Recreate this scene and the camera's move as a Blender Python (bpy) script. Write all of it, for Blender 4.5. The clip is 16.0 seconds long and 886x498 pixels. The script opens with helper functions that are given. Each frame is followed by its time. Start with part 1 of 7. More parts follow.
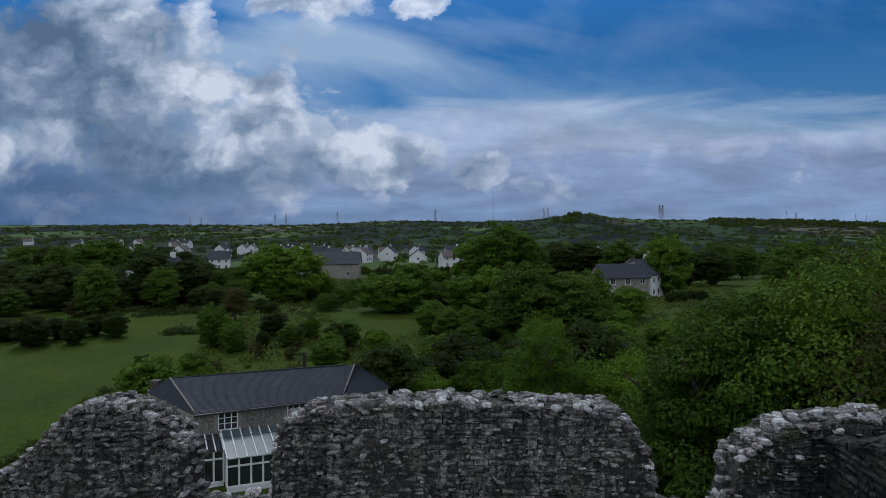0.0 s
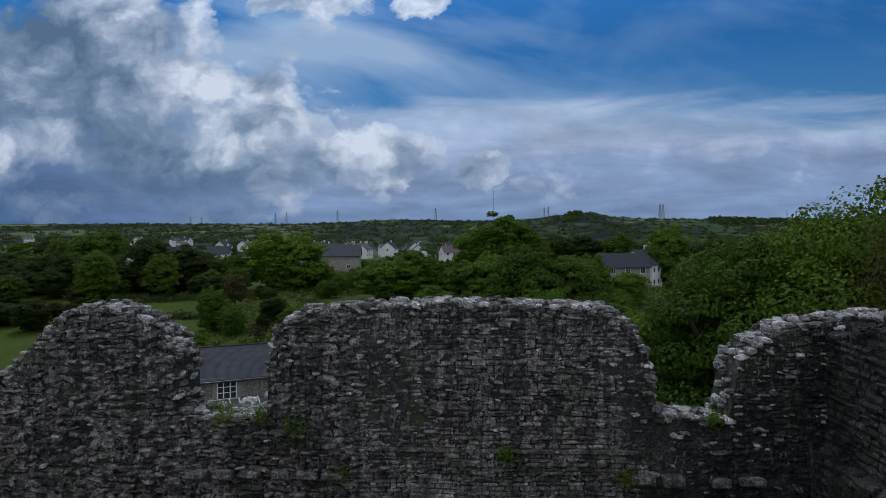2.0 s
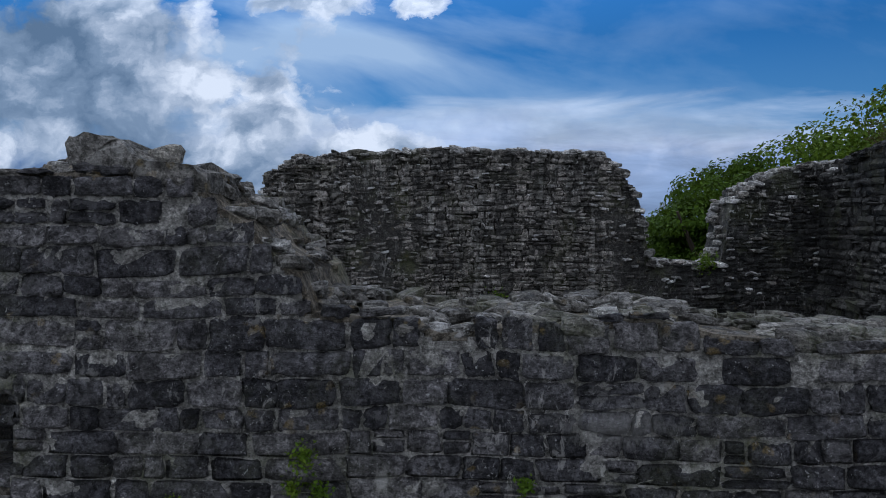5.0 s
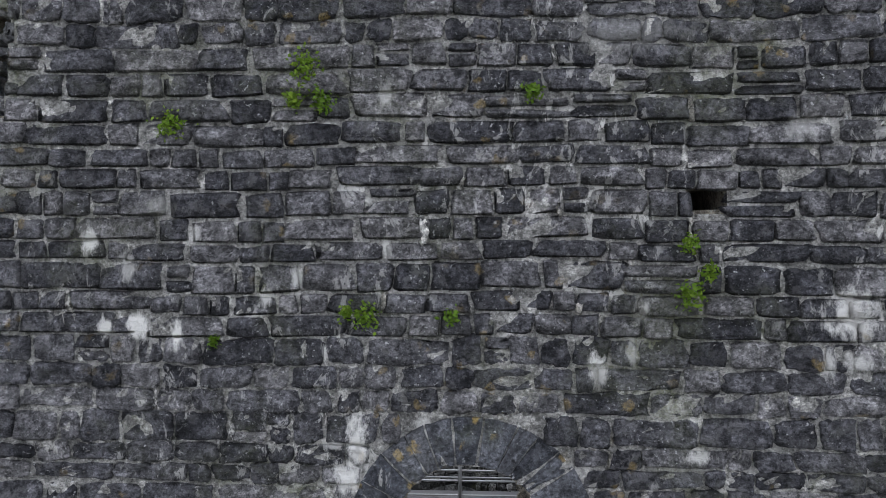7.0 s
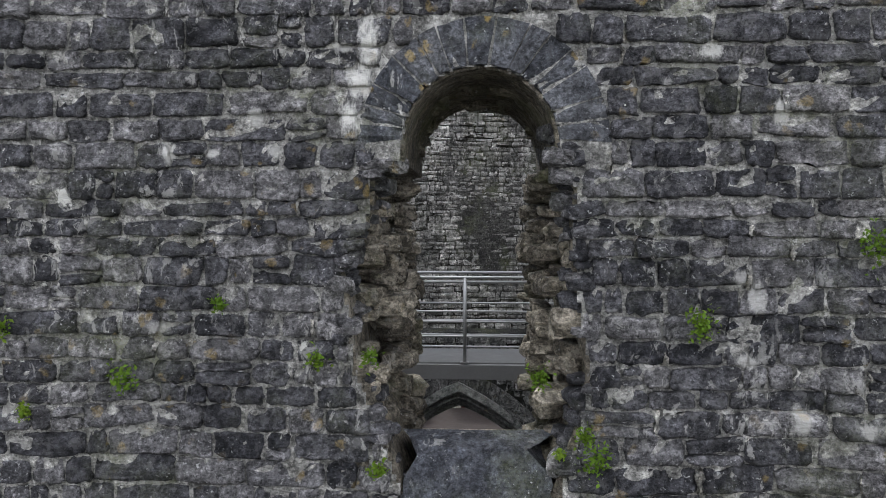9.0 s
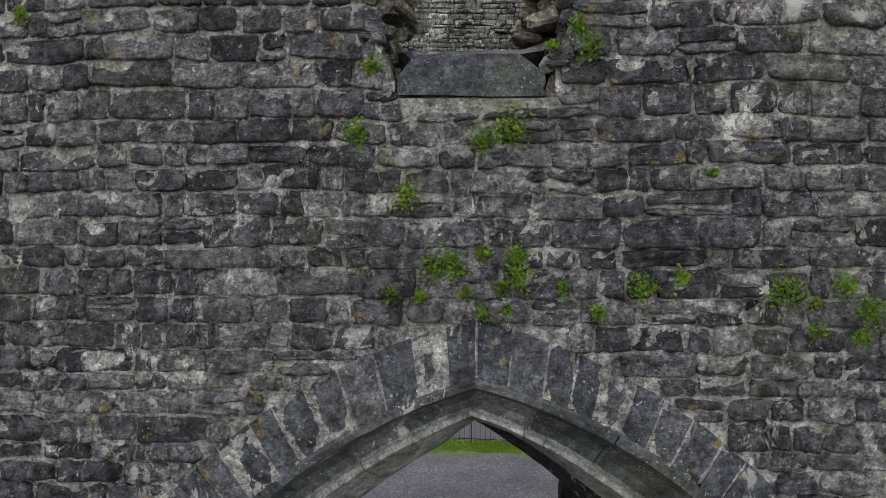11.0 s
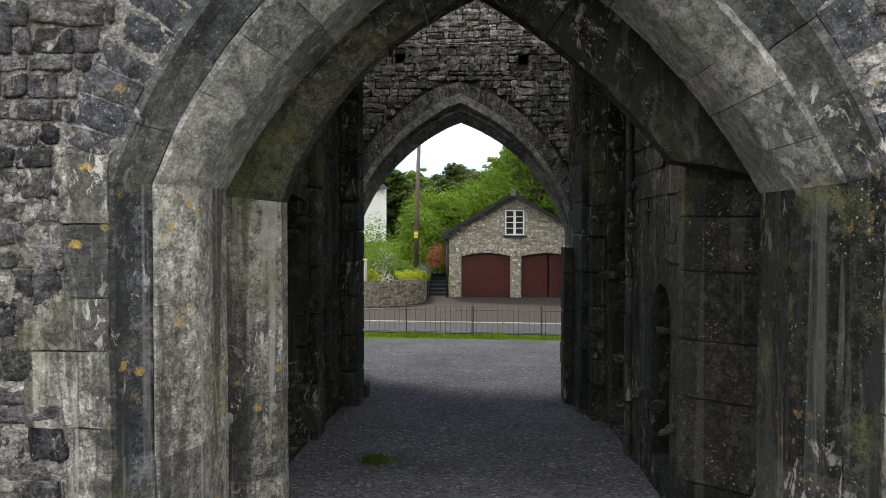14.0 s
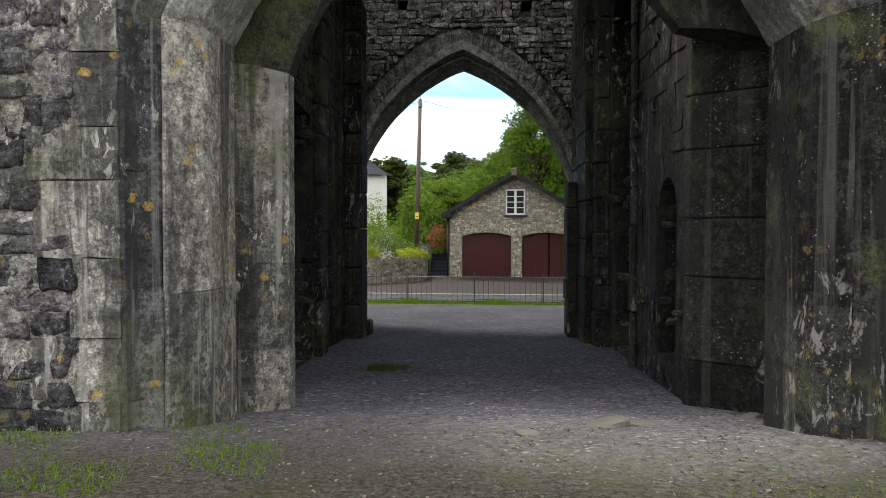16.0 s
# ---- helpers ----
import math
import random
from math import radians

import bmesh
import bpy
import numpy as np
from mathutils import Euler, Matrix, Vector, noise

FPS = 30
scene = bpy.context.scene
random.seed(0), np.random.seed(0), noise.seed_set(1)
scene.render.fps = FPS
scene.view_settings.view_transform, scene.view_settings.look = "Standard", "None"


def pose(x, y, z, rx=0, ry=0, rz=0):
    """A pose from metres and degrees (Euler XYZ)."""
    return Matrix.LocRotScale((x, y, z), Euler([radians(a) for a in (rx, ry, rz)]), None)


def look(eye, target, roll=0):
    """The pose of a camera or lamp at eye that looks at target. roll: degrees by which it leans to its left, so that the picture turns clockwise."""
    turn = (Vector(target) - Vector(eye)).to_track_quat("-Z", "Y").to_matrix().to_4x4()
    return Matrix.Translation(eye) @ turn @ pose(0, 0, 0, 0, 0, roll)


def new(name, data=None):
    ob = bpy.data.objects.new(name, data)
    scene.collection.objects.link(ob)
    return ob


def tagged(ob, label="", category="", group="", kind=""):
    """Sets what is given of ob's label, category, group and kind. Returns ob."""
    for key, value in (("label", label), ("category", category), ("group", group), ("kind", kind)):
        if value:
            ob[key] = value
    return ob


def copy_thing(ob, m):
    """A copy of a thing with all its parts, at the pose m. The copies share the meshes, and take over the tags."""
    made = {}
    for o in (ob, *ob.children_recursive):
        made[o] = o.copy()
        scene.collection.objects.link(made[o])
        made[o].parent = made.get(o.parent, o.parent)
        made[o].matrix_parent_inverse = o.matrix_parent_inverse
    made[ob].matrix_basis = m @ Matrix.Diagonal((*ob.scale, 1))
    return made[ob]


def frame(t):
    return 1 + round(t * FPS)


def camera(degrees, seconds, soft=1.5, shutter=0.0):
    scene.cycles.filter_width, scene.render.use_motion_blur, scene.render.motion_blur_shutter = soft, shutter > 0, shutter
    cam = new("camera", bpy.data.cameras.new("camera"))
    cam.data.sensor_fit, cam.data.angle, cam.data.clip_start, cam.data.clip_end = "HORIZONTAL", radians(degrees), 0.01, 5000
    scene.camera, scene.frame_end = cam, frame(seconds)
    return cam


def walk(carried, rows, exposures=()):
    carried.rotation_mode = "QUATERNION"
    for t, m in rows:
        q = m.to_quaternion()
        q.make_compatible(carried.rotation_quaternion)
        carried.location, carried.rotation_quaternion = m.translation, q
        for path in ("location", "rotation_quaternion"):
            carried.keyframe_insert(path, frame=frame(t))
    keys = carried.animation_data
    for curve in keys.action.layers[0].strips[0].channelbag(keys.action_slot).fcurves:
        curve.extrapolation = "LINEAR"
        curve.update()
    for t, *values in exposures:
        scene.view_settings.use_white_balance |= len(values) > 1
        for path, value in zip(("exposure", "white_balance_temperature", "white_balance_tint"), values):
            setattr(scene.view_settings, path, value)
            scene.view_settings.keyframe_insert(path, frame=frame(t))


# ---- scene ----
cam = camera(63.63, 16.0, 0.9)


def held(x, y, z, tilt, turn):
    """A pose of the drone's camera: nearly level, looking at the wall."""
    return pose(x, y, z, 90 + tilt, 0, turn) @ pose(0, 0, 0, 0, 0, 0.06)


PATH = [
    (0, held(-0.085, -3.930, 17.410, -1.675, 2.551)),
    (0.5, held(-0.055, -3.882, 16.905, -1.680, 2.554)),
    (1, held(-0.022, -3.841, 16.412, -1.692, 2.559)),
    (1.5, held(-0.032, -3.857, 15.912, -1.704, 2.571)),
    (2, held(-0.023, -3.856, 15.405, -1.716, 2.583)),
    (2.5, held(-0.006, -3.818, 14.902, -1.727, 2.589)),
    (3, held(0.008, -3.799, 14.393, -1.734, 2.593)),
    (3.2, held(0.008, -3.794, 14.191, -1.735, 2.595)),
    (5.3, held(0.201, -3.882, 12.065, -1.745, 2.626)),
    (5.5, held(0.216, -3.870, 11.860, -1.747, 2.631)),
    (6, held(0.231, -3.835, 11.330, -1.745, 2.626)),
    (6.5, held(0.182, -3.819, 10.799, -1.740, 2.619)),
    (7, held(0.143, -3.845, 10.261, -1.735, 2.612)),
    (7.5, held(0.122, -3.911, 9.716, -1.733, 2.607)),
    (8, held(0.096, -3.954, 9.177, -1.732, 2.606)),
    (8.5, held(0.073, -3.926, 8.641, -1.732, 2.604)),
    (9, held(0.082, -3.897, 8.097, -1.731, 2.604)),
    (9.2, held(0.079, -3.887, 7.878, -1.730, 2.605)),
    (11.3, held(0.133, -4.016, 5.533, -1.726, 2.605)),
    (11.5, held(0.139, -4.032, 5.307, -1.726, 2.606)),
    (12, held(0.145, -4.072, 4.747, -1.726, 2.607)),
    (12.5, held(0.121, -4.096, 4.193, -1.727, 2.605)),
    (13, held(0.117, -4.121, 3.639, -1.731, 2.605)),
    (13.5, held(0.102, -4.148, 3.098, -1.735, 2.602)),
    (14, held(0.077, -4.167, 2.583, -1.735, 2.601)),
    (14.5, held(0.038, -4.172, 2.194, -1.730, 2.592)),
    (15, held(0.006, -4.177, 1.943, -1.725, 2.581)),
    (15.5, held(0.009, -4.183, 1.734, -1.722, 2.572)),
    (16, held(0.019, -4.193, 1.560, -1.721, 2.566)),
]


# ---------------------------------------------------------------- world and light
# stops, kelvin and tint: the drone's camera opens up and warms as the bright sky leaves the picture
EXPOSURES = [(0.0, -0.36, 5500, 10), (3.2, -0.29, 5500, 10), (5.5, 0.08, 5450, 10), (6.0, 0.35, 5650, 7), (6.5, 0.88, 5600, 8), (7.0, 1.5, 5700, 10), (8.0, 1.6, 5800, 10), (9.0, 1.68, 5900, 9), (11.5, 1.55, 6250, 8), (12.5, 1.66, 6400, 8), (13.5, 1.86, 6500, 7), (14.5, 1.88, 6500, 7), (15.5, 1.75, 6500, 7), (16.0, 1.71, 6500, 7)]
SUN_EL, SUN_AZ = 54, -24          # degrees above the horizon; degrees east of the view direction (+y)

walk(cam, PATH, EXPOSURES)


class Nodes:
    """A short way to write node trees."""

    def __init__(self, tree):
        self.tree = tree

    def add(self, kind, ins=None):
        node = self.tree.nodes.new(kind)
        for key, value in (ins or {}).items():
            self.put(node.inputs[key], value)
        return node

    def put(self, socket, value):
        if isinstance(value, bpy.types.NodeSocket):
            self.tree.links.new(value, socket)
        else:
            socket.default_value = value

    def math(self, op, a, b=0.5, c=0.5, clamp=False):
        n = self.add("ShaderNodeMath")
        n.operation, n.use_clamp = op, clamp
        for s, v in zip(n.inputs, (a, b, c)):
            self.put(s, v)
        return n.outputs[0]

    def vmath(self, op, a, b=(0, 0, 0)):
        n = self.add("ShaderNodeVectorMath")
        n.operation = op
        self.put(n.inputs[0], a)
        self.put(n.inputs[1], b)
        return n.outputs["Value"] if op in ("LENGTH", "DISTANCE", "DOT_PRODUCT") else n.outputs[0]

    def noise(self, where, scale, detail=4.0, rough=0.55, distort=0.0, colour=False):
        n = self.add("ShaderNodeTexNoise", ins={"Vector": where, "Scale": scale, "Detail": detail, "Roughness": rough, "Distortion": distort})
        return n.outputs["Color"] if colour else n.outputs["Fac"]

    def voronoi(self, where, scale, feature="F1", out="Distance", rand=1.0):
        n = self.add("ShaderNodeTexVoronoi")
        n.feature = feature
        self.put(n.inputs["Vector"], where)
        n.inputs["Scale"].default_value, n.inputs["Randomness"].default_value = scale, rand
        return n.outputs[out]

    def ramp(self, fac, *stops):
        """Stops of (place, colour or grey)."""
        n = self.add("ShaderNodeValToRGB", ins={"Fac": fac})
        e = n.color_ramp.elements
        while len(e) < len(stops):
            e.new(0.5)
        for el, (p, c) in zip(e, stops):
            el.position = p
            el.color = (c, c, c, 1) if isinstance(c, (int, float)) else (*c, 1)
        return n.outputs["Color"]

    def mix(self, fac, a, b, blend="MIX"):
        n = self.add("ShaderNodeMix")
        n.data_type, n.blend_type = "RGBA", blend
        self.put(n.inputs["Factor"], fac)
        for s, v in ((n.inputs[6], a), (n.inputs[7], b)):
            self.put(s, (*v, 1) if isinstance(v, tuple) and len(v) == 3 else v)
        return n.outputs[2]

    def stretch(self, where, x, y, z):
        return self.vmath("MULTIPLY", where, (x, y, z))


world = bpy.data.worlds.new("sky")
scene.world = world
world.use_nodes = True
wn = Nodes(world.node_tree)
world.node_tree.nodes.clear()
sky = wn.add("ShaderNodeTexSky")
sky.sky_type, sky.sun_disc, sky.sun_elevation, sky.sun_rotation = "NISHITA", False, radians(SUN_EL), radians(SUN_AZ)
sky.altitude, sky.air_density, sky.dust_density, sky.ozone_density = 60, 1.0, 0.6, 2.2
way = wn.vmath("NORMALIZE", wn.add("ShaderNodeTexCoord").outputs["Generated"])
axis = wn.add("ShaderNodeSeparateXYZ", ins={0: way})
dx, dz = axis.outputs[0], axis.outputs[2]
ahead = wn.math("MAXIMUM", axis.outputs[1], 0.2)
su, sv = wn.math("DIVIDE", dx, ahead), wn.math("DIVIDE", dz, ahead)      # bearing and height as slopes from the view direction
flat = wn.add("ShaderNodeCombineXYZ", ins={0: su, 1: wn.math("MULTIPLY", sv, 1.35), 2: axis.outputs[1]}).outputs[0]
swirl = wn.vmath("SUBTRACT", wn.noise(flat, 8.0, 6, 0.62, 0.0, True), (0.5, 0.5, 0.5))
puff = wn.vmath("ADD", flat, wn.vmath("MULTIPLY", swirl, (0.10, 0.10, 0.0)))
heap = wn.noise(wn.vmath("ADD", puff, (0.37, 0.13, 0.6)), 5.0, 12.0, 0.60, 0.1)
heap_up = wn.noise(wn.vmath("ADD", puff, (0.405, 0.18, 0.6)), 5.0, 8.0, 0.52, 0.1)
billow = wn.math("SUBTRACT", 1.0, wn.math("ADD", wn.math("ADD", wn.math("MULTIPLY", wn.voronoi(puff, 11.0), 0.62), wn.math("MULTIPLY", wn.voronoi(puff, 25.0), 0.36)), wn.math("MULTIPLY", wn.voronoi(puff, 58.0), 0.20)))


def blob(at_u, at_v, half_u, half_v, where=puff):
    """1 at the middle of a soft oval of the sky, 0 on its rim."""
    off = wn.vmath("MULTIPLY", wn.vmath("SUBTRACT", where, (at_u, at_v * 1.35, 0)), (1 / half_u, 1 / (half_v * 1.35), 0.0))
    return wn.math("SUBTRACT", 1.0, wn.vmath("LENGTH", off))


def most(fields):
    out = fields[0]
    for one in fields[1:]:
        out = wn.math("MAXIMUM", out, one)
    return out


# heaped cloud to the west: a bright head, a grey mass above and behind it, a shelf and small heaps running east along the horizon
CLOUDS = ((-0.310, 0.145, 0.085, 0.060), (-0.405, 0.200, 0.110, 0.085), (-0.520, 0.270, 0.170, 0.090), (-0.620, 0.130, 0.110, 0.055), (-0.640, 0.240, 0.170, 0.080),
          (-0.430, 0.085, 0.240, 0.060), (-0.150, 0.095, 0.150, 0.036), (0.003, 0.083, 0.048, 0.024), (-0.250, 0.318, 0.100, 0.026), (-0.085, 0.312, 0.040, 0.017), (-0.300, 0.200, 0.05, 0.03), (-0.62, 0.19, 0.40, 0.20))
south = wn.ramp(axis.outputs[1], (0.0, 0.9), (0.45, 0.0))               # unseen sky behind is closed with added cloud, to light the walls
heaps = wn.math("MAXIMUM", most([blob(*c) for c in CLOUDS]), -1.0)
cover = wn.math("ADD", wn.math("ADD", wn.math("MULTIPLY", heaps, 0.75), south), wn.math("ADD", wn.math("MULTIPLY", wn.math("SUBTRACT", heap, 0.5), 1.5), wn.math("MULTIPLY", wn.math("SUBTRACT", billow, 0.42), 0.40)))
thick = wn.ramp(cover, (0.0, 0.0), (0.08, 0.45), (0.26, 1.0))
gloom = most([blob(-0.68, 0.29, 0.26, 0.10), blob(-0.47, 0.11, 0.13, 0.055), blob(-0.60, 0.05, 0.40, 0.055)])
glow = most([blob(-0.15, 0.105, 0.20, 0.055), blob(0.003, 0.085, 0.09, 0.045), blob(-0.25, 0.318, 0.14, 0.05), blob(-0.085, 0.312, 0.09, 0.04), blob(-0.312, 0.150, 0.10, 0.065), blob(-0.625, 0.140, 0.10, 0.045), blob(-0.40, 0.19, 0.09, 0.06)])
relief = wn.math("ADD", wn.math("ADD", wn.math("MULTIPLY", wn.math("SUBTRACT", heap, heap_up), 2.2), wn.math("MULTIPLY", wn.math("SUBTRACT", billow, 0.5), 0.85)), wn.math("ADD", wn.math("MULTIPLY", wn.math("SUBTRACT", wn.noise(puff, 22.0, 8.0, 0.6), 0.5), 0.8), 0.57))
relief = wn.math("ADD", relief, wn.math("MULTIPLY", wn.math("MAXIMUM", glow, 0.0), 0.24))
relief = wn.math("ADD", relief, wn.math("MULTIPLY", wn.ramp(cover, (0.04, 0.28), (0.42, 0.0)), wn.ramp(axis.outputs[1], (0.45, 0.0), (0.75, 1.0))))                # thin edges let the sun through
relief = wn.math("SUBTRACT", relief, wn.math("MULTIPLY", wn.math("MAXIMUM", gloom, 0.0), 0.60), clamp=True)
body = wn.ramp(relief, (0.0, (0.13, 0.19, 0.27)), (0.35, (0.235, 0.30, 0.385)), (0.62, (0.42, 0.47, 0.54)), (1.0, (0.84, 0.84, 0.85)))
low_west = wn.math("MULTIPLY", wn.ramp(sv, (0.02, 0.85), (0.10, 0.0)), wn.ramp(wn.math("ADD", su, 0.8), (0.35, 1.0), (0.62, 0.2)))
body = wn.mix(low_west, body, (0.105, 0.175, 0.285))
# a pale layer lies along the horizon, with a bright upper edge and small heaps in it
streaks = wn.noise(wn.stretch(flat, 1.0, 4.0, 1.0), 3.0, 7.0, 0.55, 0.5)
layer_at = wn.math("ADD", sv, wn.math("MULTIPLY", wn.math("SUBTRACT", streaks, 0.5), 0.13))
layer = wn.ramp(layer_at, (0.112, 1.0), (0.150, 0.55), (0.178, 0.0))
layer_tone = wn.ramp(wn.math("ADD", layer_at, wn.math("MULTIPLY", wn.math("SUBTRACT", billow, 0.45), 0.07)), (0.0, (0.25, 0.33, 0.47)), (0.075, (0.32, 0.39, 0.53)), (0.120, (0.52, 0.56, 0.66)), (0.15, (0.66, 0.69, 0.74)))
small = wn.ramp(wn.math("ADD", wn.math("MULTIPLY", wn.math("SUBTRACT", heap, 0.5), 1.6), wn.math("MULTIPLY", wn.math("SUBTRACT", billow, 0.5), 0.7)), (0.06, 0.0), (0.20, 0.75))
layer_tone = wn.mix(1.0, layer_tone, wn.ramp(wn.noise(wn.stretch(flat, 1.0, 3.2, 1.0), 6.0, 8.0, 0.58, 0.4), (0.33, 0.76), (0.67, 1.22)), "MULTIPLY")
layer_tone = wn.mix(wn.math("MULTIPLY", small, wn.ramp(sv, (0.03, 0.0), (0.05, 0.7), (0.085, 0.7), (0.12, 0.0))), layer_tone, wn.ramp(billow, (0.3, (0.38, 0.45, 0.56)), (0.7, (0.72, 0.74, 0.78))))
# thin veils drawn out along the wind
drift = wn.add("ShaderNodeCombineXYZ", ins={0: su, 1: wn.math("MULTIPLY", wn.math("ADD", wn.math("MULTIPLY", su, 0.18), sv), 2.8), 2: 0.4}).outputs[0]
veil = wn.math("ADD", wn.noise(drift, 2.7, 8.0, 0.54, 0.25), wn.math("MULTIPLY", wn.math("MAXIMUM", most([blob(-0.27, 0.245, 0.26, 0.05, flat), blob(0.40, 0.165, 0.5, 0.035, flat)]), 0.0), 0.22))
thin = wn.math("MULTIPLY", wn.ramp(veil, (0.46, 0.0), (0.74, 1.0)), wn.ramp(wn.math("ABSOLUTE", wn.math("ADD", su, 0.22)), (0.14, 0.9), (0.45, 0.32)))
blue = wn.mix(1.0, sky.outputs[0], (0.0145, 0.0372, 0.0578), "MULTIPLY")
haze = wn.ramp(dz, (0.0, 0.85), (0.10, 0.55), (0.24, 0.0))
clear = wn.mix(wn.math("MULTIPLY", haze, 0.7), blue, (0.19, 0.33, 0.49))
clear = wn.mix(thin, clear, (0.44, 0.55, 0.68))
layer_tone = wn.mix(1.0, layer_tone, wn.ramp(wn.math("ADD", su, 0.8), (0.15, (0.40, 0.50, 0.62)), (0.62, 1.0)), "MULTIPLY")
tone = wn.mix(layer, clear, layer_tone)
tone = wn.mix(thick, tone, body)
# an overcast sky is brightest overhead; unseen cloud behind is brightened to light walls
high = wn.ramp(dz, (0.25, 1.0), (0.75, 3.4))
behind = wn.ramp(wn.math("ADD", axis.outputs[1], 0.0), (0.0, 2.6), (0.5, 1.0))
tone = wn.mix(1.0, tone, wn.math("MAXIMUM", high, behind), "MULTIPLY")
# out of view, overhead and behind, the sky is greyed for neutral wall light
out_of_view = wn.math("MAXIMUM", wn.ramp(dz, (0.36, 0.0), (0.62, 1.0)), wn.ramp(axis.outputs[1], (0.40, 1.0), (0.78, 0.0)))
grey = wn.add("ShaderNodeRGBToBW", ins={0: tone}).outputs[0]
tone = wn.mix(out_of_view, tone, wn.mix(1.0, wn.add("ShaderNodeCombineColor", ins={0: grey, 1: grey, 2: grey}).outputs[0], (1.015, 0.995, 1.02), "MULTIPLY"))
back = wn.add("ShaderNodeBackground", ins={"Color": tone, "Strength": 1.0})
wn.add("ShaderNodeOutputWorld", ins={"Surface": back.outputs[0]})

sun = new("sun", bpy.data.lights.new("sun", "SUN"))
sun.data.energy, sun.data.angle, sun.data.color = 1.35, radians(11), (1.0, 0.95, 0.87)
sun.matrix_world = look((0, 0, 0), (-math.sin(radians(SUN_AZ)) * math.cos(radians(SUN_EL)), -math.cos(radians(SUN_AZ)) * math.cos(radians(SUN_EL)), -math.sin(radians(SUN_EL))))

# ---------------------------------------------------------------- materials


def material(name, rough=0.8, metal=0.0, specular=0.4):
    """A new node material: the material, its Nodes, the shader and the position in the world."""
    m = bpy.data.materials.new(name)
    m.use_nodes = True
    n = Nodes(m.node_tree)
    shader = m.node_tree.nodes["Principled BSDF"]
    shader.inputs["Roughness"].default_value = rough
    shader.inputs["Metallic"].default_value = metal
    shader.inputs["Specular IOR Level"].default_value = specular
    return m, n, shader, n.add("ShaderNodeNewGeometry").outputs["Position"]


def bump(n, shader, height, strength, distance):
    b = n.add("ShaderNodeBump", ins={"Height": height, "Strength": strength, "Distance": distance})
    n.put(shader.inputs["Normal"], b.outputs[0])


def plain(name, colour, rough=0.6, metal=0.0, vary=0.25, grain=30.0, relief=0.3, size=0.003):
    """A surface of one colour with blotches, grain and a fine relief."""
    m, n, sh, p = material(name, rough, metal)
    big, fine = n.noise(p, grain * 0.12, 5), n.noise(p, grain, 4)
    dark = tuple(c * (1 - vary) for c in colour)
    light = tuple(min(1.0, c * (1 + vary)) for c in colour)
    mixed = n.mix(n.ramp(big, (0.3, 0.0), (0.7, 1.0)), dark, light)
    n.put(sh.inputs["Base Color"], n.mix(0.5, mixed, n.ramp(fine, (0.25, dark), (0.75, light))))
    n.put(sh.inputs["Roughness"], n.ramp(big, (0.3, max(0.05, rough - 0.12)), (0.7, min(1.0, rough + 0.1))))
    sh.inputs["Specular IOR Level"].default_value = 0.1 if rough > 0.8 else 0.4
    bump(n, sh, fine, relief, size)
    return m


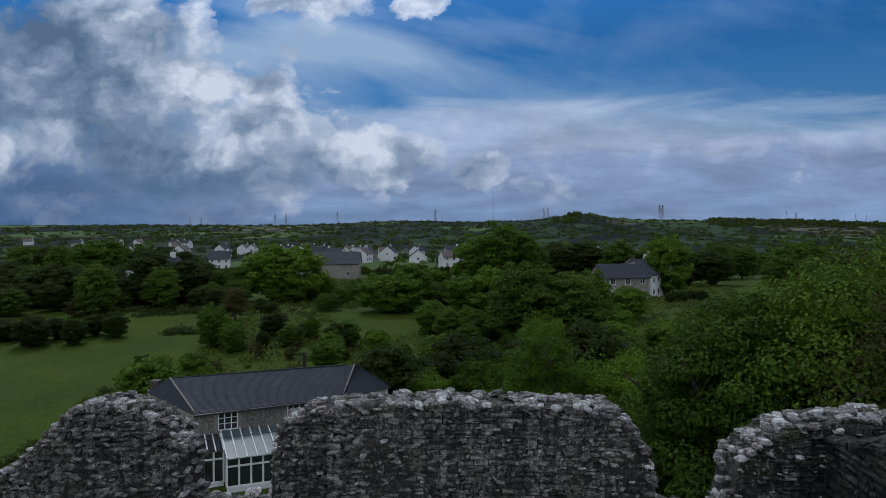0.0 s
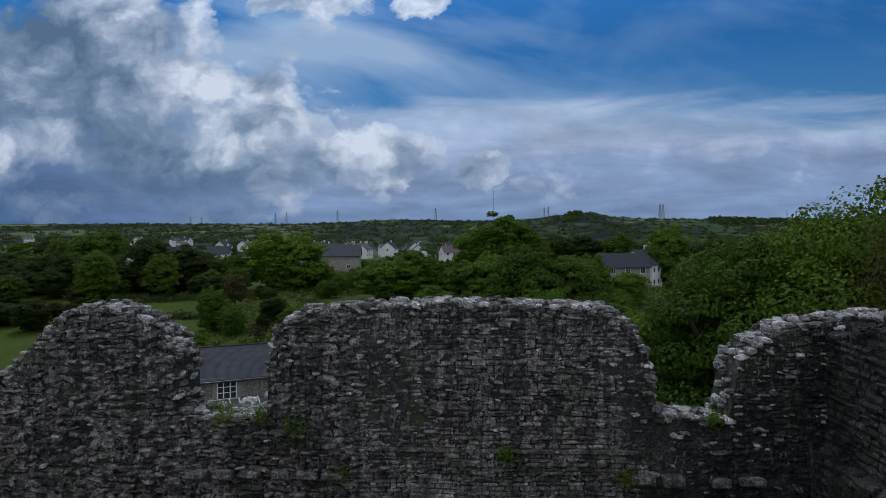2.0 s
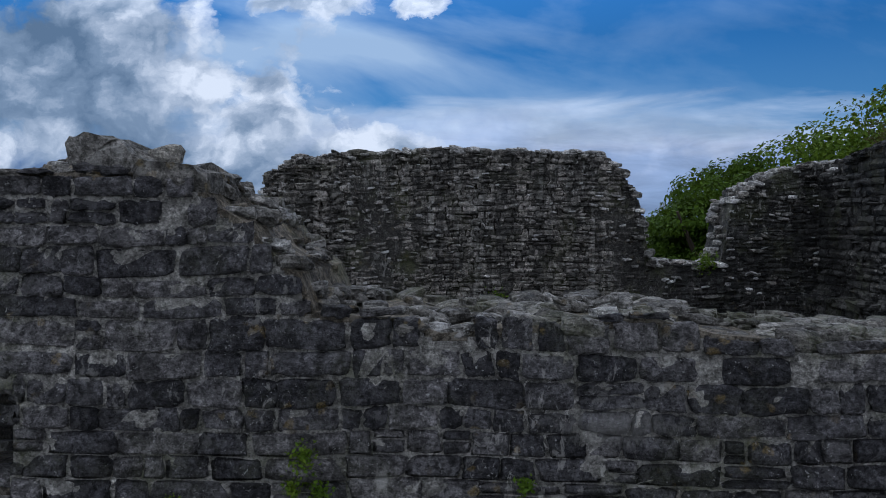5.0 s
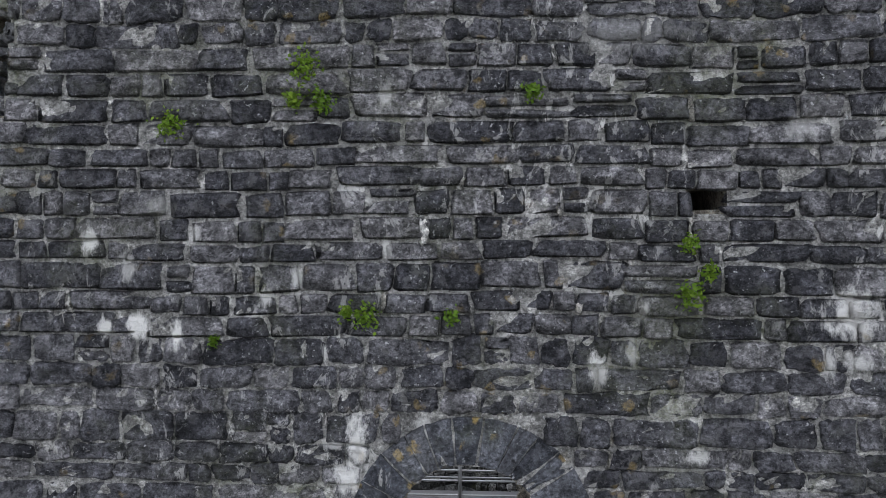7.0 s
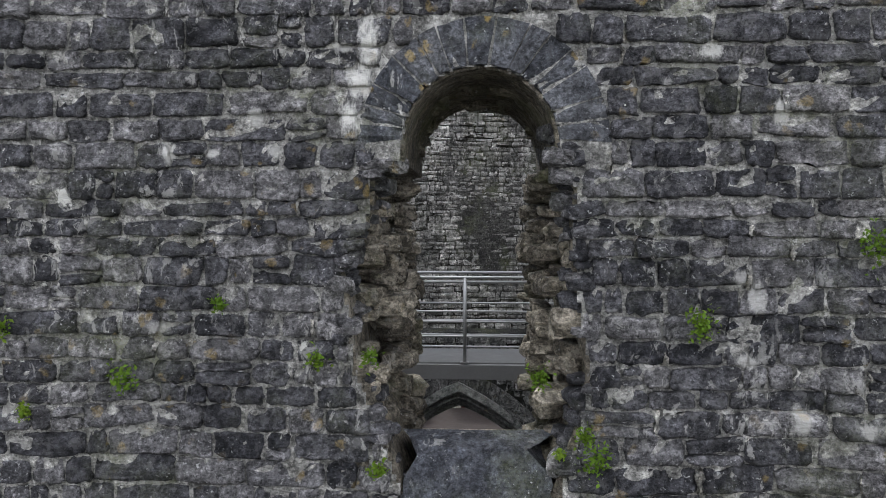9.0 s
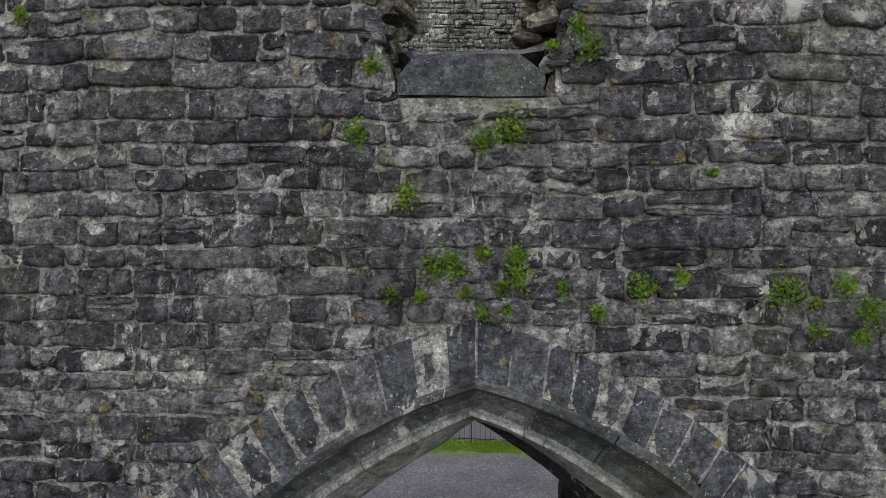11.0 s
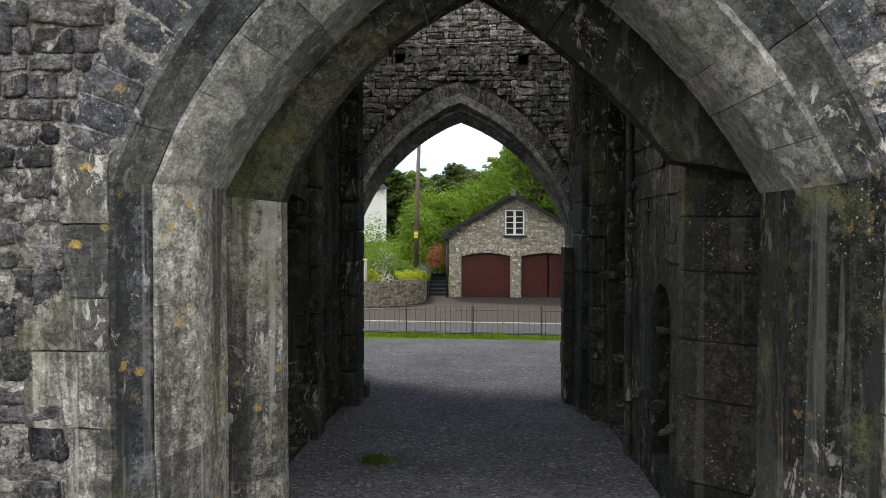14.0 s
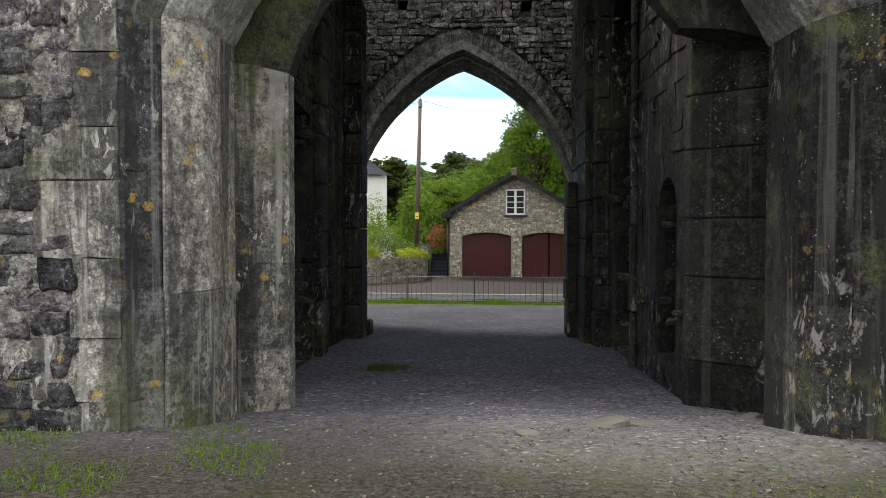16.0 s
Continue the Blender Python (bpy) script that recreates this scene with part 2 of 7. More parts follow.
def masonry(name, tones, island=True, stain=0.5, stain_at=(), moss=0.25, lichen=0.3, lime=(0.66, 0.64, 0.59), relief=0.9, fine=1.0, streak=0.0, crust=0.5, layered=1.0, run_white=0.65, blotch=0.7):
    """Weathered stone: a tone for each stone, mottling, thin layers, pale crust, lime that has run down, black streaks, moss and lichen."""
    m, n, sh, p = material(name, 0.8, 0.0, 0.13)
    rnd = n.add("ShaderNodeNewGeometry").outputs["Random Per Island"] if island else n.add("ShaderNodeObjectInfo").outputs["Random"]
    mottled = n.noise(p, 7.0 * fine, 8, 0.72, 0.3)
    layers = n.noise(n.stretch(p, 4.0, 4.0, 4.0 + 7.0 * layered), 3.0 * fine, 7, 0.72, 0.5)
    grit = n.noise(p, 60.0 * fine, 5, 0.75)
    wide = n.noise(p, 0.6, 4, 0.6)
    pick = n.math("ADD", n.math("MULTIPLY", rnd, 0.6), n.math("MULTIPLY", wide, 0.4))
    base = n.ramp(pick, (0.15, tones[0]), (0.5, tones[1]), (0.85, tones[2]))
    base = n.mix(0.85, base, n.ramp(mottled, (0.36, 0.35), (0.5, 1.0), (0.64, 1.95)), "MULTIPLY")
    base = n.mix(0.5 * layered, base, n.ramp(layers, (0.38, 0.45), (0.62, 1.5)), "MULTIPLY")
    base = n.mix(0.7, base, n.ramp(grit, (0.36, 0.45), (0.66, 1.7)), "MULTIPLY")
    base = n.mix(blotch, base, n.ramp(n.noise(p, 17.0 * fine, 7, 0.7, 0.4), (0.40, 0.42), (0.50, 1.0), (0.62, 1.8)), "MULTIPLY")
    pits = n.noise(n.stretch(p, 1.0, 1.0, 1.3), 44.0 * fine, 5, 0.7, 0.5)
    base = n.mix(blotch, base, n.ramp(pits, (0.40, 0.30), (0.47, 0.95), (0.58, 1.15), (0.66, 1.9)), "MULTIPLY")
    pale = n.math("MULTIPLY", n.ramp(n.noise(p, 13.0 * fine, 7, 0.75), (0.51, 0.0), (0.57, 1.0)), n.ramp(n.noise(p, 1.4, 4, 0.6), (0.44, 0.10), (0.57, crust)))
    base = n.mix(pale, base, tuple(min(0.62, c * 1.3 + 0.05) for c in tones[2]))
    specks = n.math("MULTIPLY", n.ramp(n.noise(p, 42.0 * fine, 3, 0.6), (0.63, 0.0), (0.69, 1.0)), n.ramp(n.noise(p, 2.3, 3), (0.42, 0.0), (0.6, 1.0)))
    base = n.mix(n.math("MULTIPLY", specks, 0.6), base, (0.48, 0.48, 0.46))
    if streak:
        soot = n.noise(n.stretch(p, 3.4, 3.4, 0.32), 1.0, 7, 0.66, 0.5)
        base = n.mix(n.ramp(soot, (0.48, 0.0), (0.55, streak)), base, (0.022, 0.023, 0.022))
        white = n.noise(n.stretch(p, 7.5, 7.5, 0.30), 1.0, 6, 0.62, 0.4)
        base = n.mix(n.ramp(white, (0.57, 0.0), (0.63, run_white)), base, (0.32, 0.32, 0.29))
    # lime washed out of the joints, in patches that run downwards
    run = n.noise(n.stretch(p, 10.0, 10.0, 5.5), 1.0, 7, 0.72, 0.5)
    field = n.noise(p, 0.8, 3, 0.5)
    lime_fac = n.math("MULTIPLY", n.ramp(run, (0.565, 0.0), (0.60, 1.0)), n.ramp(field, (0.49, 0.0), (0.57, stain)))
    ragged = n.math("MULTIPLY", n.math("SUBTRACT", n.noise(n.stretch(p, 16.0, 16.0, 6.5), 1.0, 8, 0.75), 0.5), 3.2) if stain_at else None
    for x, z, w, h, force in stain_at:
        q = n.vmath("MULTIPLY", n.vmath("SUBTRACT", p, (x, 0, z)), (1 / w, 0.0, 1 / h))
        far = n.math("ADD", n.vmath("LENGTH", q), ragged)
        lime_fac = n.math("MAXIMUM", lime_fac, n.math("MULTIPLY", n.ramp(far, (0.45, 1.0), (1.15, 0.0)), force))
    base = n.mix(lime_fac, base, n.mix(grit, tuple(c * 0.7 for c in lime), lime))
    moss_fac = n.math("MULTIPLY", n.ramp(n.noise(p, 1.3, 6, 0.7), (0.52, 0.0), (0.66, moss)), n.ramp(grit, (0.38, 0.2), (0.56, 1.0)))
    base = n.mix(moss_fac, base, (0.105, 0.115, 0.045))
    spot = n.math("MULTIPLY", n.ramp(n.voronoi(n.vmath("ADD", p, n.vmath("MULTIPLY", n.noise(p, 14.0, 3, 0.5, 0.0, True), (0.1, 0.1, 0.1))), 6.5), (0.16, 1.0), (0.24, 0.0)), n.ramp(n.noise(p, 0.9, 2), (0.50, 0.0), (0.56, lichen)))
    base = n.mix(n.math("MULTIPLY", spot, n.ramp(grit, (0.38, 0.2), (0.56, 1.0))), base, (0.36, 0.25, 0.06))
    n.put(sh.inputs["Base Color"], base)
    n.put(sh.inputs["Roughness"], n.ramp(mottled, (0.35, 0.6), (0.65, 0.92)))
    height = n.math("ADD", n.math("ADD", n.math("MULTIPLY", layers, 0.7 * layered), n.math("MULTIPLY", mottled, 0.9)), n.math("MULTIPLY", grit, 0.25))
    bump(n, sh, height, relief, 0.055 / fine)
    return m


DARK_TONES = ((0.0190, 0.0188, 0.0212), (0.055, 0.0535, 0.0565), (0.130, 0.1235, 0.121))
LIME_HIGH = ((-1.963, 10.19, 0.05, 0.09, 0.9), (-1.758, 10.05, 0.05, 0.10, 0.5), (-1.89, 9.712, 0.05, 0.07, 1.0), (-1.708, 9.713, 0.07, 0.08, 1.0), (-1.502, 9.671, 0.05, 0.11, 1.0), (0.80, 9.497, 0.07, 0.11, 0.9),
             (1.019, 9.833, 0.05, 0.08, 0.6), (0.985, 9.59, 0.04, 0.07, 0.6), (2.117, 9.795, 0.17, 0.15, 0.9), (2.005, 9.555, 0.05, 0.11, 0.8), (2.151, 9.556, 0.08, 0.07, 0.7), (1.854, 10.79, 0.10, 0.08, 0.35),
             (-0.35, 10.968, 0.05, 0.10, 0.5), (-0.335, 10.147, 0.03, 0.08, 0.6), (-0.831, 9.992, 0.04, 0.07, 0.7), (-0.994, 9.883, 0.04, 0.06, 0.7), (-1.392, 10.222, 0.04, 0.07, 0.5), (-1.564, 10.376, 0.10, 0.08, 0.3), (0.94, 11.284, 0.42, 0.12, 0.18))
LIME_LOW = ((-0.497, 9.09, 0.08, 0.20, 1.0), (-0.545, 8.90, 0.09, 0.12, 1.0), (-0.613, 8.69, 0.07, 0.12, 1.0), (1.349, 9.037, 0.09, 0.05, 0.8), (-0.632, 9.069, 0.07, 0.03, 0.6), (-0.136, 9.172, 0.06, 0.07, 0.5), (-1.612, 8.511, 0.05, 0.07, 0.8),
            (-1.12, 8.704, 0.06, 0.05, 0.6), (-1.02, 8.515, 0.06, 0.04, 0.6), (-1.364, 8.504, 0.05, 0.03, 0.7), (-1.655, 7.53, 0.07, 0.05, 0.35), (1.704, 8.708, 0.05, 0.09, 0.7), (1.579, 7.728, 0.05, 0.10, 0.5), (1.812, 7.074, 0.08, 0.10, 0.6),
            (1.545, 7.377, 0.08, 0.04, 0.6), (1.503, 7.828, 0.07, 0.06, 0.4), (2.198, 7.018, 0.08, 0.06, 0.5), (-2.29, 6.42, 0.04, 0.08, 0.6))
LIME_SPOTS = LIME_HIGH + LIME_LOW
STONE = masonry("dark_rubble_stone", DARK_TONES, True, 0.35, LIME_SPOTS, blotch=0.85, crust=0.25)
STONE_PIECE = masonry("dark_rubble_stone_piece", DARK_TONES, False, 0.35, LIME_SPOTS, blotch=0.85, crust=0.25)
REAR_STONE = masonry("rear_rubble_stone", ((0.0450, 0.0416, 0.0370), (0.1217, 0.1125, 0.0991), (0.3042, 0.2843, 0.2513)), True, 0.6, (), 0.3, 0.1, fine=0.8, streak=0.55, run_white=0.3, crust=0.8, blotch=0.9)
# paler, greyer copy of the rear stone, for the middle below z 10.3
REAR_GREY = masonry("paler_grey_rear_stone", ((0.0825, 0.0792, 0.0726), (0.1815, 0.1734, 0.1584), (0.3381, 0.3252, 0.2970)), True, 0.6, (), 0.3, 0.1, fine=0.8, streak=0.4, run_white=0.35, blotch=0.85)
# darker, streaked copy of the rear stone for the east end
REAR_DARK = masonry("dark_streaked_rear_stone", ((0.014, 0.0138, 0.0135), (0.030, 0.029, 0.027), (0.068, 0.066, 0.061)), True, 0.4, (), 0.35, 0.1, fine=0.8, streak=0.5, run_white=0.1)
REAR_ARCH = masonry("grey_stone_over_far_arch", ((0.0418, 0.0415, 0.0403), (0.1009, 0.0983, 0.0922), (0.2175, 0.2105, 0.1949)), True, 0.4, (), 0.35, 0.1, fine=0.8, streak=0.35, run_white=0.1)
COPING = masonry("bleached_coping_stone", ((0.0912, 0.0866, 0.0775), (0.2508, 0.2451, 0.2280), (0.5244, 0.5130, 0.4902)), True, 0.3, (), 0.45, 0.3)
RUBBLE = masonry("broken_core_rubble", ((0.0619, 0.0530, 0.0404), (0.1238, 0.1082, 0.0831), (0.2228, 0.1976, 0.1546)), True, 0.2, (), 0.6, 0.15)
# lichen crust, and a base painted paler for light falling on the wall top
LICHENED_TOPLIT = masonry("lichened_toplit_rubble", ((0.050, 0.047, 0.041), (0.110, 0.104, 0.092), (0.230, 0.222, 0.204)), True, 0.3, (), 0.5, 0.2, crust=0.95)
LIME = masonry("lime_run", ((0.1200, 0.1125, 0.0936), (0.2550, 0.2405, 0.2088), (0.4650, 0.4514, 0.4140)), True, 0.0, (), 0.1, 0.0, relief=0.8, crust=0.2)
MORTAR = masonry("old_lime_mortar", ((0.0488, 0.0470, 0.0439), (0.1122, 0.1080, 0.0988), (0.2318, 0.2233, 0.2025)), False, 0.8, LIME_SPOTS, 0.6, 0.1, relief=0.8)
CORE = masonry("rear_wall_mortar", ((0.0300, 0.0285, 0.0255), (0.0525, 0.0503, 0.0450), (0.0825, 0.0788, 0.0690)), False, 0.3, (), 0.6, 0.1, relief=0.9)
DRESSED = masonry("dressed_arch_stone", ((0.0859, 0.0881, 0.0811), (0.1404, 0.1428, 0.1311), (0.2185, 0.2185, 0.1950)), False, 0.35, (), 0.6, 0.3, relief=0.5, layered=0.1, blotch=0.35)
# darker than the chamfer beside it: the hollow's shade is in the colour
HOLLOW = masonry("shade_toned_hollow_moulding", ((0.0252, 0.0270, 0.0278), (0.0432, 0.0450, 0.0450), (0.0766, 0.0774, 0.0738)), False, 0.6, (), 0.4, 0.2, relief=0.4, layered=0.1, crust=0.3, blotch=0.35)
# green stain, with the shade under the inner arch darkened into the base
INNER_STONE = masonry("green_stained_shaded_inner_arch", ((0.0186, 0.0192, 0.0155), (0.0341, 0.0353, 0.0279), (0.0620, 0.0620, 0.0496)), False, 0.2, (), 0.9, 0.1, relief=0.5, layered=0.1, crust=0.2)
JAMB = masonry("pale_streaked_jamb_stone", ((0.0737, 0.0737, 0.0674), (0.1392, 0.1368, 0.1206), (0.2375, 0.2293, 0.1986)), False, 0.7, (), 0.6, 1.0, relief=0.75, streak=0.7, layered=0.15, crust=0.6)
# about half the pale jamb's tone, with black streaks, for the hollow's leg
JAMB_MID = masonry("dark_streaked_hollow_stone", ((0.0345, 0.0356, 0.0391), (0.0598, 0.0609, 0.0644), (0.1035, 0.1035, 0.1012)), False, 0.6, (), 0.5, 0.9, relief=0.7, streak=0.7, layered=0.15, crust=0.7, run_white=0.25)
# black streaks are stain; the near-black base stands in for east-side shade
JAMB_DARK = masonry("streaked_shaded_jamb_stone", ((0.0065, 0.0066, 0.0062), (0.0139, 0.0139, 0.0125), (0.0279, 0.0273, 0.0232)), False, 0.3, (), 0.8, 0.3, relief=0.5, streak=0.95, layered=0.1, run_white=0.12)
VOUSSOIR = masonry("slate_voussoir", ((0.0338, 0.0351, 0.0403), (0.0468, 0.0481, 0.0533), (0.0702, 0.0702, 0.0728)), False, 0.35, (), 0.25, 0.5, relief=0.8, layered=0.4, crust=0.25)
# passage tones lie far below the outer stone: its shade is in the colour
PASSAGE = masonry("shade_toned_passage_stone", ((0.0072, 0.0072, 0.0067), (0.0153, 0.0149, 0.0135), (0.0351, 0.0338, 0.0297)), True, 0.35, (), 0.5, 0.1, relief=1.0, streak=0.55, crust=0.3, run_white=0.15)
PASSAGE_CORE = masonry("shade_toned_passage_render", ((0.0066, 0.0066, 0.0062), (0.0124, 0.0120, 0.0107), (0.0239, 0.0231, 0.0206)), False, 0.35, (), 0.6, 0.1, relief=0.9, streak=0.6, crust=0.4, layered=0.2, run_white=0.07)
GARAGE_STONE = masonry("pale_garage_stone", ((0.1910, 0.1815, 0.1485), (0.3182, 0.2973, 0.2346), (0.4932, 0.4537, 0.3565)), True, 0.0, (), 0.1, 0.1, relief=0.6)
GARAGE_MORTAR = plain("garage_mortar", (0.27, 0.25, 0.21), 0.9, vary=0.2)
GARDEN_STONE = masonry("garden_wall_stone", ((0.1050, 0.0938, 0.0750), (0.1800, 0.1613, 0.1275), (0.2700, 0.2475, 0.1950)), True, 0.0, (), 0.4, 0.1, relief=0.8)
HOUSE_STONE = masonry("house_stone", ((0.16, 0.15, 0.13), (0.24, 0.225, 0.19), (0.32, 0.30, 0.26)), False, 0.0, (), 0.1, 0.1, relief=0.7)
SLATE = plain("roof_slate", (0.020, 0.0235, 0.033), 0.8, vary=0.3, grain=14)
OLD_TILE = plain("brown_roof_tile", (0.09, 0.07, 0.062), 0.7, vary=0.3, grain=8)
WHITE = plain("white_paint", (0.78, 0.78, 0.76), 0.45, vary=0.05, relief=0.1)
RENDER_WHITE = plain("white_house_render", (0.70, 0.70, 0.68), 0.85, vary=0.08, grain=6)
RENDER_CREAM = plain("cream_render", (0.46, 0.43, 0.34), 0.85, vary=0.1, grain=8)
RED_WOOD = plain("red_brown_door_boards", (0.058, 0.012, 0.010), 0.5, vary=0.35, grain=22, relief=0.4)
BLACK = plain("black_iron_paint", (0.02, 0.02, 0.022), 0.45, vary=0.3)
FENCE_IRON = plain("weathered_fence_iron", (0.075, 0.07, 0.065), 0.6, 0.3, vary=0.3)
STEEL = plain("galvanised_steel", (0.30, 0.30, 0.295), 0.55, 0.6, vary=0.15, grain=12)
DECK = plain("walkway_edge_board", (0.13, 0.128, 0.125), 0.6, vary=0.15)
POLE_WOOD = plain("tarred_pole_wood", (0.10, 0.075, 0.06), 0.8, vary=0.35, grain=18)
BARK = plain("grey_bark", (0.075, 0.060, 0.046), 0.9, vary=0.35, grain=9, relief=0.8, size=0.02)
YELLOW = plain("yellow_notice", (0.65, 0.50, 0.06), 0.5, vary=0.05)
KERB = plain("pale_kerb_concrete", (0.26, 0.24, 0.21), 0.9, vary=0.2)
ROAD = plain("grey_road_asphalt", (0.0400, 0.0392, 0.0408), 0.85, vary=0.2, grain=60, relief=0.4)
DRIVE = plain("buff_drive_asphalt", (0.0350, 0.0284, 0.0256), 0.9, vary=0.15, grain=40, relief=0.4)
FLAGSTONE = plain("worn_flagstone", (0.13, 0.118, 0.10), 0.85, vary=0.25, grain=14, relief=0.5)
PYLON = plain("pylon_steel", (0.30, 0.31, 0.33), 0.6, 0.4, vary=0.1)


def glass(name):
    m, n, sh, p = material(name, 0.06, 0.0, 0.6)
    n.put(sh.inputs["Base Color"], n.ramp(n.noise(p, 0.8, 2), (0.3, (0.018, 0.021, 0.024)), (0.7, (0.04, 0.045, 0.05))))
    return m


GLASS = glass("dark_window_glass")


def roof_glass(name):
    m, n, sh, p = material(name, 0.35, 0.0, 0.4)
    n.put(sh.inputs["Base Color"], n.ramp(n.noise(p, 1.2, 3), (0.3, (0.060, 0.080, 0.082)), (0.7, (0.095, 0.118, 0.118))))
    return m


ROOF_GLASS = roof_glass("milky_conservatory_roof_glass")


def foliage(name, dark, mid, light, through_light=0.24):
    """Leaves: a tone for each leaf, glossy a little, and some light let through."""
    m, n, sh, p = material(name, 0.62, 0.0, 0.12)
    rnd = n.add("ShaderNodeNewGeometry").outputs["Random Per Island"]
    whole = n.add("ShaderNodeObjectInfo").outputs["Random"]
    patch = n.noise(p, 0.55, 3)
    fac = n.math("ADD", n.math("ADD", n.math("MULTIPLY", rnd, 0.26), n.math("MULTIPLY", patch, 0.46)), n.math("MULTIPLY", whole, 0.28))
    col = n.ramp(fac, (0.15, dark), (0.5, mid), (0.85, light))
    n.put(sh.inputs["Base Color"], col)
    bl = n.add("ShaderNodeBsdfTranslucent", ins={"Color": n.mix(0.5, col, (0.22, 0.30, 0.03))})
    mx = n.add("ShaderNodeMixShader", ins={0: through_light, 1: sh.outputs[0], 2: bl.outputs[0]})
    out = [k for k in m.node_tree.nodes if k.type == "OUTPUT_MATERIAL"][0]
    n.put(out.inputs["Surface"], mx.outputs[0])
    return m


LEAF = foliage("sycamore_leaves", (0.0297, 0.0596, 0.0057), (0.0750, 0.1399, 0.0097), (0.1625, 0.2535, 0.0165))
LEAF_SYC = foliage("dense_sycamore_leaves", (0.0235, 0.0467, 0.0047), (0.0609, 0.1104, 0.0079), (0.1368, 0.2039, 0.0143), 0.18)
LEAF_SCRUB = foliage("bramble_and_scrub_leaves", (0.036, 0.052, 0.009), (0.074, 0.104, 0.014), (0.135, 0.165, 0.024))
LEAF_DARK = foliage("dark_hedge_leaves", (0.0107, 0.0181, 0.0043), (0.0221, 0.0362, 0.0060), (0.0404, 0.0645, 0.0091))
LEAF_MID = foliage("mixed_wood_leaves", (0.0279, 0.0505, 0.0066), (0.0589, 0.1040, 0.0089), (0.1206, 0.1731, 0.0149))
LEAF_BROWN = foliage("bronze_budding_leaves", (0.0284, 0.0229, 0.0100), (0.0542, 0.0425, 0.0172), (0.0826, 0.0696, 0.0235))
LEAF_BRIGHT = foliage("fresh_spring_leaves", (0.0411, 0.0831, 0.0063), (0.0884, 0.1615, 0.0099), (0.1771, 0.2668, 0.0173))
LEAF_GOLD = foliage("golden_shrub_leaves", (0.13, 0.165, 0.010), (0.26, 0.30, 0.016), (0.40, 0.42, 0.03))
LEAF_WHITE = foliage("white_blossom", (0.200, 0.216, 0.176), (0.400, 0.400, 0.368), (0.560, 0.560, 0.544), 0.2)
LEAF_RED = foliage("pink_red_blossom", (0.12, 0.030, 0.030), (0.42, 0.045, 0.070), (0.60, 0.12, 0.14), 0.2)
LEAF_LILAC = foliage("lilac_blue_blossom", (0.064, 0.072, 0.096), (0.112, 0.120, 0.192), (0.176, 0.176, 0.288), 0.2)
LEAF_FERN = foliage("wall_fern_leaves", (0.0403, 0.0751, 0.0071), (0.0805, 0.1405, 0.0122), (0.1535, 0.2067, 0.0193), 0.3)
GRASS_BLADE = foliage("grass_blades", (0.0168, 0.0345, 0.0029), (0.0365, 0.0689, 0.0048), (0.0665, 0.1067, 0.0083))


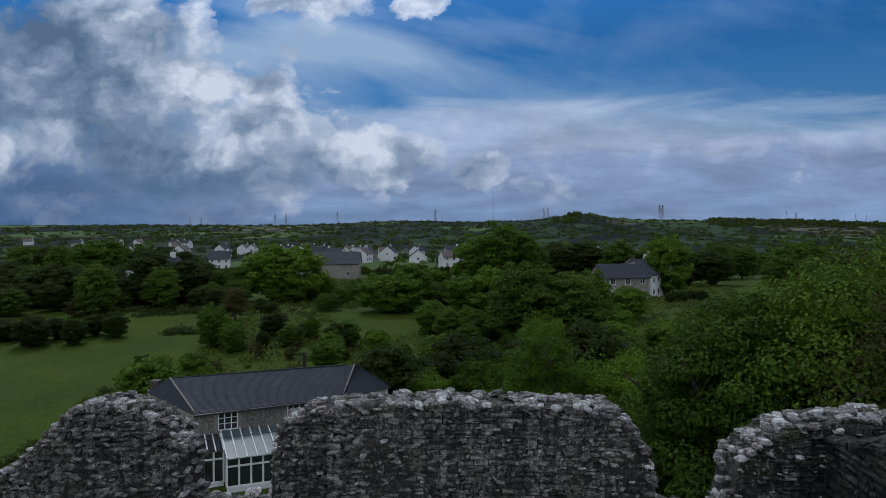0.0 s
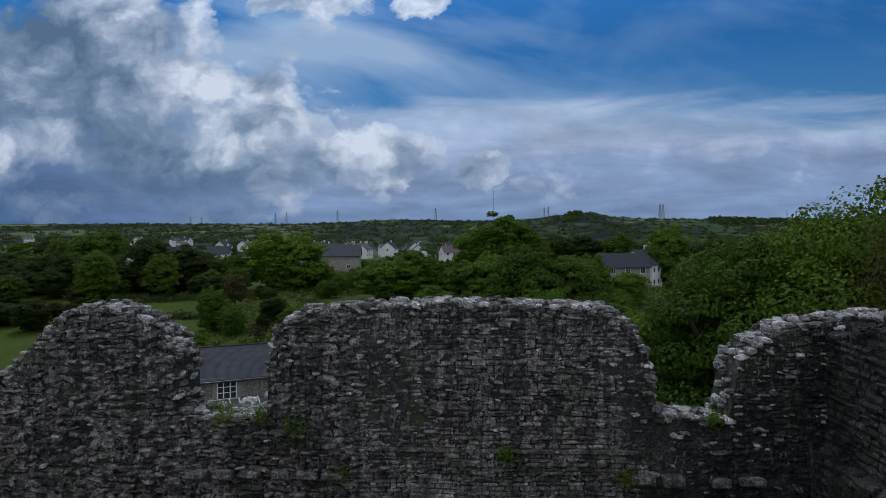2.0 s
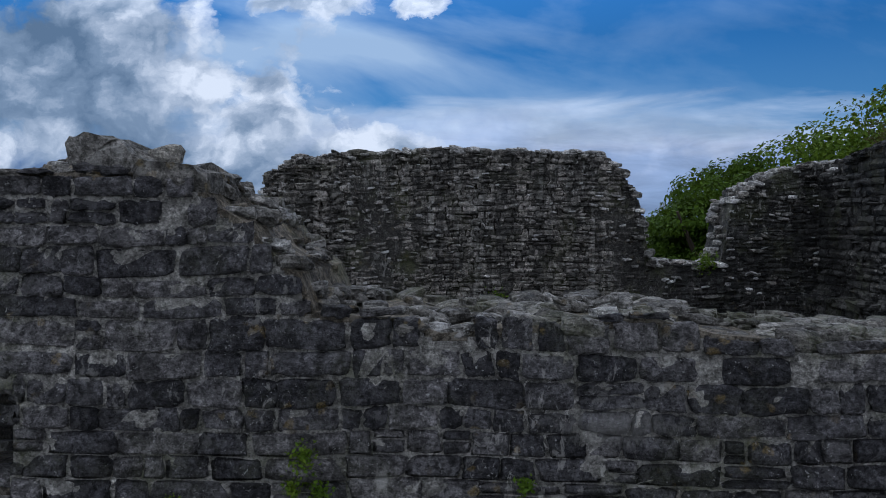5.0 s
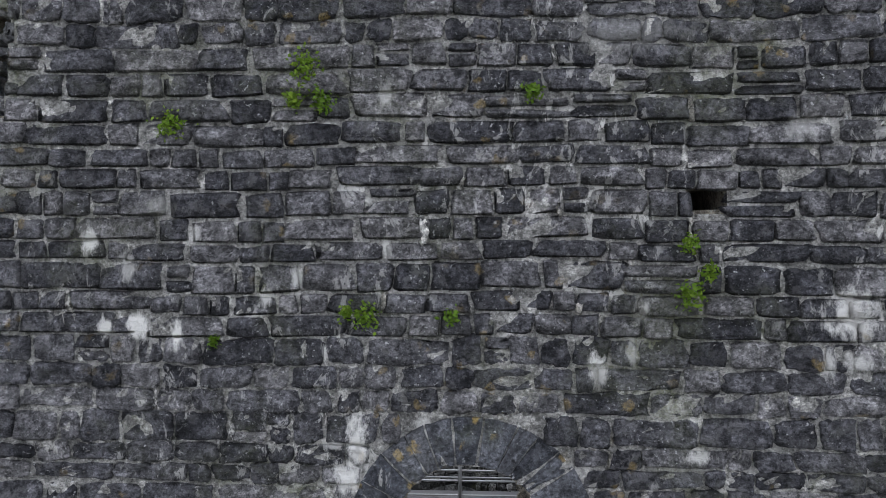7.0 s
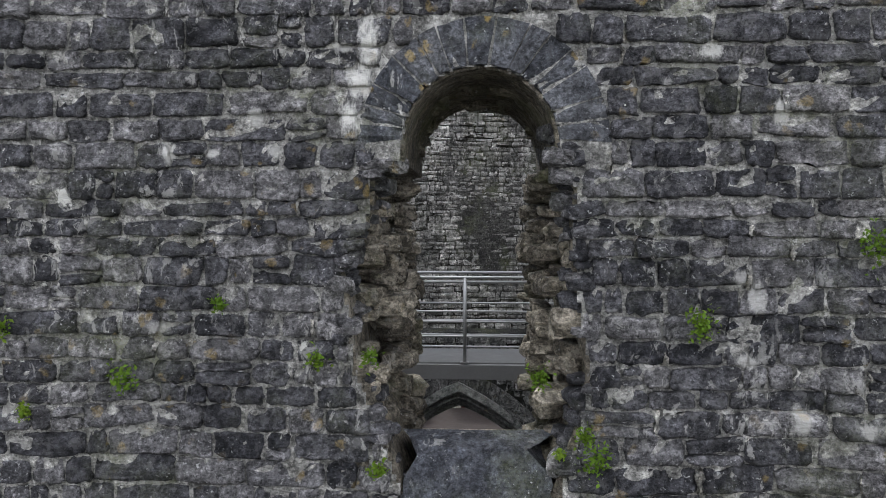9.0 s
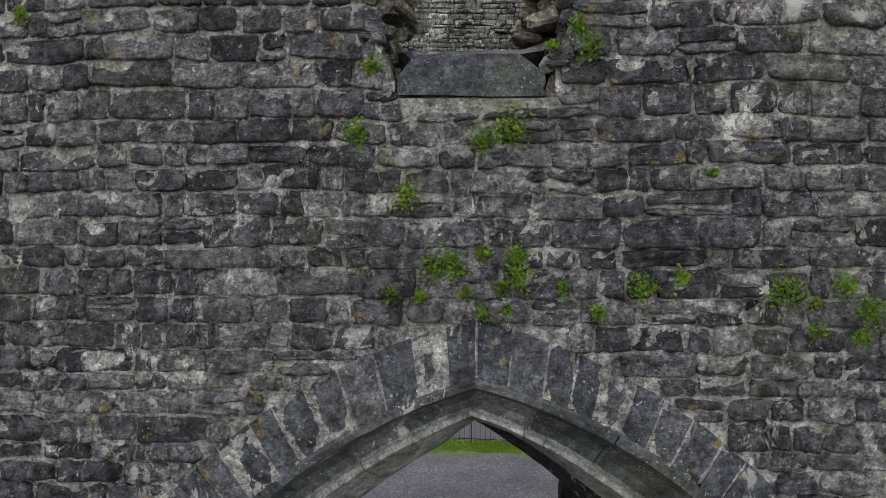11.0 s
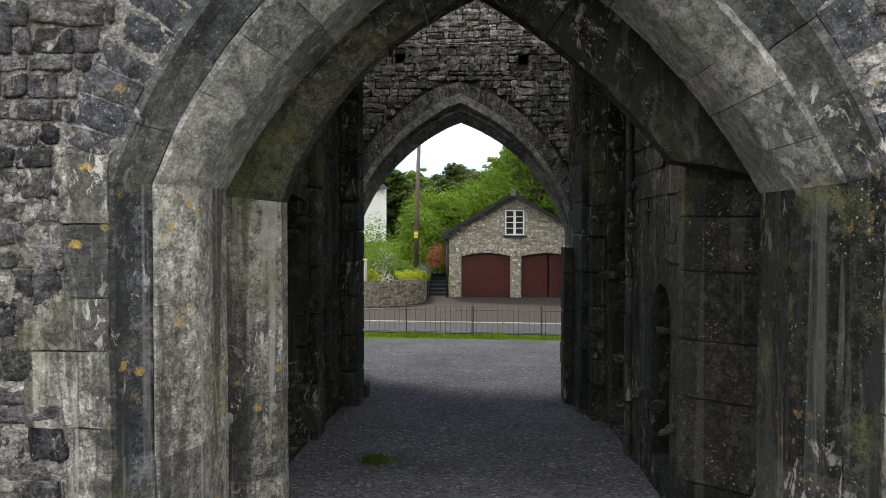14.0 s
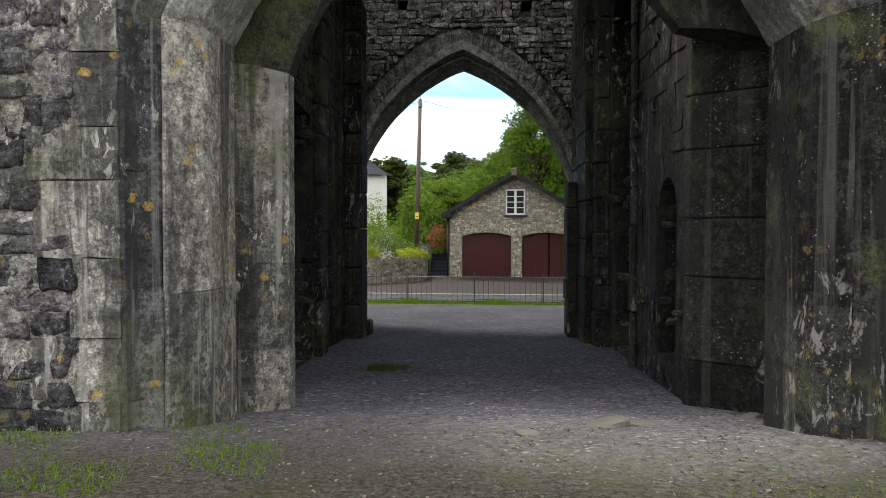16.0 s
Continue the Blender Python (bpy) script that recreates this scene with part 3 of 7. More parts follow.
def ground_material():
    """Gravel drive by the gate, worn earth before it, grass and rough meadow beyond."""
    m, n, sh, p = material("ground_gravel_earth_grass", 0.95, 0.0, 0.12)
    s = n.add("ShaderNodeSeparateXYZ", ins={0: p})
    wob = n.math("MULTIPLY", n.math("SUBTRACT", n.noise(p, 1.4, 5), 0.5), 1.5)
    y = n.math("ADD", s.outputs[1], wob)
    chips = n.voronoi(p, 34.0, "F1", "Color")
    chip = n.ramp(n.add("ShaderNodeSeparateColor", ins={0: chips}).outputs[0], (0.0, (0.026, 0.0255, 0.030)), (0.6, (0.056, 0.0545, 0.061)), (0.95, (0.072, 0.070, 0.076)), (1.0, (0.15, 0.147, 0.145)))
    gravel = n.mix(0.45, chip, n.ramp(n.noise(p, 0.9, 5), (0.3, 0.75), (0.7, 1.75)), "MULTIPLY")
    open_light = n.ramp(n.math("MULTIPLY", y, 0.1), (0.09, 1.0), (0.32, 0.0))                # brighter daylight before the gate, painted into the gravel's colour
    gravel = n.mix(n.math("MULTIPLY", open_light, 0.75), gravel, n.mix(1.0, gravel, (2.9, 2.83, 2.75), "MULTIPLY"))
    earth = n.mix(n.ramp(n.noise(p, 34.0, 8, 0.85), (0.42, 0.0), (0.58, 1.0)), (0.022, 0.020, 0.015), (0.100, 0.092, 0.075))
    earth = n.mix(n.ramp(n.noise(p, 1.6, 5, 0.7), (0.52, 0.0), (0.64, 0.55)), earth, (0.040, 0.054, 0.014))
    near = n.mix(n.ramp(n.math("MULTIPLY", n.math("ADD", y, 0.8), 0.5), (0.0, 1.0), (1.0, 0.0)), gravel, earth)
    sward = n.ramp(n.noise(p, 0.09, 6, 0.6), (0.3, (0.032, 0.052, 0.004)), (0.55, (0.046, 0.072, 0.005)), (0.75, (0.066, 0.086, 0.008)))
    sward = n.mix(0.5, sward, n.ramp(n.noise(p, 1.7, 5, 0.7), (0.3, 0.55), (0.7, 1.45)), "MULTIPLY")
    sward = n.mix(0.7, sward, n.ramp(n.noise(n.stretch(p, 1.0, 0.6, 1.0), 5.5, 6, 0.75), (0.34, 0.45), (0.66, 1.6)), "MULTIPLY")
    sward = n.mix(n.ramp(n.noise(p, 0.35, 6, 0.7), (0.55, 0.0), (0.68, 0.5)), sward, (0.050, 0.056, 0.016))
    fields = n.voronoi(n.stretch(p, 0.0060, 0.0021, 0.0), 1.0, "F1", "Color")
    field = n.ramp(n.add("ShaderNodeSeparateColor", ins={0: fields}).outputs[1], (0.0, (0.018, 0.030, 0.014)), (0.35, (0.034, 0.060, 0.020)), (0.6, (0.060, 0.100, 0.030)), (0.85, (0.095, 0.140, 0.038)), (1.0, (0.10, 0.092, 0.058)))
    hedge = n.ramp(n.voronoi(n.stretch(p, 0.0060, 0.0021, 0.0), 1.0, "DISTANCE_TO_EDGE"), (0.04, 0.25), (0.08, 1.0))
    woods = n.ramp(n.noise(n.stretch(p, 0.0045, 0.0018, 0.0), 1.0, 6, 0.65), (0.50, 1.0), (0.53, 0.35))
    field = n.mix(1.0, n.mix(1.0, field, hedge, "MULTIPLY"), woods, "MULTIPLY")
    far = n.mix(n.ramp(n.math("MULTIPLY", s.outputs[1], 0.001), (0.25, 0.0), (0.42, 1.0)), sward, field)
    grassed = n.math("MAXIMUM", n.ramp(n.math("MULTIPLY", y, 0.02), (0.326, 0.0), (0.336, 1.0)), n.ramp(n.math("MULTIPLY", n.math("ABSOLUTE", s.outputs[0]), 0.02), (0.36, 0.0), (0.42, 1.0)))
    n.put(sh.inputs["Base Color"], n.mix(grassed, near, far))
    bump(n, sh, n.math("ADD", n.voronoi(p, 34.0), n.math("MULTIPLY", n.noise(p, 3.0, 6), 0.8)), 0.7, 0.02)
    return m


GROUND = ground_material()

# ---------------------------------------------------------------- mesh helpers
rng = np.random.default_rng(7)


def mesh_of(name, verts, faces, mat, smooth=False):
    """A mesh from arrays of corners and faces."""
    me = bpy.data.meshes.new(name)
    me.from_pydata([tuple(v) for v in np.asarray(verts, float).tolist()], [], [tuple(f) for f in (faces.tolist() if isinstance(faces, np.ndarray) else faces)])
    if mat:
        me.materials.append(mat)
    if smooth:
        me.shade_smooth()
    return me


def thing(name, label, category, group="", kind="", at=None):
    """An Empty that holds the parts of a thing."""
    ob = tagged(new(name), label, category, group, kind)
    if at is not None:
        ob.matrix_basis = at
    return ob


def part(name, bm, mat, parent=None, label="", smooth=False):
    """A bmesh as one mesh object under a thing or a part."""
    me = bpy.data.meshes.new(name)
    bm.normal_update()
    bm.to_mesh(me)
    bm.free()
    if mat:
        me.materials.append(mat)
    if smooth:
        me.shade_smooth()
    ob = new(name, me)
    if parent:
        ob.parent = parent
    return tagged(ob, label)


def piece(name, me, parent, m=None, label=""):
    ob = new(name, me)
    ob.parent = parent
    if m is not None:
        ob.matrix_basis = m
    return tagged(ob, label)


def box(bm, x0, x1, y0, y1, z0, z1, bevel=0.0, m=None):
    """Adds a box to a bmesh, its edges eased by bevel."""
    got = bmesh.ops.create_cube(bm, size=1.0, matrix=Matrix.Translation(((x0 + x1) / 2, (y0 + y1) / 2, (z0 + z1) / 2)) @ Matrix.Diagonal((x1 - x0, y1 - y0, z1 - z0, 1)))
    vs = got["verts"]
    if bevel:
        edges = list({e for v in vs for e in v.link_edges})
        res = bmesh.ops.bevel(bm, geom=edges, offset=bevel, segments=1, affect="EDGES")
        vs = list({v for f in res["faces"] for v in f.verts} | {v for v in vs if v.is_valid})
    if m is not None:
        bmesh.ops.transform(bm, matrix=m, verts=vs)
    return bm


def one_box(*a, **k):
    return box(bmesh.new(), *a, **k)


def tube(bm, a, b, r0, r1=None, sides=8):
    """Adds a tapered round bar from a to b."""
    a, b = Vector(a), Vector(b)
    d = b - a
    m = Matrix.Translation((a + b) / 2) @ d.to_track_quat("Z", "Y").to_matrix().to_4x4()
    bmesh.ops.create_cone(bm, cap_ends=True, segments=sides, radius1=r0, radius2=r0 if r1 is None else r1, depth=d.length, matrix=m)
    return bm


def prism(outline, y0, y1, holes=()):
    """A slab with the outline (x, z) and holes cut through it, from y0 to y1."""
    bm = bmesh.new()
    for loop in (outline, *holes):
        vs = [bm.verts.new((x, y0, z)) for x, z in loop]
        for a, b in zip(vs, vs[1:] + vs[:1]):
            bm.edges.new((a, b))
    bmesh.ops.triangle_fill(bm, use_beauty=True, use_dissolve=False, edges=bm.edges[:])
    got = bmesh.ops.extrude_face_region(bm, geom=bm.faces[:])
    bmesh.ops.translate(bm, verts=[v for v in got["geom"] if isinstance(v, bmesh.types.BMVert)], vec=(0, y1 - y0, 0))
    bmesh.ops.recalc_face_normals(bm, faces=bm.faces[:])
    return bm


# ---------------------------------------------------------------- rubble walling
def lay_courses(x0, x1, z0, z1, h_lo, h_hi, w_lo, w_hi, solid, joint=0.012, samples=9):
    """Stones (x, z, width, height) in uneven courses, trimmed to where solid(x, z) holds."""
    out = []
    z = z0
    while z < z1:
        h = float(rng.uniform(h_lo, h_hi))
        x = x0 - float(rng.uniform(0, w_hi))
        while x < x1:
            w = float(min(w_hi, max(w_lo, rng.lognormal(math.log((w_lo * w_hi) ** 0.5), 0.45))))
            rows = [(z, h)]
            if h > 0.75 * h_hi and rng.random() < 0.13:
                cut = h * float(rng.uniform(0.4, 0.6))
                rows = [(z, cut), (z + cut, h - cut)]
            for zz, hh in rows:
                xs = np.linspace(x, x + w, samples)
                for share in (1.0, 0.62, 0.38):
                    ok = [all(solid(a, b) for b in (zz + 0.08 * hh * share, zz + 0.5 * hh * share, zz + 0.92 * hh * share)) for a in xs]
                    if sum(ok) > 0.3 * samples:
                        hh *= share
                        break
                best, run = (0, -1), None
                for i, good in enumerate(ok + [False]):
                    if good and run is None:
                        run = i
                    if not good and run is not None:
                        if i - 1 - run > best[1] - best[0]:
                            best = (run, i - 1)
                        run = None
                a, b = xs[best[0]], xs[best[1]] if best[1] >= 0 else xs[0]
                if b - a > 0.05:
                    out.append((a + joint / 2, zz + joint / 2, b - a - joint, hh - joint))
            x += w
        z += h
    return np.array(out)


def stone_block(stones, nx, nz, proud, rough, jitter, front=0.0, warp=None, lean=0.0, round_off=0.009):
    """Corners and faces of rough stones on the plane y = front that look towards -y, nx by nz facets each."""
    n = len(stones)
    def steps(k):
        return np.concatenate([[0.0, 0.0], np.linspace(0.09, 0.91, k - 2), [1.0, 1.0]]) if k > 3 else np.concatenate([[0.0], np.linspace(0, 1, k), [1.0]])

    u, v = steps(nx), steps(nz)
    U, V = np.meshgrid(u, v)
    rim = np.ones_like(U)
    rim[0, :] = rim[-1, :] = rim[:, 0] = rim[:, -1] = 0
    edge = np.minimum(np.minimum(U, 1 - U) * 2.4, np.minimum(V, 1 - V) * 1.8)
    swell = np.clip(edge * 5.0, 0, 1)
    x0, z0, w, h = (stones[:, k][:, None, None] for k in range(4))
    X = x0 + U[None] * w
    Z = z0 + V[None] * h
    depth = proud * rng.uniform(0.45, 1.5, (n, 1, 1))
    tilt_x, tilt_z = rng.normal(0, 0.008, (n, 1, 1)), rng.normal(lean, 0.009, (n, 1, 1))
    Y = -depth * (0.45 + 0.55 * swell[None]) + (U[None] - 0.5) * tilt_x + (V[None] - 0.5) * tilt_z
    for k in range(4):
        a, b, c_ = rng.uniform(1.0, 6.0, (n, 1, 1)), rng.uniform(0.5, 4.0, (n, 1, 1)), rng.uniform(0, 6.28, (n, 1, 1))
        Y = Y + rough * 0.9 * np.sin(a * U[None] * np.sign(c_ - 3) + b * V[None] + c_) * (0.3 + 0.7 * swell[None])
    Y = Y + rng.normal(0, rough * 0.75, Y.shape) * (0.4 + swell[None])
    cu, cv = 2 * U[None] - 1, 2 * V[None] - 1
    X = X - cu * np.abs(cv) ** 8 * np.minimum(0.16 * w, round_off) * rng.uniform(0.2, 1.5, (n, 1, 1))
    Z = Z - cv * np.abs(cu) ** 8 * np.minimum(0.16 * h, round_off) * rng.uniform(0.2, 1.5, (n, 1, 1))
    corner = rng.normal(0, jitter, (n, 2, 2, 2))
    for k, A in ((0, X), (1, Z)):
        A += corner[:, 0, 0, k][:, None, None] * (1 - U) * (1 - V) + corner[:, 0, 1, k][:, None, None] * U * (1 - V) + corner[:, 1, 0, k][:, None, None] * (1 - U) * V + corner[:, 1, 1, k][:, None, None] * U * V
    X = X + rng.normal(0, jitter * 0.7, X.shape)
    Z = Z + rng.normal(0, jitter * 0.7, Z.shape)
    inner = (U[None] - 0.5) * (1 - rim)
    X = X - inner * 0.02
    Y = np.where(rim[None] > 0, Y, 0.045)
    Y = Y + front
    if warp is not None:
        X, Y, Z = warp(X, Y, Z)
    verts = np.stack([X, Y, Z], -1).reshape(-1, 3)
    cols, rows = nx + 2, nz + 2
    i, j = np.meshgrid(np.arange(cols - 1), np.arange(rows - 1))
    q = (j * cols + i).ravel()
    quad = np.stack([q, q + 1, q + cols + 1, q + cols], 1)
    faces = (quad[None] + (np.arange(n) * cols * rows)[:, None, None]).reshape(-1, 4)
    return verts, faces


def lumps(places, sizes, flat=0.6, detail=1):
    """Corners and faces of loose, knocked-about stones."""
    bm = bmesh.new()
    bmesh.ops.create_cube(bm, size=2.0)
    bmesh.ops.subdivide_edges(bm, edges=bm.edges[:], cuts=detail, use_grid_fill=True)
    base = np.array([v.co[:] for v in bm.verts])
    base = base / (np.linalg.norm(base, axis=1, keepdims=True) ** 0.55)
    faces = np.array([[v.index for v in f.verts] for f in bm.faces])
    bm.free()
    n, k = len(places), len(base)
    s = np.asarray(sizes, float)[:, None, None] * np.stack([rng.uniform(0.8, 1.5, n), rng.uniform(0.7, 1.2, n), flat * rng.uniform(0.6, 1.2, n)], 1)[:, None, :]
    P = base[None] * s * rng.normal(1.0, 0.075, (n, k, 1))
    a = rng.uniform(-0.5, 0.5, n) + rng.integers(0, 2, n) * 1.57
    t = rng.normal(0, 0.13, (n, 2))
    c, sn = np.cos(a)[:, None], np.sin(a)[:, None]
    x, y, z = P[..., 0] * c - P[..., 1] * sn, P[..., 0] * sn + P[..., 1] * c, P[..., 2]
    z = z + x * t[:, :1] + y * t[:, 1:]
    P = np.stack([x, y, z], -1) + np.asarray(places, float)[:, None, :]
    return P.reshape(-1, 3), (faces[None] + (np.arange(n) * k)[:, None, None]).reshape(-1, 4)


def inside(poly):
    """A test whether a point (x, z) lies in an outline."""
    P = np.array(poly)
    x0, z0 = P[:, 0], P[:, 1]
    x1, z1 = np.roll(x0, -1), np.roll(z0, -1)

    def test(x, z):
        c = (z0 > z) != (z1 > z)
        if not c.any():
            return False
        xi = x0[c] + (z - z0[c]) * (x1[c] - x0[c]) / (z1[c] - z0[c])
        return bool((xi > x).sum() % 2)
    return test


def heights(points):
    """The height of a ragged top line at x."""
    P = np.array(points)
    return lambda x: float(np.interp(x, P[:, 0], P[:, 1]))


# ---------------------------------------------------------------- ground
def ground_z(x, y):
    """The lie of the land."""
    z = np.interp(y, [-30, -2, 0.0, 1.0, 2.0, 3.2, 5.0, 17.5, 22, 38, 60, 110, 200, 320, 600, 1000], [0.45, 0.40, 0.33, 0.15, 0.04, 0.0, -0.04, -0.75, -0.95, -0.95, 0.8, 4.2, 2.6, -1.5, -5.0, -4.0])
    r = np.hypot(x, y)
    az = np.degrees(np.arctan2(x, np.maximum(y, 1.0)))
    ridge = np.interp(az, [-60, -35, -22, -14, -6, 0, 4, 7.5, 9, 11, 14, 19, 24, 28, 33, 60], [26, 25, 26, 27, 44, 40, 44, 64, 70, 52, 46, 43, 38, 30, 22, 20])
    rise = np.clip((r - 900) / 1700, 0, 1)
    rise = rise * rise * (3 - 2 * rise)
    z = z + rise * (ridge + 4) * (y > 0)
    bump_ = 1.2 * np.sin(x * 0.031 + 1.0) * np.sin(y * 0.027) * np.clip((r - 60) / 60, 0, 1)
    return z + bump_


ys = np.concatenate([np.linspace(-40, -3, 12), np.linspace(-2.6, 14, 44), np.linspace(14.5, 40, 40), np.geomspace(41.5, 4600, 90)])
xs = np.concatenate([-np.geomspace(12, 4300, 60)[::-1], np.linspace(-11.6, 11.6, 60), np.geomspace(12, 4300, 60)])
GX, GY = np.meshgrid(xs, ys)
GZ = ground_z(GX, GY)
nearby = (np.abs(GX) < 12) & (GY > -6) & (GY < 17)
GZ = GZ + np.where(nearby, rng.normal(0, 0.006, GZ.shape), 0)
c = len(xs)
gi, gj = np.meshgrid(np.arange(c - 1), np.arange(len(ys) - 1))
q = (gj * c + gi).ravel()
ground = new("ground", mesh_of("ground", np.stack([GX, GY, GZ], -1).reshape(-1, 3), np.stack([q, q + 1, q + c + 1, q + c], 1), GROUND, True))
tagged(ground, "grey gravel drive, worn earth and green meadow running to the hills", "ground", kind="structure")

# ---------------------------------------------------------------- gate arch lines
AXIS = 0.13


def arc(cx, cz, r, a0, a1, n):
    return [(cx + r * math.cos(a), cz + r * math.sin(a)) for a in np.linspace(a0, a1, n)]


def pointed(left, right, apex_x, foot_left, foot_right, n=13):
    """A pointed arch from the left foot over the apex to the right foot. left, right: centre x, centre z and radius of the two arcs;
    the feet are the heights at which the arcs begin."""
    (lx, lz, lr), (qx, qz, qr) = left, right
    la0 = math.pi - math.asin((foot_left - lz) / lr)
    la1 = math.acos((apex_x - lx) / lr)
    ra0 = math.acos((apex_x - qx) / qr)
    ra1 = math.asin((foot_right - qz) / qr)
    a, b = arc(lx, lz, lr, la0, la1, n), arc(qx, qz, qr, ra0, ra1, n)
    top = (apex_x, (a[-1][1] + b[0][1]) / 2)
    return a[:-1] + [top] + b[1:]


def on_legs(line, base):
    """The arch with straight legs down to the ground."""
    (x0, z0), (x1, z1) = line[0], line[-1]
    return [(x0, base), (x0, z0 * 0.5), *line, (x1, z1 * 0.5), (x1, base)]


def lerp_line(a, b, t):
    return [tuple(np.array(p) * (1 - t) + np.array(q_) * t) for p, q_ in zip(a, b)]


RING = pointed((0.92, 1.96, 3.50), (-0.80, 1.80, 3.70), AXIS, 2.90, 2.95)
EDGE = pointed((1.10, 1.76, 3.39), (-0.62, 1.87, 3.23), AXIS, 2.85, 2.90)
RIDGE = pointed((1.32, 1.56, 3.47), (-1.14, 1.28, 3.74), 0.10, 2.85, 2.85)
SOFFIT = pointed((2.13, 0.72, 4.40), (-2.09, 0.53, 4.74), 0.12, 2.85, 2.82)
INNER = pointed((1.14, 1.86, 2.76), (-2.68, -0.25, 5.43), 0.09, 2.78, 3.10)
REAR_EDGE = pointed((1.36, 1.52, 3.99), (-1.60, 1.72, 3.68), -0.23, 2.55, 2.55)
REAR_IN = pointed((1.05, 1.40, 3.50), (-1.30, 1.55, 3.28), -0.21, 2.45, 2.45)

# ---------------------------------------------------------------- front wall of the gatehouse
front_wall = tagged(new("wall_front"), "tall front wall of dark coursed rubble with an arched gateway and a broken window", "wall", kind="structure")
FRONT_TOP = [(-7.6, 12.3), (-4.4, 12.5), (-2.5, 12.68), (-2.2, 12.70), (-1.75, 12.70), (-1.34, 12.62), (-1.28, 12.52), (-1.08, 12.41), (-0.99, 12.28), (-0.80, 12.14), (-0.72, 11.92),
             (-0.22, 11.89), (-0.02, 11.81), (0.4, 11.85), (0.85, 11.89), (1.15, 11.90), (1.47, 11.82), (1.97, 11.77), (2.4, 11.75), (3.2, 11.68), (7.4, 11.5)]
front_top = heights(FRONT_TOP)
WINDOW = ([(-0.30, 6.62), (-0.44, 6.98), (-0.58, 7.35), (-0.62, 7.72), (-0.66, 7.88), (-0.56, 8.0), (-0.48, 8.2), (-0.47, 8.42), (-0.31, 8.46)]
          + arc(0.105, 8.55, 0.415, math.pi - 0.2, 0.2, 11) + [(0.53, 8.42), (0.62, 8.3), (0.60, 8.02), (0.64, 7.6), (0.70, 7.3), (0.64, 7.0), (0.5, 6.62)])
BREACH = [(-3.1, 10.85), (-2.46, 10.88), (-2.42, 11.1), (-2.44, 11.3), (-2.40, 11.42), (-2.7, 11.55), (-3.15, 11.5)]
PUTLOG = [(1.27, 10.35), (1.47, 10.36), (1.46, 10.47), (1.28, 10.46)]
GATE = on_legs(EDGE, -0.6)
front_outline = [(-7.6, -0.6), *[(x, z - 0.025) for x, z in FRONT_TOP], (7.4, -0.6), *GATE[::-1]]
part("core", prism(front_outline, 0.035, 1.30, [WINDOW, BREACH, PUTLOG]), RUBBLE, front_wall)
in_window, in_breach, in_ring = inside(WINDOW), inside(BREACH), inside(on_legs(lerp_line(EDGE, RING, 0.92), -0.6))
WIN_RING = arc(0.125, 8.55, 0.665, math.pi + 0.02, -0.02, 15)
in_win_ring = inside(WIN_RING)


def front_solid(x, z):
    return z < front_top(x) + 0.03 and not in_ring(x, z) and not in_window(x, z) and not in_win_ring(x, z) and not in_breach(x, z) and not (1.30 < x < 1.44 and 10.37 < z < 10.45) and not (abs(x - 0.14) < 0.42 and 6.55 < z < 7.0) \
        and not (-2.34 < x < 2.5 and z < 2.95)


stones = np.vstack([lay_courses(-7.5, -3.4, -0.35, 12.7, 0.13, 0.22, 0.18, 0.6, front_solid), lay_courses(3.4, 7.3, -0.35, 12.7, 0.13, 0.22, 0.18, 0.6, front_solid)])


def sag(X, Y, Z):
    """Courses that wander a little, and a face that is out of true."""
    calm = np.clip(np.minimum(np.abs(Z - 8.4) - 0.9, 9.0) * 2, 0, 1) * np.clip((Z - 5.6) * 2, 0, 1)
    Z = Z + calm * (0.013 * np.sin(X * 2.1 + Z * 0.7) + 0.007 * np.sin(X * 5.3 - Z * 2.0))
    Y = Y + 0.018 * np.sin(X * 0.9 + 1.0) * np.sin(Z * 0.7) + 0.008 * np.sin(X * 4.0 + Z * 3.0)
    return X, Y, Z


near = lay_courses(-3.4, 3.4, -0.35, 12.7, 0.10, 0.178, 0.12, 0.46, lambda x, z: front_solid(x, z) and not (x < -2.34 and z < 2.9), 0.015, 21)
foot = lay_courses(-3.4, -2.36, -0.35, 2.9, 0.11, 0.27, 0.22, 0.62, lambda x, z: x < -2.37, 0.006, 21)
near = near[~((near[:, 2] < 0.12) & (near[:, 1] > np.array([front_top(x) for x in near[:, 0]]) - 0.3))]
picked = (near[:, 1] > 9.55) & (near[:, 1] < 11.2) & (np.abs(near[:, 0] + near[:, 2] / 2) < 2.55)
idx = np.flatnonzero(picked)[:300]
rest = np.setdiff1d(np.arange(len(near)), idx)
v, f = stone_block(np.vstack([near[rest]]), 8, 6, 0.023, 0.0074, 0.0075, 0.0, sag, 0.014)
tagged(piece("stone_facing", mesh_of("stone_facing", v, f, STONE, True), front_wall), "dark blue-grey rubble stones with pale lime joints", kind="stuff")
v, f = stone_block(stones, 4, 3, 0.03, 0.007, 0.008, 0.0, sag)
tagged(piece("outer_facing", mesh_of("outer_facing", v, f, STONE, True), front_wall), "dark blue-grey rubble stones with pale lime joints", kind="stuff")
v, f = stone_block(foot, 9, 6, 0.022, 0.0055, 0.010, 0.006, sag)
tagged(piece("footing_stone", mesh_of("footing_stone", v, f, STONE, True), front_wall), "large flush stones streaked with lime beside the jamb", kind="stuff")
SHAPES = []
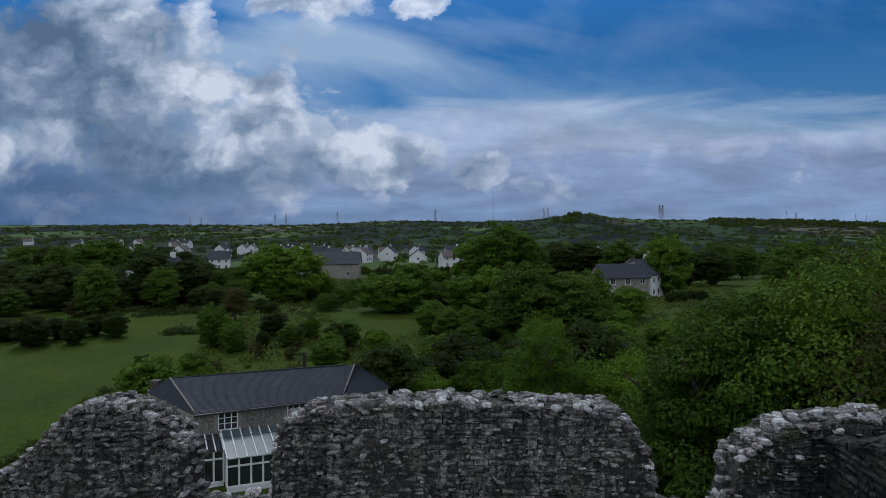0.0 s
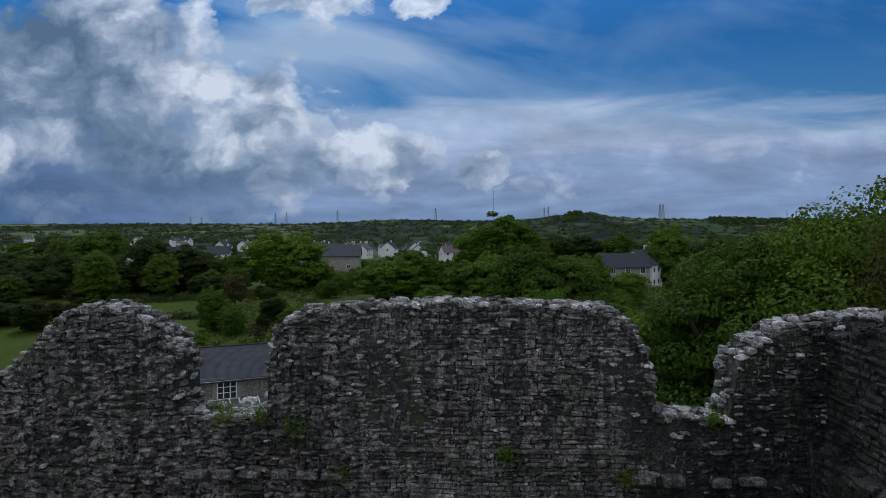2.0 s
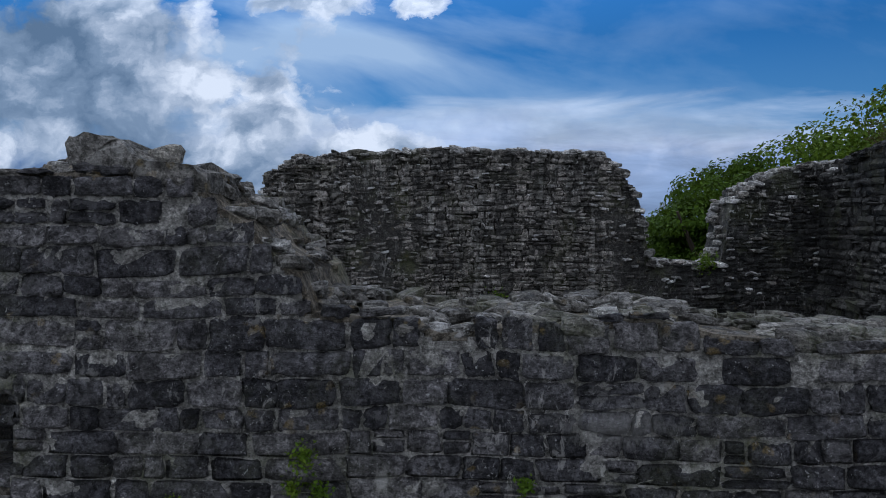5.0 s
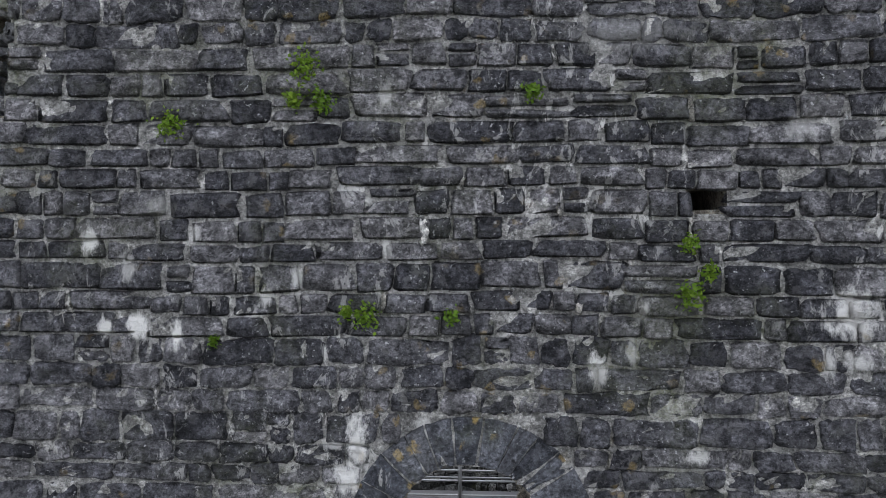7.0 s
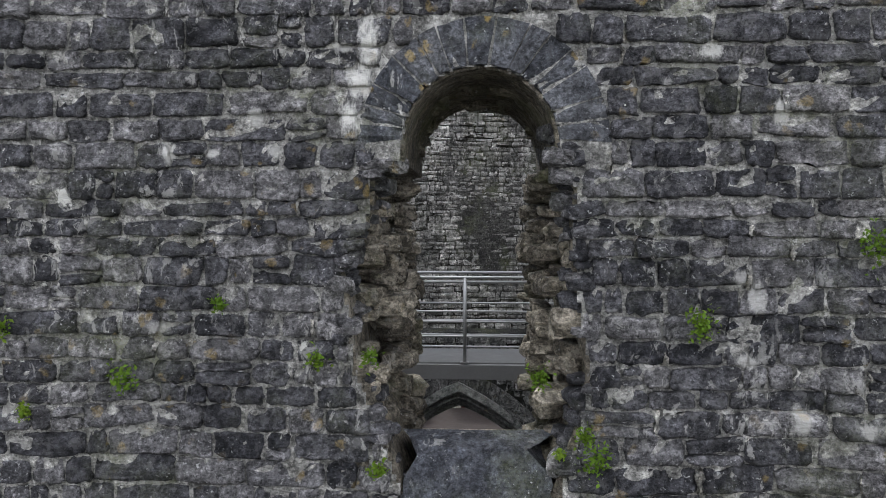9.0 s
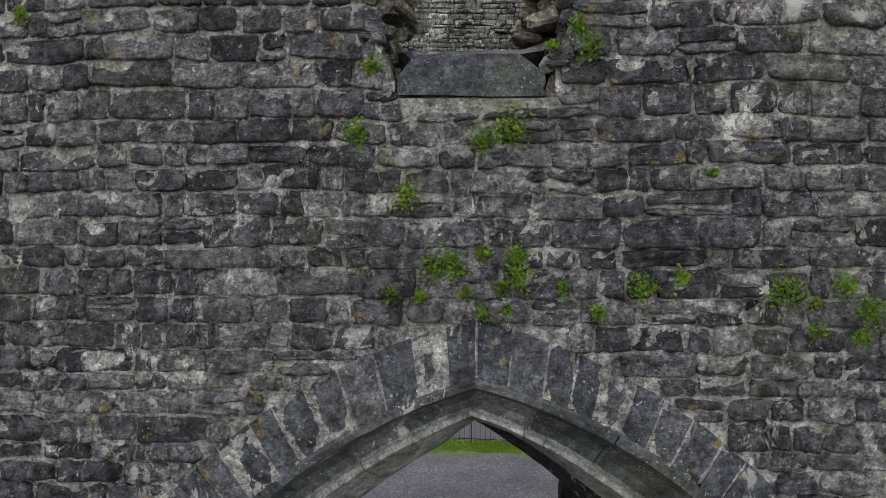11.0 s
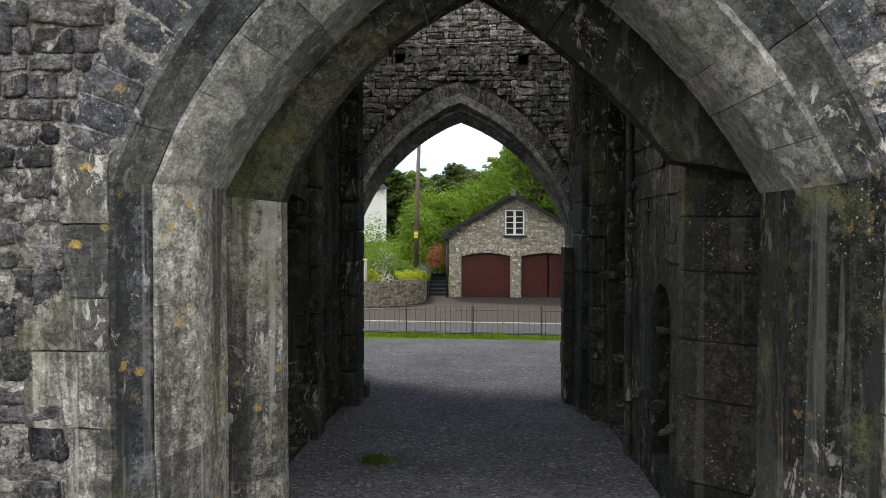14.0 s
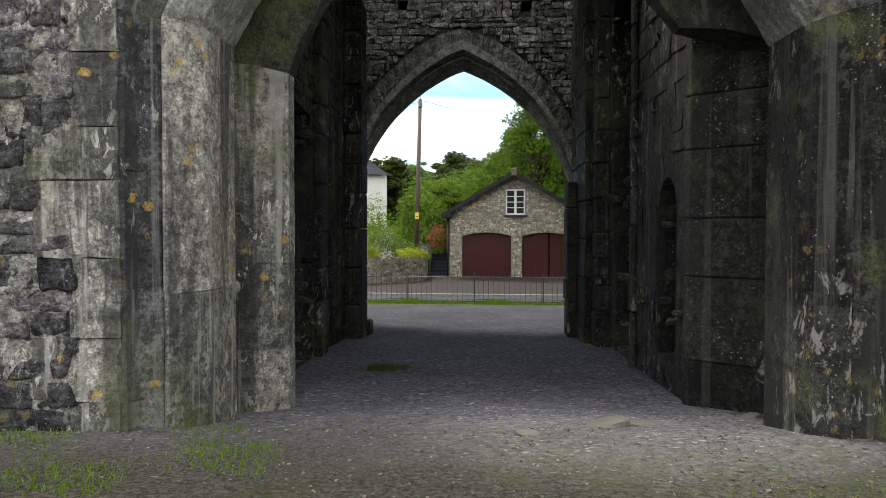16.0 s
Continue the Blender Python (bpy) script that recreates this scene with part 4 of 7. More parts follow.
for k in range(24):
    v, f = stone_block(np.array([[-0.5, -0.5, 1.0, 1.0]]), 5, 5, 0.025, 0.0075, 0.035, lean=0.014, round_off=0.04)
    SHAPES.append(mesh_of("stone", v, f, STONE_PIECE, True))


def lay_pieces(name, rects, parent, y=0.0, meshes=None):
    for k, (x, z, w, h) in enumerate(rects):
        cx, cz = x + w / 2, z + h / 2
        _, yy, zz = sag(np.array(cx), np.array(y), np.array(cz))
        m = Matrix.Translation((cx, float(yy), float(zz))) @ Matrix.Diagonal((w, 1.0, h, 1))
        ob = piece(name, (meshes or SHAPES)[k % len(meshes or SHAPES)], parent)
        ob.matrix_basis = m


# the mortar between the stones: an uneven skin, flush in some joints and washed out of others
def within(poly, X, Z):
    """Which points of a grid lie in an outline."""
    hit = np.zeros(X.shape, bool)
    for (xa, za), (xb, zb) in zip(poly, list(poly[1:]) + [poly[0]]):
        if za != zb:
            hit ^= ((za > Z) != (zb > Z)) & (X < xa + (Z - za) * (xb - xa) / (zb - za))
    return hit


def patchy_field(X, Z, step):
    """Smooth random unevenness with lumps about step wide."""
    u_, v_ = (X - X.min()) / step, (Z - Z.min()) / step
    g = rng.normal(0, 1, (int(v_.max()) + 3, int(u_.max()) + 3))
    i_, j_ = u_.astype(int), v_.astype(int)
    a_, b_ = u_ - i_, v_ - j_
    a_, b_ = a_ * a_ * (3 - 2 * a_), b_ * b_ * (3 - 2 * b_)
    return (g[j_, i_] * (1 - a_) + g[j_, i_ + 1] * a_) * (1 - b_) + (g[j_ + 1, i_] * (1 - a_) + g[j_ + 1, i_ + 1] * a_) * b_


mx, mz = np.arange(-3.4, 3.41, 0.024), np.arange(-0.3, 12.8, 0.024)
MX, MZ = np.meshgrid(mx, mz)
MY = 0.0025 + 0.0042 * patchy_field(MX, MZ, 0.35) + 0.0032 * patchy_field(MX, MZ, 0.08) + rng.normal(0, 0.0020, MX.shape)
_, MY, _ = sag(MX, MY, MZ)
ring_line = on_legs(lerp_line(EDGE, RING, 0.92), -0.6)
MY = np.where(within(ring_line, MX, MZ) | within(WIN_RING, MX, MZ), -0.007 + rng.normal(0, 0.0014, MX.shape), MY)
cols = len(mx)
ii, jj = np.meshgrid(np.arange(cols - 1), np.arange(len(mz) - 1))
good = (MZ < np.interp(MX, [p[0] for p in FRONT_TOP], [p[1] for p in FRONT_TOP]) - 0.05) & ~within(GATE, MX, MZ) & ~within(WINDOW, MX, MZ) & ~within(BREACH, MX, MZ) & ~((MX > 1.27) & (MX < 1.47) & (MZ > 10.35) & (MZ < 10.47))
good &= ~((np.abs(MX - 0.14) < 0.42) & (MZ > 6.6) & (MZ < 7.0)) & ~((MX > -2.42) & (MX < 2.7) & (MZ < 2.98))
good = good[:-1, :-1] & good[1:, :-1] & good[:-1, 1:] & good[1:, 1:]
q = (jj * cols + ii)[good]
tagged(piece("pointing", mesh_of("pointing", np.stack([MX, MY, MZ], -1).reshape(-1, 3), np.stack([q, q + 1, q + cols + 1, q + cols], 1), MORTAR, True), front_wall), "pale crumbling lime pointing between the stones")


# lime that has run out of the upright joints and dried white
runs = []
for x, z, w, h in near:
    damp = math.sin(x * 1.9 + 0.8) * math.sin(z * 1.35 + 0.4) + 0.5 * math.sin(x * 4.3 - z * 2.2)
    if front_solid(x, z) and z < 10.9 and rng.random() < 0.015 + 0.10 * max(0.0, damp):
        runs.append((x - rng.uniform(0.010, 0.035), z - h * rng.uniform(-0.1, 0.35), rng.uniform(0.014, 0.045), h * rng.uniform(0.5, 1.2)))
v, f = stone_block(np.array(runs), 5, 6, 0.025, 0.004, 0.012, 0.004, sag)
tagged(piece("lime_runs", mesh_of("lime_runs", v, f, LIME, True), front_wall), "white lime dried in runs over the joints", kind="stuff")


# arch stones round the gate and the window: wedges between two lines


def wedge(name, a0, a1, b1, b0, y0, y1, mat, parent, wear=0.006, smooth=False, gap=0.010):
    """A wedge-shaped stone with corners a0, a1 (inner), b1, b0 (outer), from y0 (face) to y1."""
    P = [Vector((p[0], 0, p[1])) for p in (a0, a1, b1, b0)]
    mid = sum(P, Vector()) / 4
    P = [p + (mid - p).normalized() * gap for p in P]
    nu, nv = 4, 4
    bm = bmesh.new()
    rows = []
    for j in range(nv):
        row = []
        for i in range(nu):
            s, t = i / (nu - 1), j / (nv - 1)
            p = P[0] * (1 - s) * (1 - t) + P[1] * s * (1 - t) + P[2] * s * t + P[3] * (1 - s) * t
            border = i in (0, nu - 1) or j in (0, nv - 1)
            row.append(bm.verts.new((p.x + rng.normal(0, wear * 0.5), y0 + (0.010 if border else 0) + rng.normal(0, wear), p.z + rng.normal(0, wear * 0.5))))
        rows.append(row)
    for j in range(nv - 1):
        for i in range(nu - 1):
            bm.faces.new((rows[j][i], rows[j][i + 1], rows[j + 1][i + 1], rows[j + 1][i]))
    ring = rows[0] + [r[-1] for r in rows[1:]] + rows[-1][-2::-1] + [r[0] for r in rows[-2:0:-1]]
    back = [bm.verts.new((w.co.x, y1, w.co.z)) for w in ring]
    for k in range(len(ring)):
        l = (k + 1) % len(ring)
        bm.faces.new((ring[k], back[k], back[l], ring[l]))
    bmesh.ops.recalc_face_normals(bm, faces=bm.faces[:])
    return part(name, bm, mat, parent, smooth=smooth)


def along(line, s):
    """The point at the share s of a line's length."""
    L = np.array(line)
    d = np.concatenate([[0], np.cumsum(np.linalg.norm(np.diff(L, axis=0), axis=1))])
    return np.array([np.interp(s * d[-1], d, L[:, k]) for k in range(2)])


def half(line, side):
    k = max(range(len(line)), key=lambda i: line[i][1])
    return line[:k + 1] if side == 0 else line[k:][::-1]


for side in (0, 1):
    n = 19
    cuts = np.concatenate([[0], np.cumsum(rng.uniform(0.75, 1.25, n))])
    cuts = cuts / cuts[-1]
    for k in range(n):
        a, b = cuts[k], cuts[k + 1]
        e, r = half(EDGE, side), half(RING, side)
        top = 0.985 if k < n - 1 else 1.0
        wedge("voussoir", along(e, a), along(e, b), along(r, b * top + (1 - top) * a), along(r, a), -0.020 + rng.normal(0, 0.005), 0.3, VOUSSOIR, front_wall, 0.0045, gap=0.014)
win_in = arc(0.105, 8.55, 0.415, math.pi - 0.05, 0.05, 25)
win_out = arc(0.125, 8.55, 0.70, math.pi - 0.0, 0.0, 25)
cuts = np.concatenate([[0], np.cumsum(rng.uniform(0.7, 1.3, 15))])
cuts = cuts / cuts[-1]
for k in range(15):
    wedge("voussoir", along(win_in, cuts[k]), along(win_in, cuts[k + 1]), along(win_out, cuts[k + 1]), along(win_out, cuts[k]), -0.022 + rng.normal(0, 0.005), 0.42, VOUSSOIR, front_wall, 0.0045, gap=0.015)


# moulded orders of the gate: dressed blocks swept along the arch


def order(name, lines, mats, parent, pieces, base, wear=0.004, leg_parts=4, legs_on=(True, True), dark_leg=None, dark_arch=None, joint=0.0009):
    """Blocks of a moulded arch and its jambs. lines: (line, y) from the outer edge inwards; mats: for the arch and for the jambs."""
    for side in (0, 1):
        halves = [(half(l, side), y) for l, y in lines]
        cuts = np.concatenate([[0], np.cumsum(rng.uniform(0.8, 1.2, pieces))])
        cuts = cuts / cuts[-1]
        legs = np.linspace(0, 1, leg_parts + 1) + np.concatenate([[0], rng.uniform(-0.06, 0.06, leg_parts - 1), [0]])
        spans = [("arch", cuts[k], cuts[k + 1]) for k in range(pieces)] + ([("leg", legs[k], legs[k + 1]) for k in range(leg_parts)] if legs_on[side] else [])
        for where, a, b in spans:
            bm = bmesh.new()
            steps = 5 if where == "arch" else 3
            grid = []
            shift = rng.normal(0, wear * 0.6, 2)
            for i in range(steps):
                s = a + (b - a) * i / (steps - 1)
                tight = joint * (1 if i == 0 else -1 if i == steps - 1 and b < 0.999 else 0)
                closing = (0.012 if side == 0 else -0.012) - shift[0] if where == "arch" and b > 0.999 and i == steps - 1 else 0.0
                row = []
                for l, y in halves:
                    if where == "arch":
                        p = along(l, min(1, max(0, s + tight * 0.4)))
                    else:
                        p = np.array([l[0][0], base + (l[0][1] - base) * s + tight])
                    row.append(bm.verts.new((p[0] + closing + shift[0] + rng.normal(0, wear * 0.4), y + shift[1] + rng.normal(0, wear * 0.4), p[1] + rng.normal(0, wear * 0.3))))
                grid.append(row)
            for i in range(steps - 1):
                for j in range(len(halves) - 1):
                    bm.faces.new((grid[i][j], grid[i + 1][j], grid[i + 1][j + 1], grid[i][j + 1]))
            for row in (grid[0], grid[-1]):
                bm.faces.new(row)
            bmesh.ops.recalc_face_normals(bm, faces=bm.faces[:])
            # side 1, the east, takes darker stone that has shade in its colour
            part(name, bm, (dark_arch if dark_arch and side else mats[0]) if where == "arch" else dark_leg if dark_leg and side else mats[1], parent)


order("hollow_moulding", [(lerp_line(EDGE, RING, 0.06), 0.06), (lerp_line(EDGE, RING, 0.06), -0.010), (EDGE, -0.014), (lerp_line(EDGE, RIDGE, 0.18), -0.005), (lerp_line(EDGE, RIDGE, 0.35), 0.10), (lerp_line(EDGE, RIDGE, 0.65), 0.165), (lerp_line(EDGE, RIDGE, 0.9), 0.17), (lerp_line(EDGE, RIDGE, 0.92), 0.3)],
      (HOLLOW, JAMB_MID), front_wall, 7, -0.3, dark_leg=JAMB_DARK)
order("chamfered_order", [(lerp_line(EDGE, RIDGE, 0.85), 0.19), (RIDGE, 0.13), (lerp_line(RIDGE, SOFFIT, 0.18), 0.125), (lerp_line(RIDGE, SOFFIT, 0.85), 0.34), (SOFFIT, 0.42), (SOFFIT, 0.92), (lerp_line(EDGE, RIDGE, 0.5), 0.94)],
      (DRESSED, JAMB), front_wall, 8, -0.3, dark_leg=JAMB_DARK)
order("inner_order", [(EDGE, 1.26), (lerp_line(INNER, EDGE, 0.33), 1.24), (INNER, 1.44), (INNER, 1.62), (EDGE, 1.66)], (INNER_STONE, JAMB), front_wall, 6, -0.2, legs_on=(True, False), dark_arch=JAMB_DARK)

# broken reveals of the window, and its sloping sill
places, sizes = [], []
for side in (-1, 1):
    for k in range(120):
        z = rng.uniform(6.75, 8.45)
        y = rng.uniform(0.10, 1.22)
        edge_x = (-0.56 if side < 0 else 0.66) + side * rng.uniform(-0.05, 0.10) - side * (0.17 * min(1, y / 0.8))
        if z > 8.0:
            edge_x += side * 0.05
        places.append((edge_x, y, z))
        sizes.append(rng.uniform(0.06, 0.115))
for k in range(30):
    a = rng.uniform(0.1, math.pi - 0.1)
    places.append((0.11 + 0.52 * math.cos(a), rng.uniform(0.5, 1.25), 8.5 + 0.47 * math.sin(a)))
    sizes.append(rng.uniform(0.06, 0.10))
v, f = lumps(places, sizes, 0.62, 2)
tagged(piece("broken_reveal", mesh_of("broken_reveal", v, f, RUBBLE), front_wall), "broken rubble where the window jambs were robbed out", kind="stuff")
bm = bmesh.new()
sill = [(-0.32, -0.02, 6.60), (0.50, -0.02, 6.60), (0.50, 0.0, 6.72), (-0.30, 0.0, 6.72), (-0.22, 0.08, 6.86), (0.38, 0.08, 6.85), (-0.34, 0.26, 6.92), (0.56, 0.26, 6.91), (-0.30, 1.25, 6.5), (0.5, 1.25, 6.5)]
sv = [bm.verts.new(p) for p in sill]
for q_ in ((0, 1, 2, 3), (3, 2, 5, 4), (4, 5, 7, 6), (6, 7, 9, 8), (0, 3, 4, 6, 8), (1, 9, 7, 5, 2)):
    bm.faces.new([sv[k] for k in q_])
bmesh.ops.subdivide_edges(bm, edges=bm.edges[:], cuts=2, use_grid_fill=True)
for w in bm.verts:
    w.co += Vector(rng.normal(0, 0.007, 3))
bmesh.ops.recalc_face_normals(bm, faces=bm.faces[:])
part("window_sill", bm, VOUSSOIR, front_wall, "worn sloping sill of smooth dark stone")

# ragged top: loose stones bedded along the wall head
places, sizes = [], []
for k in range(520):
    x = rng.uniform(-4.5, 4.5)
    y = rng.uniform(0.04, 1.2)
    places.append((x, y, front_top(x) + rng.uniform(-0.07, -0.01) + 0.03 * min(1.0, y / 0.5)))
    sizes.append(rng.uniform(0.05, 0.11))
v, f = lumps(places, sizes, 0.5, 2)
tagged(piece("wall_head", mesh_of("wall_head", v, f, LICHENED_TOPLIT), front_wall), "ragged rubble of the broken wall head", kind="stuff")
places = [(-2.22, 0.32, 12.70), (-1.52, 0.25, 12.64), (-1.18, 0.18, 12.45), (-0.98, 0.12, 12.27), (-0.03, 0.12, 11.80), (0.25, 0.3, 11.82), (0.9, 0.2, 11.87), (1.1, 0.25, 11.88)]
v, f = lumps(places, [0.10, 0.09, 0.08, 0.07, 0.07, 0.09, 0.09, 0.07], 0.55, 2)
tagged(piece("capping_stone", mesh_of("capping_stone", v, f, COPING), front_wall), "pale lichened stones on the wall head", kind="stuff")
places = [(x, rng.uniform(0.03, 1.1), front_top(x) + rng.uniform(-0.06, 0.01)) for x in np.clip(rng.normal(-2.1, 0.45, 260), -3.4, -0.8)]
v, f = lumps(places, rng.uniform(0.025, 0.065, 260), 0.6, 1)
tagged(piece("crumbled_core", mesh_of("crumbled_core", v, f, RUBBLE), front_wall), "crumbled rubble core on the broken corner", kind="stuff")
places = [(x, rng.uniform(0.0, 1.0), front_top(x) + rng.uniform(-0.03, 0.03)) for x in np.clip(rng.normal(-2.0, 0.4, 9), -3.0, -1.0)]
v, f = lumps(places, rng.uniform(0.04, 0.10, 9), 0.7, 1)
tagged(piece("lichened_stone", mesh_of("lichened_stone", v, f, COPING), front_wall), "white lichened stones on the broken corner", kind="stuff")
places = [(-2.2, 0.75, 12.72), (-1.9, 0.9, 12.70), (-1.55, 0.8, 12.64)]
v, f = lumps(places, [0.11, 0.10, 0.09], 0.6, 2)
tagged(piece("pinnacle_stone", mesh_of("pinnacle_stone", v, f, LICHENED_TOPLIT), front_wall), "large mossy stones crowning the broken corner", kind="stuff")
def slab(name, outline, y0, y1, label):
    """A broken slab: the outline (x, z) with a roughened face."""
    bm_ = prism(outline, y0, y1)
    bmesh.ops.subdivide_edges(bm_, edges=bm_.edges[:], cuts=2, use_grid_fill=True)
    for w_ in bm_.verts:
        w_.co += Vector(rng.normal(0, 0.013, 3))
    return part(name, bm_, LICHENED_TOPLIT, front_wall, label)


slab("crown_slab", [(-2.16, 12.68), (-2.15, 12.89), (-2.07, 12.91), (-1.92, 12.88), (-1.78, 12.80), (-1.70, 12.73), (-1.70, 12.66)], 0.10, 0.55, "large upright slab with a white lichen patch")
slab("ledge_slab", [(-1.74, 12.62), (-1.74, 12.74), (-1.45, 12.72), (-1.31, 12.67), (-1.30, 12.56)], 0.02, 0.6, "flat slab projecting from the broken corner")
v, f = lumps([(-2.16, 0.34, 12.86), (-1.72, 0.42, 12.80)], [0.075, 0.10], 0.8, 2)
tagged(piece("white_stone", mesh_of("white_stone", v, f, LIME), front_wall), "pair of bleached white stones on the broken corner")
# broken edge by the breach
places = [(-2.45 + rng.normal(0, 0.05), rng.uniform(0.0, 1.1), rng.uniform(10.8, 11.6)) for k in range(60)]
v, f = lumps(places, rng.uniform(0.05, 0.10, 60), 0.5, 1)
tagged(piece("broken_edge", mesh_of("broken_edge", v, f, STONE), front_wall), "broken stones at the edge of a hole", kind="stuff")

# broken stones round the window's edge
wl = np.array(WINDOW)
places = []
for k in range(150):
    i = int(rng.integers(0, 8)) if k % 2 else int(rng.integers(len(wl) - 8, len(wl) - 1))
    p = wl[i] + (wl[i + 1] - wl[i]) * rng.random()
    out_x = -1 if p[0] < 0.1 else 1
    places.append((p[0] + out_x * rng.uniform(-0.01, 0.09), rng.uniform(0.0, 0.25), p[1]))
v, f = lumps(places, rng.uniform(0.045, 0.085, len(places)), 0.62, 2)
tagged(piece("torn_edge", mesh_of("torn_edge", v, f, STONE), front_wall), "torn stones at the edge of the broken window", kind="stuff")

# rough ashlar at the foot of the jambs
for x0, x1 in ((-2.36, -2.10), (2.40, 2.66)):
    z = -0.32
    while z < 2.9:
        h = float(rng.uniform(0.26, 0.5))
        xa = x0 - float(rng.uniform(0.0, 0.42)) if x0 < 0 else x0
        wedge("jamb_stone", (xa, z), (x1, z), (x1, z + h), (xa, z + h), -0.034 + rng.normal(0, 0.004), 0.3, JAMB, front_wall, 0.007, gap=0.005)
        z += h

# ---------------------------------------------------------------- rear wall with the far arch
rear_wall = tagged(new("wall_rear"), "ruined rear wall with ragged merlons above a second pointed gate arch", "wall", kind="structure")
REAR_TOP = [(-10.6, 11.9), (-9.5, 12.5), (-8.8, 13.30), (-8.2, 13.70), (-7.8, 13.82), (-6.92, 13.66), (-6.34, 13.22), (-6.02, 12.70), (-6.02, 11.75), (-5.9, 11.62), (-4.2, 11.60), (-4.16, 12.6), (-4.02, 13.28), (-3.85, 13.48), (-3.4, 13.76),
            (-1.6, 13.86), (-0.5, 13.93), (2.5, 13.84), (2.92, 13.60), (3.08, 13.38), (3.36, 12.9), (3.46, 12.3), (3.60, 11.70), (4.90, 11.66), (5.02, 12.15), (5.10, 12.68), (5.22, 12.95), (5.48, 13.18), (6.0, 13.45), (6.95, 13.66), (8.0, 13.72), (9.5, 13.4)]
RX = np.array([p[0] for p in REAR_TOP])
rear_in = inside([(-10.6, -1), *REAR_TOP, (9.5, -1)])
RY = 10.2
REAR_WIDE = [(x + (0.0 if abs(x + 0.23) < 0.01 else math.copysign(0.35, x + 0.23)), z + 0.3) for x, z in REAR_EDGE]
rear_outline = [(-10.6, -1.0), *[(x, z - 0.05) for x, z in REAR_TOP], (9.5, -1.0), *on_legs(REAR_WIDE, -1.0)[::-1]]
BLIND = [(3.95, 7.0), (3.95, 8.5)] + arc(4.5, 8.55, 0.55, math.pi - 0.1, 0.1, 9) + [(5.05, 8.5), (5.05, 7.0)]
part("core", prism(rear_outline, RY + 0.03, RY + 1.2, [BLIND]), CORE, rear_wall)
in_rear_gate, in_blind = inside(on_legs([(x, z) for x, z in REAR_EDGE], -1.0)), inside(BLIND)


def rear_solid(x, z):
    return rear_in(x, z) and not in_rear_gate(x, z) and not in_blind(x, z)


mid = lay_courses(-2.6, 3.3, -0.6, 14.0, 0.07, 0.135, 0.10, 0.34, lambda x, z: rear_solid(x, z))
left = lay_courses(-10.4, -2.6, 5.5, 14.0, 0.09, 0.18, 0.12, 0.42, lambda x, z: rear_solid(x, z))
right = lay_courses(3.3, 9.0, 5.5, 14.0, 0.08, 0.14, 0.12, 0.36, lambda x, z: rear_solid(x, z))
low = np.vstack([lay_courses(-10.4, -2.6, -0.6, 5.5, 0.12, 0.2, 0.15, 0.5, rear_solid), lay_courses(3.3, 9.0, -0.6, 5.5, 0.12, 0.2, 0.15, 0.5, rear_solid)])


def ruin(X, Y, Z):
    """The faced stones are gone in places, so the surface lies further back and rougher there."""
    lost = np.sin(X * 1.1 + 0.6) * np.sin(Z * 0.9 + 0.3) + 0.4 * np.sin(X * 2.7 + Z)
    Y = Y + 0.06 * np.clip(lost, 0, 1)
    Z = Z + 0.02 * np.sin(X * 1.7 + Z)
    return X, Y, Z


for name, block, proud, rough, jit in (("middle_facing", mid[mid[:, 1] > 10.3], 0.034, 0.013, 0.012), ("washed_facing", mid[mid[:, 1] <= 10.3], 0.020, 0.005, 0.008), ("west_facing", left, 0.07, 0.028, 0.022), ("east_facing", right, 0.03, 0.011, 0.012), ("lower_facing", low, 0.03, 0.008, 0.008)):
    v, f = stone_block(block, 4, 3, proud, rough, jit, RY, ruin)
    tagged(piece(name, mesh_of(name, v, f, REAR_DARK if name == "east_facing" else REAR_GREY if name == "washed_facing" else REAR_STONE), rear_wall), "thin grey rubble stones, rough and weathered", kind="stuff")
# bleached stones on the merlons and along the gaps
places, sizes = [], []
seg = np.array(REAR_TOP)
for k in range(900):
    i = rng.integers(0, len(seg) - 2)
    t = rng.random()
    p = seg[i] * (1 - t) + seg[i + 1] * t
    if np.linalg.norm(seg[i + 1] - seg[i]) < 1.2 and rng.random() < (0.75 if p[0] > 4.8 else 0.35):
        continue
    places.append((p[0], RY + rng.uniform(0.0, 1.15), p[1] + rng.uniform(-0.10, 0.03)))
    sizes.append(rng.uniform(0.07, 0.16))
for k in range(420):
    x = rng.uniform(-10.4, 8.5)
    z = float(np.interp(x, RX, seg[:, 1]))
    places.append((x, RY + rng.uniform(0.0, 1.1), z - 0.02))
    sizes.append(rng.uniform(0.08, 0.17))
order_ = rng.permutation(len(places))
for nm, mt, pick_ in (("merlon_capping", COPING, order_[np.arange(len(order_)) % 3 > 0]), ("merlon_rubble", REAR_STONE, order_[::3])):
    v, f = lumps([places[i] for i in pick_], [sizes[i] * 0.85 for i in pick_], 0.5, 2)
    tagged(piece(nm, mesh_of(nm, v, f, mt), rear_wall), "bleached rubble along the broken wall head", kind="stuff")
